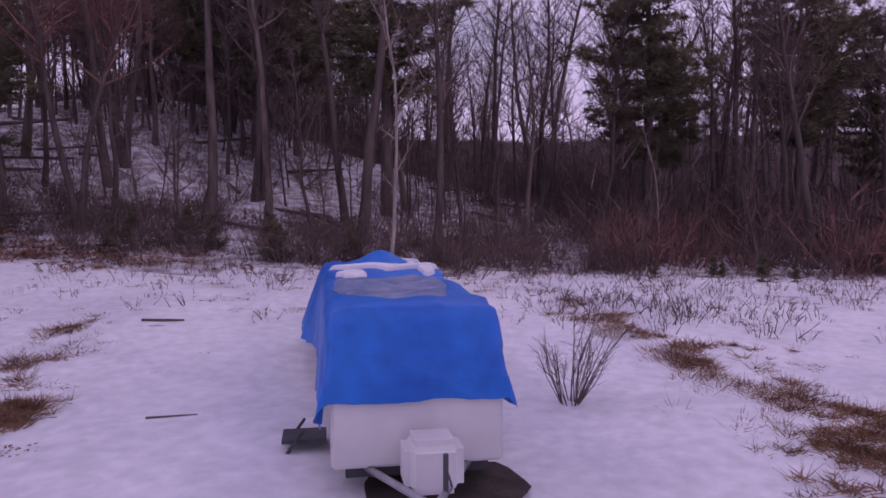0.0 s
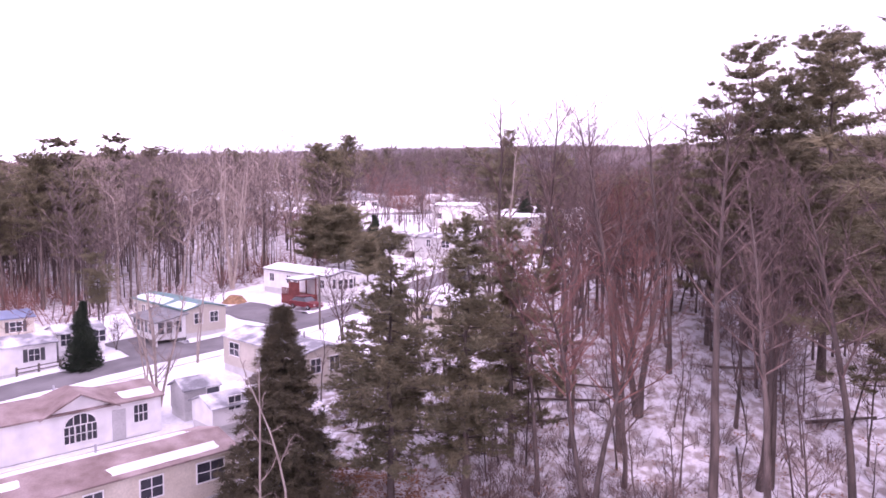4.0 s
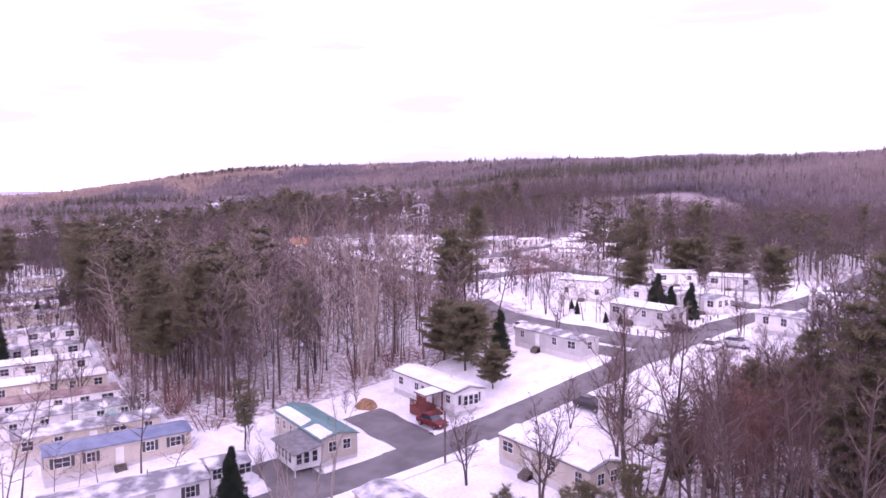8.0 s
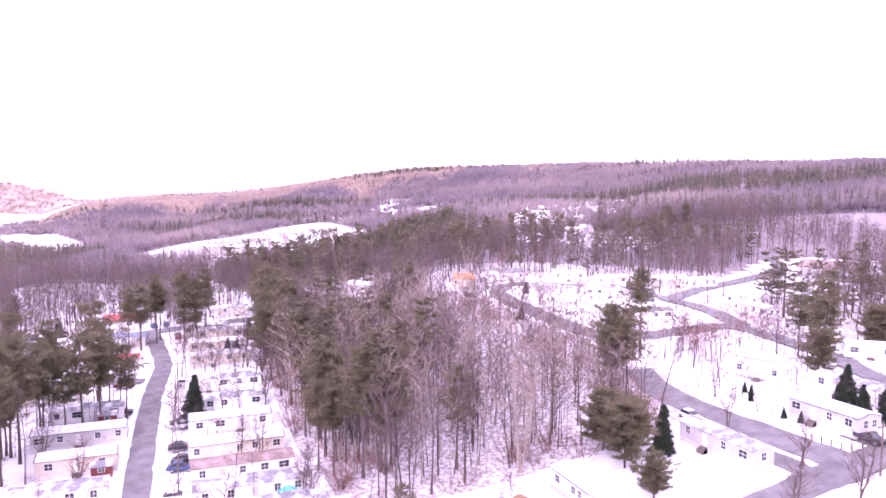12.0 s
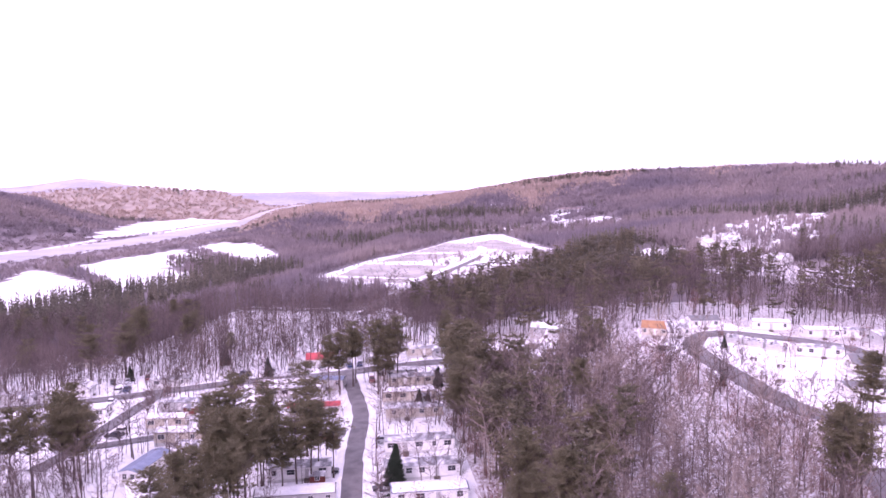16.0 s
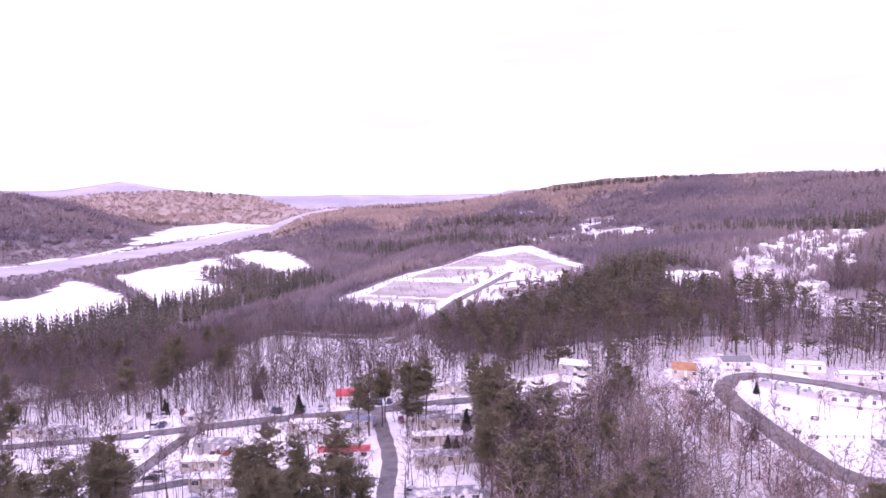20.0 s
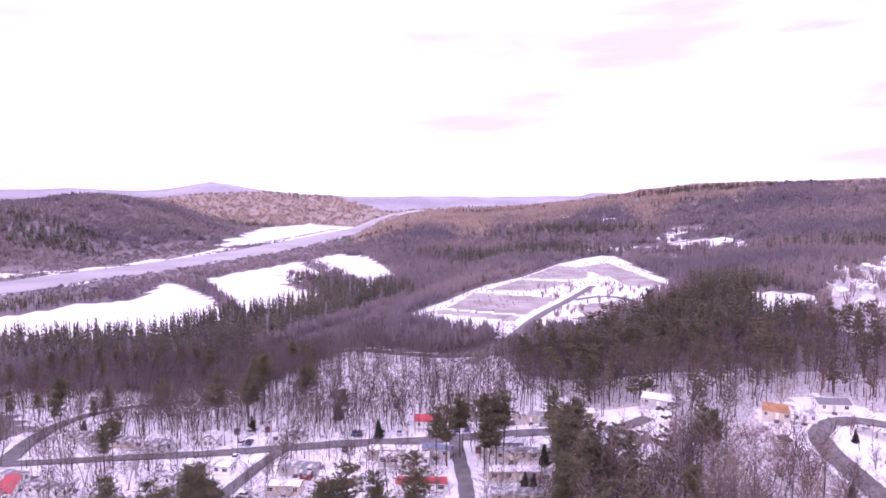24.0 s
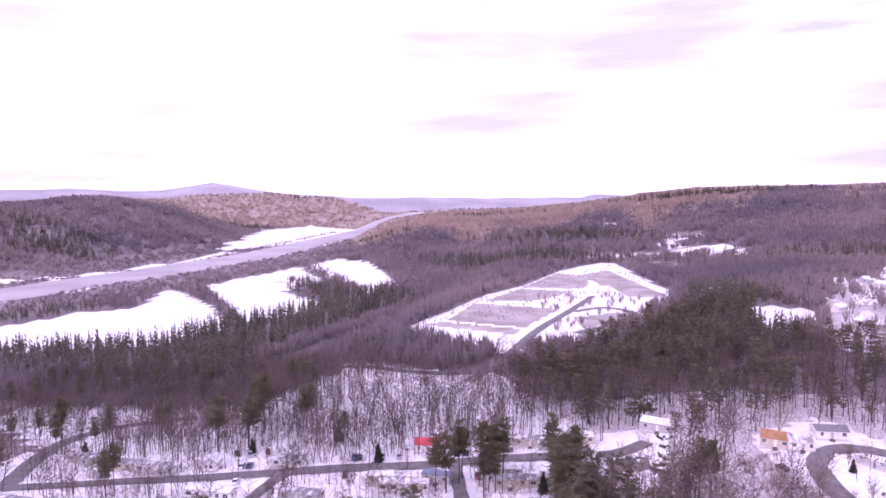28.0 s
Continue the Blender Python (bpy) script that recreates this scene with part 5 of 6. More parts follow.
def clears_view(x, y, high):
    """Whether a tree of that height stays below the camera's sight line to the homes; limits fitted to the view."""
    x, y = np.asarray(x, float), np.asarray(y, float)
    d, a = np.hypot(x, y), np.degrees(np.arctan2(-x, y))
    fall = np.interp(a, [20, 22, 23.5, 26, 29, 33, 37, 41, 46], [0.0, 0.14, 0.2, 0.225, 0.245, 0.29, 0.37, 0.46, 0.6])
    return (a < 20.5) | (d > 96) | (ground_z(x, y) + high < 40 - fall * d)


for k, (x, y, sc) in enumerate([(-5.8, 34.9, 1.15), (-2.0, 34.4, 0.95), (-10.4, 34.2, 0.85), (-8.0, 34.4, 0.62), (2.4, 35.3, 0.6), (-0.8, 37.6, 0.55), (-22.9, 32.8, 0.6), (-14.0, 32.5, 0.5), (17, 50.9, 0.8), (-23.9, 37.7, 0.7), (-21.2, 39.5, 0.95), (-19.5, 36.9, 0.8), (-13.0, 42, 0.9), (10.3, 52.7, 0.9)]):
    place_tree("bare_tree", NEARBARE[k % 4], x, y, sc, k * 1.7, "tall leafless tree with grey-brown bark at the wood's edge", group=W, lean=(0.05 * math.sin(k * 2.3), 0.05 * math.cos(k * 1.7)))
for x, y, sc, k in [(-5.6, 44.0, 1.08, 0), (10.1, 41.8, 0.95, 1), (-19.8, 55.2, 0.84, 1), (-16.8, 52.6, 0.78, 1), (-14.3, 55.5, 0.8, 0), (-22.0, 53.6, 0.62, 0), (-33.5, 49, 0.42, 2), (-30.5, 54, 0.5, 2), (19.8, 44.3, 0.88, 2), (27, 50, 0.55, 1), (34, 46, 0.55, 2), (-27, 57, 0.6, 2), (-20, 72, 0.9, 1), (15, 55, 0.6, 2)]:
    place_tree("pine", NEARPINE[k], x, y, sc, x, "tall dark green white pine with a straight trunk", group=W)
for x, y, sc, k in [(8.7, 34.2, 0.55, 0), (-2.9, 23.5, 0.9, 0), (-26.3, 17.6, 1.0, 1), (-60, 30, 1.0, 1), (-57, 24, 0.9, 1), (-30.4, 40.0, 1.55, 0)]:
    place_tree("birch", BIRCH[k], x, y, sc, x, "slender pale-barked young birch without leaves", group=W)
for x, y, sc, k in [(-25.6, 29.6, 1.05, 0), (-28.4, 26.2, 1.0, 1), (-26.2, 34.4, 0.95, 1), (-31.5, 29.5, 0.62, 0), (-37, 30, 0.45, 1)]:
    place_tree("young_pine", YOUNGPINE[k], x, y, sc, x * 2, "young white pine with loose plates of branches", group=W)
place_tree("cedar", CEDARS[0], -31.8, 21.2, 1.0, 1, "dense brown-green cedar beside the homes")
place_tree("spruce", SPRUCES[0], -66.9, 22.3, 0.8, 1, "dark conical spruce on the verge by the shed")
x, y = scatter(rng, -42, 60, 33, 120, 760, lambda x, y: ~is_open(x, y) & (np.hypot(x, y) > 36) & (-x / y < 0.70) & glade(x, y, 0.6))
for k in range(min(200, len(x))):
    size = rng.uniform(0.7, 1.1)
    if not clears_view(x[k], y[k], 22 * size):
        size *= 0.6
    if not clears_view(x[k], y[k], 21 * size):
        continue
    place_tree("bare_tree", NEARBARE[k % 4], x[k], y[k], size, rng.uniform(0, 6.28), "leafless tree in the snowy wood", group=W, lean=(rng.normal(0, 0.04), rng.normal(0, 0.04)))
x, y = scatter(rng, -42, 60, 29, 66, 900, lambda x, y: ~is_open(x, y) & glade(x, y, 0.3))
for k in range(min(260, len(x))):
    place_tree("sapling", SAPLING[k % 4], x[k], y[k], rng.uniform(0.4, 1.15), rng.uniform(0, 6.28), "thin leafless sapling in the snowy wood", group="saplings of the near wood", lean=(rng.normal(0, 0.07), rng.normal(0, 0.07)))
for x, y, sc in [(-15.5, 28.8, 0.75), (-8.5, 29.4, 0.85), (-5.5, 30.2, 0.8), (0, 30.9, 0.45), (10.5, 30.2, 0.35), (-20, 28, 0.7), (13, 29, 0.4), (7.5, 29.5, 0.35), (11.6, 28.8, 0.6), (10.2, 30.4, 0.45), (3.2, 31.9, 0.45), (5.2, 31.7, 0.4), (-9.2, 30.8, 0.95), (-13.3, 31.6, 0.9), (-12.0, 31.0, 0.8), (-15.5, 30.6, 0.9)]:
    place_tree("shrub_pine", SHRUBPINE[int(x) % 2], x, y, sc, x, "low young pine at the edge of the clearing", "shrub", "shrub pines at the edge")

for k in range(14):
    x, y, size = rng.uniform(-45, -31), rng.uniform(50, 70), rng.uniform(0.4, 0.7)
    if clears_view(x, y, 21 * size):
        place_tree("bare_tree", NEARBARE[k % 4], x, y, size, k, "leafless tree on the knoll's shoulder", group=W)

OAK = tree_meshes("oak", bare_tree(170, 21, 0.40, 3, 0.03, 0.45, 2, full=2.6), BARK, REDTWIG)
TALLBROAD = [tree_meshes("tall_broad_tree", bare_tree(171 + k, 22, 0.34, 3, 0.03, 0.45, 2, full=1.5), BARK, TWIG) for k in range(2)]
for k, (x, y, sc) in enumerate([(-31.5, 41, 1.0), (-27.5, 41.5, 0.92), (-22, 43, 0.98), (14, 62, 1.0), (5, 58, 1.05)]):
    place_tree("tall_tree", TALLBROAD[k % 2], x, y, sc, k * 2.1, "tall spreading leafless tree rising above the pines", group=W)
place_tree("oak", OAK, -18.5, 31.6, 0.80, 0.5, "broad twiggy oak with a dense brown crown", group=W)
for k, (x, y, sc) in enumerate([(-34, 53, 0.48), (-30.5, 55, 0.52), (-33, 60, 0.46), (-27, 52, 0.6), (-36.5, 56, 0.4), (-28, 61, 0.52), (-25.5, 48.5, 0.68), (-37.5, 49, 0.4), (-31, 49, 0.5), (-35, 63, 0.42)]):
    place_tree("oak", OAK, x, y, sc, k * 1.3, "low twiggy oak with a dense brown crown on the knoll", group=W)
x, y = scatter(rng, -50, -30, 44, 96, 150, lambda x, y: ~is_open(x, y) & (-x / y < 0.68) & clears_view(x, y, 10))
for k in range(min(46, len(x))):
    place_tree("bare_tree", NEARBARE[k % 4], x[k], y[k], rng.uniform(0.42, 0.62), rng.uniform(0, 6.28), "leafless tree at the wood's edge above the homes", group=W)

# ---- trees among the homes ----
for x, y, sc in [(-79.3, 103.2, 0.8), (-75.6, 103.4, 0.75), (-73.5, 106.0, 0.8), (-85.3, 72.4, 0.95), (-66.8, 3, 0.5), (-82, 108, 0.9), (-142.0, 5.4, 1.25), (-192.1, 15.6, 0.6), (-191.2, 18.0, 0.55), (-255.3, -46.7, 0.95), (-232.6, -29.5, 0.8), (-251.1, -77.7, 0.7), (-206.6, 22.8, 0.8), (-167.5, 91.1, 0.5), (-200.3, 110.4, 0.5), (-253.4, -140.8, 0.9)]:
    place_tree("spruce", SPRUCES[int(x) % 2], x, y, sc, x, "dark conical spruce standing in the snow", group="spruces in the park")
for x, y in [(-83, 94.9), (-80.1, 95.4), (-92, 97), (-94, 99), (-96, 99.5)]:
    place_tree("spruce", SPRUCES[0], x, y, 0.25, x, "small clipped dark evergreen shrub", "shrub", "clipped shrubs")
ROUNDPINE = [tree_meshes("round_pine", pine_tree(95 + k, 9, 3, 0.18, 0.40, clump=1.2), BARK, NEEDLE) for k in range(2)]
for x, y, sc, k in [(-84.8, 65.0, 1.15, 0), (-75.2, 62.8, 0.72, 1), (-92, 66, 1.1, 1), (-88, 68.5, 1.0, 0), (-78, 140, 1.2, 0), (-104.5, 152.8, 1.2, 1), (-108.3, 150.5, 1.2, 0), (-99, 159, 1.3, 1), (-96, 118, 1.1, 0)]:
    place_tree("round_pine", ROUNDPINE[k], x, y, sc, x, "broad green pine with a rounded crown", group="pines in the park")
BROAD = [tree_meshes("broad_tree", bare_tree(140 + k, 9, 0.42, 3, 0.05, 0.22, 2, full=1.3), BARK, TWIG) for k in range(3)]
PALE = [tree_meshes("pale_tree", bare_tree(150 + k, 21, 0.22, 3, 0.05, 0.15, 4, thick=0.8, full=1.6), PALEBARK, PALETWIG) for k in range(2)]
for x, y, sc, k in [(-93.2, 51.7, 1.0, 0), (-131.3, 29.4, 0.85, 1), (-50, 22, 0.6, 1), (-230.2, 103.1, 0.8, 0)]:
    place_tree("pale_tree", PALE[k], x, y, sc, x, "large pale-barked tree with many rising stems")
for x, y, sc in [(-69.6, 83.6, 0.8), (-86, 86, 0.8), (-97, 93.5, 0.9), (-78.4, 136, 1.0), (-118.0, 15.3, 0.95), (-122.1, 12.4, 0.9), (-104.0, 20.0, 0.9), (-119.8, -12.9, 1.0), (-82.6, 29.5, 0.5), (-62, 74, 0.8), (-58, 80, 1.1), (-52, 62, 1.1), (-48, 58, 1.2), (-55, 43, 0.9), (-46, 45, 1.2), (-59, 98, 0.8),
                 (-57, 60, 0.7), (-72, 27.1, 0.4), (-87, 47, 0.4), (-84.5, 44, 0.35), (-100.0, 20.0, 0.8), (-90, -6, 0.9), (-181.0, 104.6, 0.8), (-187.1, 94.3, 1.0), (-169.4, 93.1, 1.0), (-205.7, 112.1, 0.7), (-132.2, -19.6, 1), (-153.9, -29.0, 1.1), (-200.4, -58.7, 1.0), (-215.1, -100.0, 1.0), (-216.9, 7.5, 0.9), (-162.7, 20.9, 1.0), (-145.0, 19.3, 0.9), (-62, 112, 0.9), (-90, 160, 1.0)]:
    place_tree("broad_tree", BROAD[int(abs(x * 7)) % 3], x, y, sc, x, "spreading leafless tree among the homes", group="leafless trees in the park")
TALLPINE = [tree_meshes("tall_pine", pine_tree(160 + k, 21, 3, 0.40 + 0.05 * k, 0.21, clump=0.95, taper=0.2 * k), BARK, NEEDLE) for k in range(3)]
for k, (x, y) in enumerate([(-111.7, 130.5), (-97.7, 121.5), (-120.9, 174.9), (-117.8, -30.1), (-137.3, -27.7), (-127.2, -24.6), (-140.3, -26.2), (-111.6, -33.9), (-122.6, -32.6), (-128.3, 43.5), (-108.3, 25.6), (-115.7, 25.8), (-110.4, 36.9), (-100.3, 43.9), (-104.6, 29.5), (-104.4, 76.1), (-105.2, 80.1), (-135.9, -23.4), (-144.8, -14.5), (-148.6, -11.7), (-153.2, -10.4), (-139.1, -25.3), (-143.3, -21.3), (-158.3, -21.2), (-161.0, -28.9), (-160.4, -22.2), (-159.4, -34.7), (-164.6, -13.5), (-215.7, -2.3), (-215.4, 8.4), (-206.9, 8.5), (-214.3, 11.3), (-168.6, -69.0), (-164.2, -77.5), (-163.0, -63.9), (-155.1, -69.2), (-157.8, -60.8), (-155.5, -82.7), (-148.9, -75.5), (-128.7, -31.4), (-136.5, -29.3), (-212.9, 5.2), (-210.1, -6.3),
                             (-275.7, -142.9), (-266.3, -157.1), (-258.5, -81.4), (-269.1, -63.0), (-282.8, -81.9), (-294.4, -87.7), (-217.1, -150.0), (-217.0, -112.0), (-258.8, -93.0), (-191.1, 63.5), (-160.3, 51.0), (-160.9, 22.8), (-181.7, 24.7), (-187.7, 28.6), (-194.6, 26.7), (-177.7, 30.4), (-201.2, 25.7), (-205.6, 28.5), (-215.1, 26.5), (-209.2, 32.3), (-213.4, 33.2)]):
    if k % 2 == 0:
        place_tree("tall_pine", TALLPINE[(k + 1) % 3], x + 3.5 * math.cos(k), y + 3.5 * math.sin(k), 0.72 + 0.2 * ((k * 13) % 10) / 10, k * 2, "tall pine with a bare lower trunk among the homes", group="tall pines in the park")
    place_tree("tall_pine", TALLPINE[k % 3], x, y, 0.78 + 0.3 * ((k * 37) % 10) / 10, k, "tall pine with a bare lower trunk among the homes", group="tall pines in the park")

for k, (x, y) in enumerate([(-351, -220), (-357, -214), (-362, -209), (-365, -201), (-368, -194), (-371, -186), (-374, -178), (-323, -214), (-330, -205), (-274, -182), (-283, -176), (-262, -80), (-268, -84), (-276, -87), (-279, -81), (-285, -84), (-267, -144), (-324, -80), (-318, -73), (-313, -68), (-250, -44), (-300, -130), (-288, -128), (-276, -122), (-365, -134), (-375, -154), (-382, -148), (-390, -170), (-340, -190), (-345, -180), (-352, -172), (-360, -160)]):
    place_tree("tall_pine", TALLPINE[k % 3], x, y, 0.6 + 0.25 * ((k * 37) % 10) / 10, k, "dark pine with a bare lower trunk beyond the street", group="pines beyond the street")
place_tree("tall_pine", TALLPINE[0], -78.8, 27.8, 0.45, 2, "brownish pine beside the teal-roofed home", group="tall pines in the park")
place_tree("tall_pine", TALLPINE[2], -124, 97.4, 0.95, 1, "tall pine with a bare lower trunk among the homes", group="tall pines in the park")

# ---- woods in the middle distance ----
MIDBARE = [bare_tree(100 + k, h, sp, 1, first=fi, thick=0.62, lean=0.05, full=1.25) for k, (h, sp, fi) in enumerate([(17, 0.33, 0.32), (20, 0.29, 0.36), (15, 0.38, 0.28), (18, 0.32, 0.34)])]
MIDPINE = [pine_tree(120 + k, h, 1, fi, wd) for k, (h, fi, wd) in enumerate([(22, 0.3, 0.18), (19, 0.25, 0.22), (25, 0.4, 0.16)])]


def brush(seed, high=1.6, stems=22):
    r = np.random.default_rng(seed)
    t, c = Wood(), Wood()
    t.sliver((0, 0, -0.1), (0.1, 0, high * 0.7), 0.02, (1, 0, 0))
    for k in range(stems):
        a, o = r.uniform(0, 6.28), r.uniform(0, 0.7)
        p = np.array([o * math.cos(a), o * math.sin(a), -0.1])
        d = unit((math.cos(a) * 0.5 + r.normal(0, 0.3), math.sin(a) * 0.5 + r.normal(0, 0.3), 1))
        q = p + d * high * r.uniform(0.5, 1.1)
        c.sliver(p, q, 0.018, unit(np.cross(d, r.normal(0, 1, 3))))
        for w in range(3):
            m = p + (q - p) * r.uniform(0.35, 0.9)
            e = unit(d + r.normal(0, 0.6, 3))
            c.sliver(m, m + e * high * 0.35, 0.012, unit(np.cross(e, r.normal(0, 1, 3))))
    return t.arrays(), c.arrays()


BRUSH = [brush(k, 1.5 + 0.3 * (k % 3)) for k in range(5)]
x, y = scatter(rng, -44, 70, 29, 95, 2300, lambda x, y: ~is_open(x, y) & glade(x, y, 0.5))
x, y = np.concatenate([x, rng.uniform(-40, 60, 700)]), np.concatenate([y, rng.uniform(62, 96, 700)])
joined("undergrowth", BRUSH, rows_of(rng, x, y, 0.4, 1.5, 5), [BARK, TWIG], "dark tangle of leafless undergrowth in the wood", "undergrowth")
x, y = scatter(rng, -44, 40, 84, 128, 420, lambda x, y: ~is_open(x, y) & clears_view(x, y, 10))
joined("bare_wood", MIDBARE, rows_of(rng, x, y, 0.35, 0.6, 4), [BARK, TWIG], "dark leafless wood behind the knoll", "wood")
x, y = scatter(rng, -46, 20, 68, 90, 900, lambda x, y: ~is_open(x, y))
joined("undergrowth", BRUSH, rows_of(rng, x, y, 1.2, 3.2, 5), [BARK, TWIG], "dense leafless thicket on top of the knoll", "undergrowth")
x, y = scatter(rng, -26, 8, 28.5, 37, 280, lambda x, y: ~is_open(x, y))
joined("undergrowth", BRUSH, rows_of(rng, x, y, 0.35, 1.3, 5), [BARK, TWIG], "brown tangle of twigs at the edge of the clearing", "undergrowth")
x, y = scatter(rng, 6, 70, 33, 62, 600, lambda x, y: ~is_open(x, y))
joined("undergrowth", BRUSH, rows_of(rng, x, y, 0.8, 2.9, 5), [BARK, TWIG], "dark thicket of leafless shrubs and saplings", "undergrowth")
x, y = scatter(rng, 6, 60, 31, 50, 240, lambda x, y: ~is_open(x, y))
joined("undergrowth", BRUSH, rows_of(rng, x, y, 0.7, 2.2, 5), [BARK, REDTWIG], "reddish-brown thicket of leafless shrubs", "undergrowth")
x, y = scatter(rng, -215, -90, 22, 95, 700, lambda x, y: ~inside(PARK, x, y) & ((y > 80) | (x > -100) | (y < 34)))
joined("undergrowth", BRUSH, rows_of(rng, x, y, 1.0, 3.0, 5), [BARK, REDTWIG], "reddish undergrowth at the wood's edge", "undergrowth")
W1 = [(-94, 28), (-127.8, 23.6), (-199.3, 22.9), (-204.1, 56.8), (-190.9, 87.6), (-144.2, 90.4), (-106.4, 82.8), (-94, 84)]
x, y = scatter(rng, -215, -92, 24, 95, 480, lambda x, y: inside(W1, x, y) & ((y < 66) | (rng.random(len(x)) < 0.4)))
joined("bare_wood", MIDBARE, rows_of(rng, x, y, 0.7, 1.15, 4, (0.6, 0.95)), [PALEBARK, PALETWIG], "paler leafless trees within the wood", "wood")
x, y = scatter(rng, -215, -92, 24, 95, 1150, lambda x, y: inside(W1, x, y) & ((y < 66) | (rng.random(len(x)) < 0.4)) & (np.sin(x * 0.13 + 1) * np.sin(y * 0.17 + x * 0.05) + rng.normal(0, 0.5, len(x)) > -0.35))
joined("bare_wood", MIDBARE, rows_of(rng, x, y, 0.55, 1.15, 4, (0.65, 1.0)), [BARK, MIDTWIG], "dense leafless wood between the two parts of the park", "wood")
x, y = scatter(rng, -215, -97, 22, 80, 330, lambda x, y: inside(W1, x, y) & (y < 27 + 0.2 * (-92 - x) + rng.normal(0, 9, len(x))) & (rng.random(len(x)) < 0.62))
joined("pine_wood", MIDPINE, rows_of(rng, x, y, 0.6, 1.1, 3), [BARK, FARNEEDLE], "stand of tall pines along the wood's edge", "wood")
x, y = scatter(rng, -134, -100, 74, 96, 90, lambda x, y: ~inside(PARK, x, y))
x, y = np.concatenate([x, rng.normal(-118, 4, 22)]), np.concatenate([y, rng.normal(110, 2.5, 22)])
joined("red_shrubs", MIDBARE, rows_of(rng, x, y, 0.22, 0.5, 4, (1.0, 1.6)), [BARK, REDTWIG], "reddish leafless shrubs at the wood's corner", "shrubs")
x, y = scatter(rng, -272, -75, -60, 22, 800, lambda x, y: inside(PARK, x, y) & ((x < -125) | (rng.random(len(x)) < 0.4)))
joined("park_shrubs", MIDBARE, rows_of(rng, x, y, 0.14, 0.4, 4, (1.0, 1.7)), [BARK, REDTWIG], "low leafless shrubs and young trees among the homes", "shrubs")
x, y = scatter(rng, -272, -75, -170, 22, 2300, lambda x, y: inside(PARK, x, y) & ((x < -135) | (rng.random(len(x)) < 0.3)))
joined("park_trees", MIDBARE, rows_of(rng, x, y, 0.4, 0.9, 4), [BARK, MIDTWIG], "scattered leafless trees among the homes", "trees")
x, y = scatter(rng, -66, 180, 100, 420, 1900, lambda x, y: ~is_open(x, y))
joined("bare_wood", MIDBARE, rows_of(rng, x, y, 0.4, 0.7, 4), [BARK, MIDTWIG], "leafless wood north of the clearing", "wood")
x, y = scatter(rng, -345, -215, -420, 330, 4600, lambda x, y: ~is_open(x, y) & ~inside(VILLAGE, x, y) & ~inside(GROVE, x, y))
joined("bare_wood", MIDBARE, rows_of(rng, x, y, 0.5, 1.0, 4), [BARK, MIDTWIG], "leafless woods beyond the park", "wood")
x, y = scatter(rng, -425, -239, -226, 50, 3600, lambda x, y: inside(GROVE, x, y))
joined("grove", MIDBARE, rows_of(rng, x, y, 0.6, 1.0, 4, (0.7, 1.0)), [BARK, MIDTWIG], "open grove of leafless trees on the snow behind the street", "wood")
x, y = scatter(rng, -150, -57, 92, 182, 330, lambda x, y: inside(PARK, x, y) | inside(NORTH_PARK, x, y))
joined("park_trees", MIDBARE, rows_of(rng, x, y, 0.25, 0.75, 4, (0.8, 1.3)), [BARK, MIDTWIG], "leafless trees and shrubs between the upper homes", "trees")
x, y = scatter(rng, -215, -60, 95, 420, 2600, lambda x, y: ~is_open(x, y))
joined("bare_wood", MIDBARE, rows_of(rng, x, y, 0.5, 1.0, 4), [BARK, MIDTWIG], "leafless woods beyond the upper park", "wood")
x, y = scatter(rng, -160, -60, 150, 260, 120, lambda x, y: ~inside(NORTH_PARK, x, y) & ~inside(PARK, x, y) & ~inside(BARN_FIELD, x, y))
joined("pine_wood", MIDPINE, rows_of(rng, x, y, 0.45, 0.85, 3), [BARK, FARNEEDLE], "dark pines behind the upper park", "wood")
x, y = scatter(rng, -460, -215, -420, 330, 2300, lambda x, y: ~is_open(x, y) & ((off_line([(-293, 59), (-375, 118), (-421, 143)], x, y) < 38)))
joined("pine_wood", MIDPINE, rows_of(rng, x, y, 0.5, 0.9, 3), [BARK, FARNEEDLE], "dark pines among the woods beyond the park", "wood")

x, y = scatter(rng, -255, -105, 96, 160, 420, lambda x, y: inside(NORTH_PARK, x, y) & ((y > 138) | (x > -140) | (rng.random(len(x)) < 0.3)))
joined("park_trees", MIDBARE, rows_of(rng, x, y, 0.2, 0.75, 4), [BARK, REDTWIG], "leafless trees among the upper homes", "trees")
x, y = scatter(rng, -340, -225, -170, 250, 520, lambda x, y: ~is_open(x, y) & ~inside(VILLAGE, x, y) & ~inside(GROVE, x, y))
joined("pine_wood", MIDPINE, rows_of(rng, x, y, 0.5, 0.85, 3), [BARK, FARNEEDLE], "dark pines behind the cross street", "wood")

x, y = scatter(rng, -50, -12, 46, 112, 560, lambda x, y: ~is_open(x, y) & (-x / y < 0.66) & clears_view(x, y, 12))
joined("bare_wood", MIDBARE, rows_of(rng, x, y, 0.45, 0.8, 4), [BARK, MIDTWIG], "leafless wood on the slope above the homes", "wood")

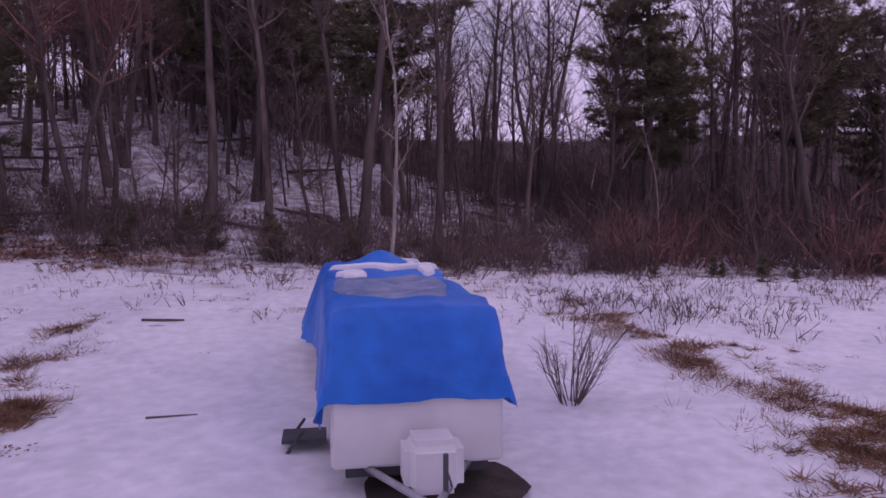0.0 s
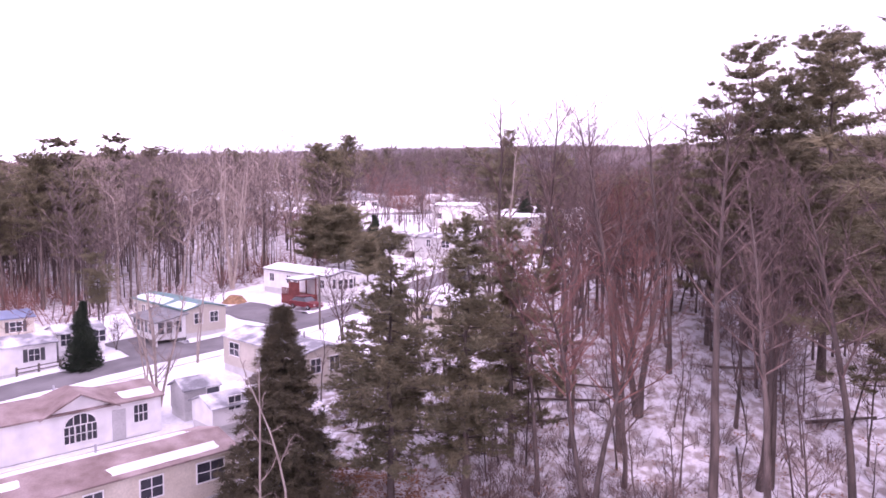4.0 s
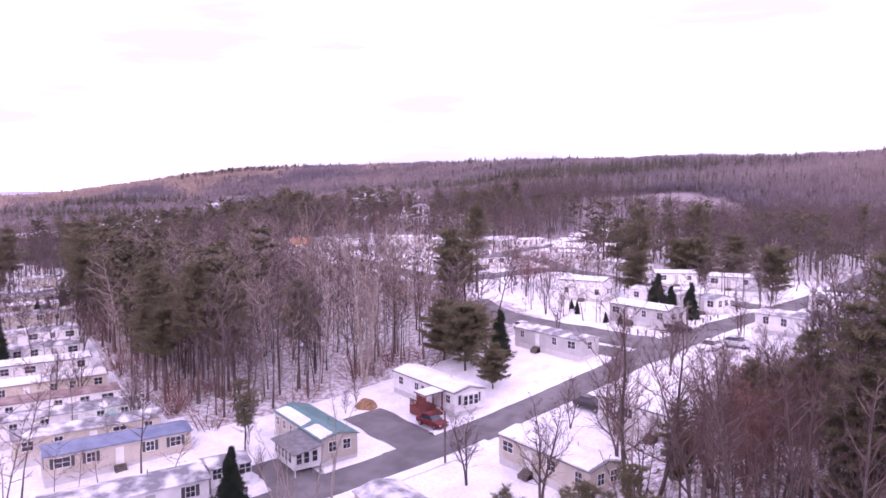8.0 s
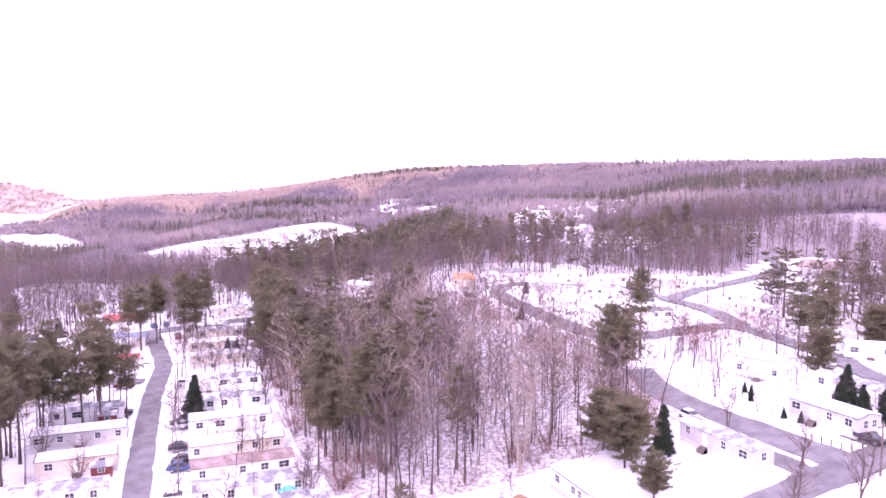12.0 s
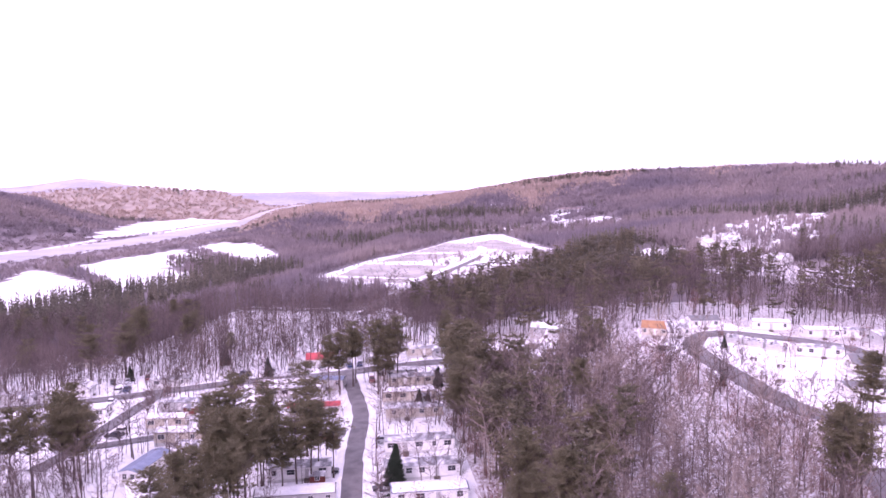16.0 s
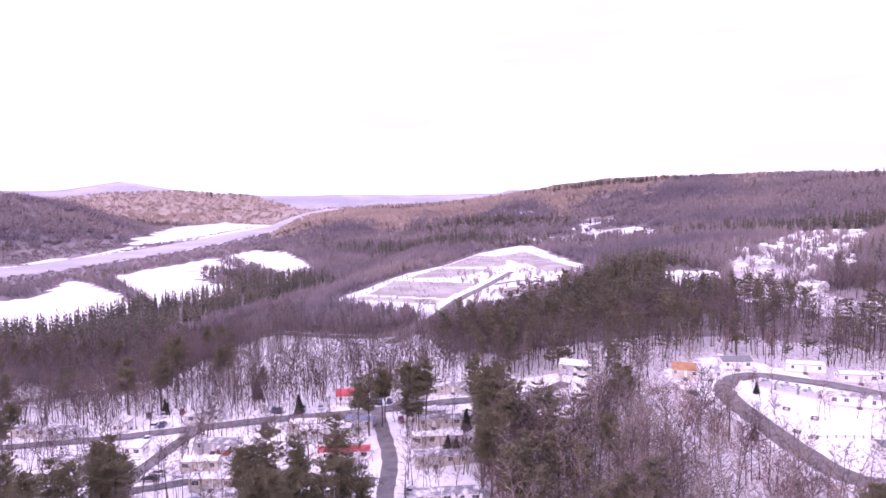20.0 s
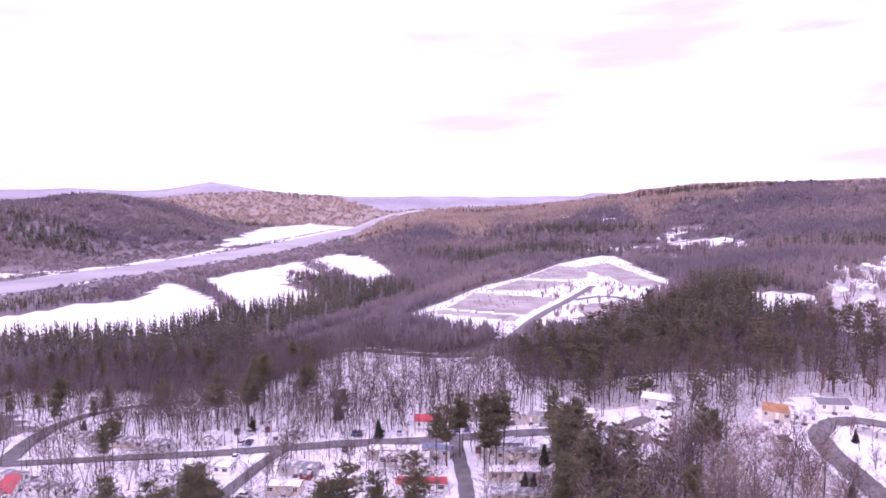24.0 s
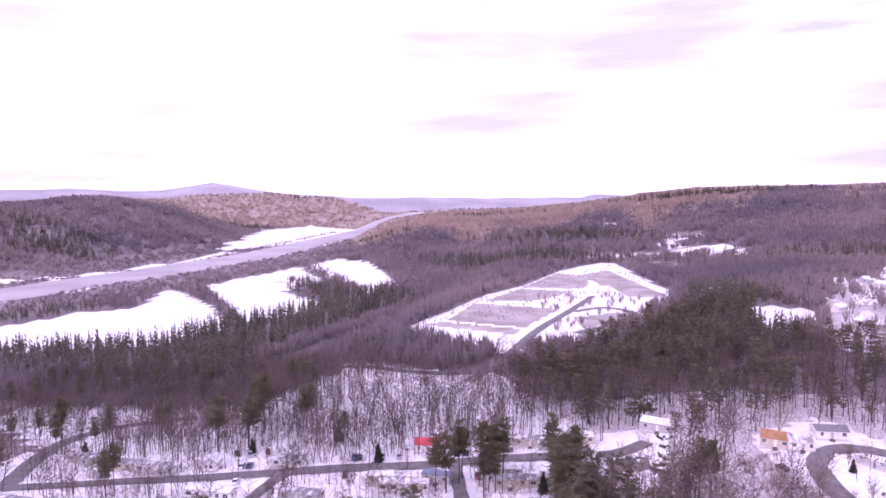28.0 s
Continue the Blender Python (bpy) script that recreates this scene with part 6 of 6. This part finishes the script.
# ---- far woods ----
def far_bare(seed):
    r = np.random.default_rng(seed)
    t, c = Wood(), Wood()
    t.sliver((0, 0, -1), (0, 0, 13), 0.25, (1, 0, 0))
    for k in range(13):
        a = k * 2.4 + r.random()
        d = np.array([math.cos(a), math.sin(a), 0])
        z = r.uniform(1, 7)
        p = d * r.uniform(0.2, 2.4) + (0, 0, z)
        c.sliver(p, p + d * r.uniform(0.8, 3.6) + (0, 0, r.uniform(4, 8)), r.uniform(0.35, 0.9), (-d[1], d[0], 0))
    return t.arrays(), c.arrays()


def far_pine(seed):
    r = np.random.default_rng(seed)
    t, c = Wood(), Wood()
    t.sliver((0, 0, -1), (0, 0, 14), 0.35, (1, 0, 0))
    for k in range(16):
        a = k * 2.4 + r.random()
        d = np.array([math.cos(a), math.sin(a), 0])
        z = 3 + 13 * k / 16
        w = (17.5 - z) * 0.26 + 0.5
        c.sliver((0, 0, z + 1.6), d * w * r.uniform(0.7, 1.35) + (0, 0, z), w * 0.5, (-d[1], d[0], 0.3))
    return t.arrays(), c.arrays()


FARBARE, FARPINE = [far_bare(k) for k in range(5)], [far_pine(k) for k in range(4)]
n = 90000
a = np.radians(rng.uniform(-38, 132, n))
r = 320 * np.exp(rng.random(n) ** 0.95 * math.log(3300 / 320))
x, y = -r * np.sin(a), r * np.cos(a)
ok = ~is_open(x, y) & ~near_road(x, y, 3) & ~((x > -335) & (x < 200) & (y < 400) & (y > -420))
ok &= ~(inside(VILLAGE, x, y) & (rng.random(n) < 0.78))
x, y, r = x[ok], y[ok], r[ok]
patch = np.sin(x * 0.006 + 2) * np.sin(y * 0.0075 + 0.5) + 0.6 * np.sin(x * 0.017 - y * 0.013) + rng.normal(0, 0.35, len(x))
near_pines = inside([(-445, 145), (-577, 187), (-574, 215), (-442, 204), (-417, 168)], x, y) | (off_line([(-445, -190), (-560, -150), (-700, -98)], x, y) < 52) | inside([(-331, 60), (-475, 140), (-408, 173), (-336, 168)], x, y)
rows = rows_of(rng, x, y, 0.75, 1.1, 5)
rows[:, 5] *= np.clip(r / 650, 1, 2.6)
rows[:, 2] *= np.clip(0.7 + r / 4000, 0.7, 1.1)
bank = 0.28 + 0.72 * s(70, 230, off_line(RIVER, x, y))  # low scrub along the river
rows[:, 2] *= bank
rows[:, 5] /= np.sqrt(bank)
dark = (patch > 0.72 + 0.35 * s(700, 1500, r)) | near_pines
# trees on the sunlit slopes get the warmer painted tone
lit_far = ~dark & sunlit_slopes(x, y, rng.normal(0, 90, len(x)))
joined("far_sunlit_wood", FARBARE, rows[lit_far], [SUNLIT_FAR, SUNLIT_FAR], "leafless woods on the far slopes, coloured tan as if sunlit", "forest")
joined("far_bare_wood", FARBARE, rows[~dark & ~lit_far], [WOODFAR, WOODFAR], "purple-brown leafless forest over the hills, tinted for haze and sun", "forest")
pines = rows[dark]
pines[:, 4] %= 4
pines[:, 5] *= 0.75
joined("far_pine_wood", FARPINE, pines, [PINEFAR, PINEFAR], "dark pine forest over the hills", "forest")
# hedgerows between the fields and along the river
hx, hy = [], []
for line, gap in (([(-789, -299), (-640, -215), (-580, -196)], 5), ([(-1144, -244), (-1050, -213), (-911, -157)], 7), ([(-716, -542), (-990, -502), (-1218, -506), (-1300, -432), (-1560, -398), (-2100, -368)], 9), ([(-849, -150), (-705, -168)], 3)):
    for (x0, y0), (x1, y1) in zip(line, line[1:]):
        m = int(math.hypot(x1 - x0, y1 - y0) / gap * 2)
        f = rng.random(m)
        hx.append(x0 + (x1 - x0) * f + rng.normal(0, 5, m)), hy.append(y0 + (y1 - y0) * f + rng.normal(0, 5, m))
hx, hy = np.concatenate(hx), np.concatenate(hy)
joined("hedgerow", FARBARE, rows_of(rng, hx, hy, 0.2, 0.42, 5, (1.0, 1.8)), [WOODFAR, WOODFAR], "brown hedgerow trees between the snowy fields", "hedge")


# ---- the clearing: trailer under its tarpaulin, shrubs, grass ----
trailer = empty("travel_trailer", pose(-0.78, 9.4, 0, 0, 0, 12.6), "white travel trailer under a blue tarpaulin in the snow", "travel trailer")
body = Shape().add([(x, y, z) for x in (-1.2, 1.2) for y, z in ((0.0, 0.45), (9.0, 0.45), (9.1, 2.5), (0.55, 2.5), (0.04, 1.55))], [(0, 1, 2, 3, 4), (9, 8, 7, 6, 5), (0, 5, 6, 1), (1, 6, 7, 2), (2, 7, 8, 3), (3, 8, 9, 4), (4, 9, 5, 0)])
part("body", body, WHITE, trailer, "plain white lower body", bevel=0.04)
part("chassis", Shape().box(-1.0, 0.1, 0.30, 1.0, 8.9, 0.46), DARKTRIM, trailer)
for side in (-1, 1):
    part("tongue", Shape().tube((side * 0.75, 0.2, 0.42), (0.06 * side, -1.25, 0.45), 0.05, 0.05), STEEL, trailer)
    for y in (5.0, 5.85):
        wheel = part("wheel", Shape().tube((side * 1.02, y, 0.34), (side * 1.2, y, 0.34), 0.34, 0.34, 14), RUBBER, trailer)
        part("rim", Shape().tube((side * 1.1, y, 0.34), (side * 1.22, y, 0.34), 0.19, 0.19, 10), STEEL, wheel)
cover = part("tank_cover", Shape().box(-0.28, -0.78, 0.30, 0.50, -0.06, 1.02), WHITE, trailer, "rounded white gas-bottle cover", bevel=0.13)
part("jack", Shape().tube((0.2, -0.98, 0.0), (0.2, -0.98, 0.95), 0.035, 0.035), DARKTRIM, trailer, "dark tongue jack")
part("crank", Shape().tube((0.2, -0.98, 0.78), (0.27, -1.05, 0.55), 0.015, 0.015), DARKTRIM, trailer)
step = part("step", Shape().box(-1.95, 1.7, 0.28, -1.25, 2.3, 0.34), DARKTRIM, trailer, "dark folding entrance step")
part("step_frame", Shape().tube((-1.95, 1.7, 0.02), (-1.6, 1.7, 0.5), 0.025, 0.025), DARKTRIM, step)
part("step_frame", Shape().tube((-1.95, 2.3, 0.02), (-1.6, 2.3, 0.5), 0.025, 0.025), DARKTRIM, step)

# the tarpaulin, draped over front, roof and sides
path = [(-0.05, 1.36), (-0.03, 1.5), (0.0, 1.65), (0.14, 1.9), (0.28, 2.15), (0.42, 2.38), (0.6, 2.56)] + [(0.9 + 0.3 * k, 2.58 + 0.04 * math.sin(k * 0.9)) for k in range(28)] + [(9.16, 2.55), (9.24, 2.2), (9.27, 1.7), (9.3, 1.25)]
across = [(-1.36, -1.55), (-1.33, -1.2), (-1.31, -0.85), (-1.29, -0.5), (-1.26, -0.2), (-1.2, -0.02), (-1.0, 0.02), (-0.7, 0.03), (-0.4, 0.035), (-0.1, 0.04), (0.2, 0.04), (0.5, 0.035), (0.8, 0.03), (1.05, 0.02), (1.2, -0.02), (1.25, -0.2), (1.27, -0.5), (1.29, -0.85), (1.31, -1.15), (1.33, -1.4)]
def finer(line, steps):
    """The same line with more points between its corners."""
    return [tuple(a + (b - a) * k / steps for a, b in zip(p0, p1)) for p0, p1 in zip(line, line[1:]) for k in range(steps)] + [line[-1]]


path = finer(path[:7], 5)[:-1] + path[6:]
across = finer(across, 3)
v, q, n = [], [], len(across)
for j, (y, z) in enumerate(path):
    hem = 1.0 if z > 2.4 else max(0.12, (z - 1.2) / 1.3)
    for x, drop in across:
        w = noise.noise(Vector((x * 1.6, y * 1.1 + z, 4.0))) * 0.05 + noise.noise(Vector((x * 4 + y * 2, y * 3, z * 2))) * 0.022
        side = abs(x) > 1.22
        fold = 0.045 * math.sin(y * 9 + x) * min(1, -drop) if drop < -0.1 else 0
        hump = 0.4 * math.exp(-((x - 0.05) / 0.55) ** 2 - ((y - 7.0) / 0.75) ** 2) + 0.05 * math.exp(-((y - 5.7) / 0.3) ** 2) - 0.06 * math.exp(-((x - 0.1) / 0.8) ** 2 - ((y - 3.2) / 1.6) ** 2)
        crease = 0
        if y < 0.6 and not side:
            for x0, x1, z0, fall, depth in ((-0.7, 0.6, 2.04, 0.41, 0.045), (-0.5, 0.95, 1.82, 0.36, 0.035), (0.1, 1.1, 2.3, 0.5, 0.015)):
                crease += depth * math.exp(-((z - z0 + fall * (x - x0)) / 0.045) ** 2) * s(x0 - 0.1, x0 + 0.3, x) * (1 - s(x1 - 0.3, x1 + 0.1, x))
        lean = 0.18 * s(4.6, 7.4, y) * (drop / -1.5 if x < 0 and drop < 0 else 0)
        v.append((x * (1 + 0.02 * (w > 0)) + (fold if side else 0) - lean * 2.2, y + (w * 0.6 - crease if z < 2.5 and not side else 0), z + drop * hem * (1.0 if x < 0 else 0.9) + (w + hump if not side else w * 0.4)))
for j in range(len(path) - 1):
    for i in range(n - 1):
        q.append((j * n + i, j * n + i + 1, (j + 1) * n + i + 1, (j + 1) * n + i))
tarp = new("tarpaulin", mesh_np("tarpaulin", v, None, [TARP], None, q, smooth=True))
tarp.matrix_world = trailer.matrix_world
tagged(tarp, "creased blue tarpaulin draped over the trailer", "tarpaulin")
FROST = material("frost_film", (0.11, 0.18, 0.36), (0.28, 0.32, 0.46), 2.2, 0.6, 0.15, 9.0)


def tarp_top(x, y):
    """Height of the tarpaulin's top at a place."""
    w = noise.noise(Vector((x * 1.6, y * 1.1 + 2.6, 4.0))) * 0.05
    return 2.62 + 0.04 * math.sin((y - 0.9) * 3) + w + 0.4 * math.exp(-((x - 0.05) / 0.55) ** 2 - ((y - 7.0) / 0.75) ** 2) + 0.05 * math.exp(-((y - 5.7) / 0.3) ** 2) - 0.06 * math.exp(-((x - 0.1) / 0.8) ** 2 - ((y - 3.2) / 1.6) ** 2)


def on_tarp(cx, cy, rx, ry, mat, name, label, thick=0.03, seed=0):
    """A ragged flat patch lying on the tarpaulin's top."""
    v, f = [(cx, cy, tarp_top(cx, cy) + thick + 0.03)], []
    m, rings = 24, (0.3, 0.55, 0.8, 0.93, 1.0)
    for g, k in [(g, k) for g in rings for k in range(m)]:
        a = k * 2 * math.pi / m
        r = g * (1 + 0.45 * noise.noise(Vector((math.cos(a) * 1.7, math.sin(a) * 1.7, seed))))
        x, y = cx + rx * r * math.cos(a), cy + ry * r * math.sin(a)
        v.append((x, y, tarp_top(x, y) + (thick + 0.03 if g < 0.9 else thick * 0.5 + 0.03 if g < 1 else -0.04)))
    for k in range(m):
        b = (k + 1) % m
        f += [(0, 1 + k, 1 + b)]
        for g in range(len(rings) - 1):
            o = 1 + g * m
            f += [(o + k, o + m + k, o + m + b), (o + k, o + m + b, o + b)]
    ob = new(name, mesh_np(name, v, f, [mat], smooth=True))
    ob.matrix_world = trailer.matrix_world
    return tagged(ob, label, name.replace("_", " "))


on_tarp(0.0, 3.0, 1.02, 2.0, FROST, "frost_sheet", "grey film of ice on the tarpaulin's sagging top", 0.012, 1)
for k, (cx, cy, rx, ry) in enumerate([(-0.74, 6.3, 0.30, 0.42), (-0.66, 5.05, 0.34, 0.30), (-0.1, 5.75, 0.95, 0.17), (0.82, 6.5, 0.2, 0.5), (0.45, 5.55, 0.6, 0.16), (0.9, 5.3, 0.18, 0.3), (0.3, 7.95, 0.7, 0.13), (0.1, 8.4, 0.25, 0.2)]):
    on_tarp(cx, cy, rx, ry, SNOW, "snow_patch", "patch of old snow on the blue tarpaulin", 0.05, 5 + k)

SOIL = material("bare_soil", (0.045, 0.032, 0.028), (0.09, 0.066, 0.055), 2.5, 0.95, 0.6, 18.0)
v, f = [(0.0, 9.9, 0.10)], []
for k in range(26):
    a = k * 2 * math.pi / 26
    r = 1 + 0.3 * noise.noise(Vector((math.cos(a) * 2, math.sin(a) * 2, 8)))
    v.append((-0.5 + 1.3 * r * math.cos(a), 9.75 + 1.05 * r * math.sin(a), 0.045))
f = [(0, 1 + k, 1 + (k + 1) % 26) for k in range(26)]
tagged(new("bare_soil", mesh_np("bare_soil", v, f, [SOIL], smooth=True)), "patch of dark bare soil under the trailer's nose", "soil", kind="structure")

# leafless bush beside the trailer
bush = empty("bush", pose(1.9, 14.0, gz(1.9, 14)), "leafless brown bush of upright stems beside the trailer", "bush")
r = np.random.default_rng(5)
for k in range(34):
    stem = Wood()
    a = r.uniform(0, 6.28)
    p = np.array([0.15 * math.cos(a), 0.15 * math.sin(a), -0.1])
    d = unit((math.cos(a) * r.uniform(0.1, 0.75), math.sin(a) * r.uniform(0.1, 0.75), 1))
    q2 = p + d * r.uniform(0.9, 2.1)
    mid = p + (q2 - p) * 0.5 + r.normal(0, 0.07, 3)
    stem.tube(p, mid, 0.011, 0.008, 4)
    stem.tube(mid, q2, 0.008, 0.004, 4)
    for w in range(8):
        m = mid + (q2 - mid) * r.uniform(0.0, 0.95)
        e = unit(d + r.normal(0, 0.5, 3))
        stem.tube(m, m + e * r.uniform(0.15, 0.5), 0.005, 0.0025, 3)
    sv, sf, _ = stem.arrays()
    part("stem", mesh_np("stem", sv, sf, [TWIG]), None, bush)


def tuft(seed, high=0.4, blades=26, spread=0.7):
    r = np.random.default_rng(seed)
    t, c = Wood(), Wood()
    t.sliver((0, 0, -0.05), (0.05, 0, high), 0.01, (1, 0, 0))
    for k in range(blades):
        a = r.uniform(0, 6.28)
        p = np.array([r.normal(0, 0.14), r.normal(0, 0.14), -0.03])
        d = unit((math.cos(a) * spread + 0.25, math.sin(a) * spread, r.uniform(0.25, 1)))
        c.sliver(p, p + d * high * r.uniform(0.5, 1.2), 0.014, unit(np.cross(d, r.normal(0, 1, 3))))
    return t.arrays(), c.arrays()


def strew(lines, per_metre, wide, high):
    xs, ys = [], []
    for line in lines:
        for (x0, y0), (x1, y1) in zip(line, line[1:]):
            m = int(math.hypot(x1 - x0, y1 - y0) * per_metre)
            t = rng.random(m)
            xs.append(x0 + (x1 - x0) * t + rng.normal(0, wide, m)), ys.append(y0 + (y1 - y0) * t + rng.normal(0, wide, m))
    return np.concatenate(xs), np.concatenate(ys)


TUFTS = [tuft(k, 0.34 + 0.1 * k, 30, 1.1) for k in range(3)]
x, y = strew([[(2.6, 25), (5.0, 17.8), (5.9, 12.8), (6.5, 9.6)], [(-11.5, 19), (-10.2, 16.2), (-11.5, 14.8)], [(-10.3, 14.2), (-8.6, 12.4), (-9.2, 11.2), (-11, 11)], [(-8.5, 10.4), (-8.2, 10.2)], [(4.4, 9.9), (4.6, 10.0)]] + [[(2.6, 21), (4.4, 17.5), (5.6, 14.2), (7.2, 11.6), (8.6, 10)], [(3.6, 21), (5.4, 17.5), (7.0, 14.0), (9.6, 11.5)]] * 2 + [[(-11.5, 19), (-10.2, 16.2), (-11.5, 14.8)], [(-10.3, 14.2), (-8.6, 12.4), (-9.2, 11.2), (-11, 11)]] * 2, 17, 0.34, 0.3)
x, y = np.concatenate([x, rng.normal(5.6, 0.9, 150)]), np.concatenate([y, rng.uniform(9.5, 19, 150)])
keep = np.array([noise.noise(Vector((a * 0.9, b * 0.9, 3))) > -0.12 for a, b in zip(x, y)])
x, y = x[keep], y[keep]
joined("dry_grass", TUFTS, rows_of(rng, x, y, 0.35, 0.9, 3), [STRAW, STRAW], "flattened tufts of straw-coloured dry grass in the snow", "grass")
WEEDS = [brush(40 + k, 0.7, 7) for k in range(4)]
x, y = rng.uniform(-22, 26, 520), 31 - np.abs(rng.normal(0, 6, 520))
ok = ~((np.abs(x + 1.5) < 2.6) & (y > 7) & (y < 17)) & (y > 7)
joined("dry_weeds", WEEDS, rows_of(rng, x[ok], y[ok], 0.3, 1.0, 4), [TWIG, TWIG], "thin dry weed stalks poking through the snow", "weeds")
x, y = strew([[(2.5, 23.5), (7, 22), (8.5, 21)]], 8, 0.9, 0.5)
joined("dry_weeds", WEEDS, rows_of(rng, x, y, 0.4, 1.3, 4), [TWIG, TWIG], "patch of grey-brown weeds in the clearing", "weeds")


def leaf_bed(seed, count=40):
    r = np.random.default_rng(seed)
    t, c = Wood(), Wood()
    t.sliver((0, 0, 0), (0.05, 0, 0.05), 0.02, (1, 0, 0))
    for k in range(count):
        p = np.array([r.normal(0, 0.45), r.normal(0, 0.45), 0.03 + 0.05 * r.random()])
        d = unit(r.normal(0, 1, 3) * (1, 1, 0.35))
        c.sliver(p, p + d * r.uniform(0.08, 0.2), 0.06, unit(np.cross(d, (0.1, 0.2, 1))))
    return t.arrays(), c.arrays()


LEAFBED = [leaf_bed(k) for k in range(4)]
x, y = strew([[(-34, 25), (-26, 26.5), (-18, 27.5), (-12, 28.4)], [(-33, 27), (-20, 29.5)]], 9, 1.1, 0.1)
joined("leaf_litter", LEAFBED, rows_of(rng, x, y, 0.7, 1.5, 4), [DEADLEAF, DEADLEAF], "orange-brown dead leaves over the snow at the wood's edge", "leaves")
x, y = scatter(rng, -40, 45, 29, 60, 700, lambda x, y: ~is_open(x, y))
joined("leaf_litter", LEAFBED, rows_of(rng, x, y, 0.6, 1.3, 4), [DEADLEAF, DEADLEAF], "dead leaves scattered on the snow in the wood", "leaves")


def log(x, y, length, yaw, thick, label, tilt=0.0):
    ob = new("log", Shape().tube((-length / 2, 0, 0), (length / 2, 0, length * tilt), thick, thick * 0.6, 8).mesh("log", BARK))
    ob.matrix_world = pose(x, y, gz(x, y) + thick * 0.7, 0, 0, yaw)
    return tagged(ob, label, "log", "fallen wood")


log(-5.6, 12.4, 0.9, 20, 0.06, "short broken branch lying on the snow")
log(-9.0, 19.5, 1.2, 4, 0.05, "broken branch lying on the snow")
for k in range(22):
    log(rng.uniform(-38, 15), rng.uniform(33, 60), rng.uniform(3, 9), rng.uniform(0, 180), rng.uniform(0.08, 0.16), "fallen dead trunk lying in the snowy wood", rng.uniform(0, 0.12))

x, y = rng.uniform(-22, 22, 420), np.concatenate([rng.uniform(9, 29, 220), rng.uniform(23, 31, 200)])
ok = ~((np.abs(x + 1.5) < 2.8) & (y < 17)) & ((np.abs(x) > 6) | (y > 20))
joined("leaf_litter", LEAFBED, rows_of(rng, x[ok], y[ok], 0.2, 0.5, 4), [TWIG, DEADLEAF], "small clumps of dark dead leaves on the snow", "leaves")

# ---- the cemetery ----
STONES = [Shape().box(-0.35, -0.12, -0.1, 0.35, 0.12, 1.0), Shape().box(-0.28, -0.1, -0.1, 0.28, 0.1, 0.7), Shape().box(-0.5, -0.15, -0.1, 0.5, 0.15, 0.85)]
tpl = []
for sh in STONES:
    f = []
    for a in sh.f:
        f += [(a[0], a[1], a[2]), (a[0], a[2], a[3])]
    tpl.append(((np.array(sh.v), np.array(f)), (np.array([(0, 0, 0), (0.01, 0, 0), (0, 0, 0.01)]), np.array([(0, 1, 2)]))))
gx0, gy0 = np.meshgrid(np.arange(-900, -380, 6.0), np.arange(-50, 200, 4.0))
gx0, gy0 = gx0.ravel() + rng.normal(0, 0.5, gx0.size), gy0.ravel() + rng.normal(0, 0.3, gy0.size)
ok = inside(CEMETERY, gx0, gy0) & ~near_road(gx0, gy0, 4) & (np.sin(gx0 * 0.021 + gy0 * 0.03) > -0.3) & (rng.random(gx0.size) < 0.22)
grave_rows = rows_of(rng, gx0[ok], gy0[ok], 1.0, 1.7, 3)
grave_rows[:, 3] = 1.2
joined("gravestones", tpl, grave_rows, [STONE, STONE], "rows of small grey gravestones in the snow", "gravestones")
x, y = scatter(rng, -600, -430, 60, 150, 90, lambda x, y: inside(CEMETERY, x, y))
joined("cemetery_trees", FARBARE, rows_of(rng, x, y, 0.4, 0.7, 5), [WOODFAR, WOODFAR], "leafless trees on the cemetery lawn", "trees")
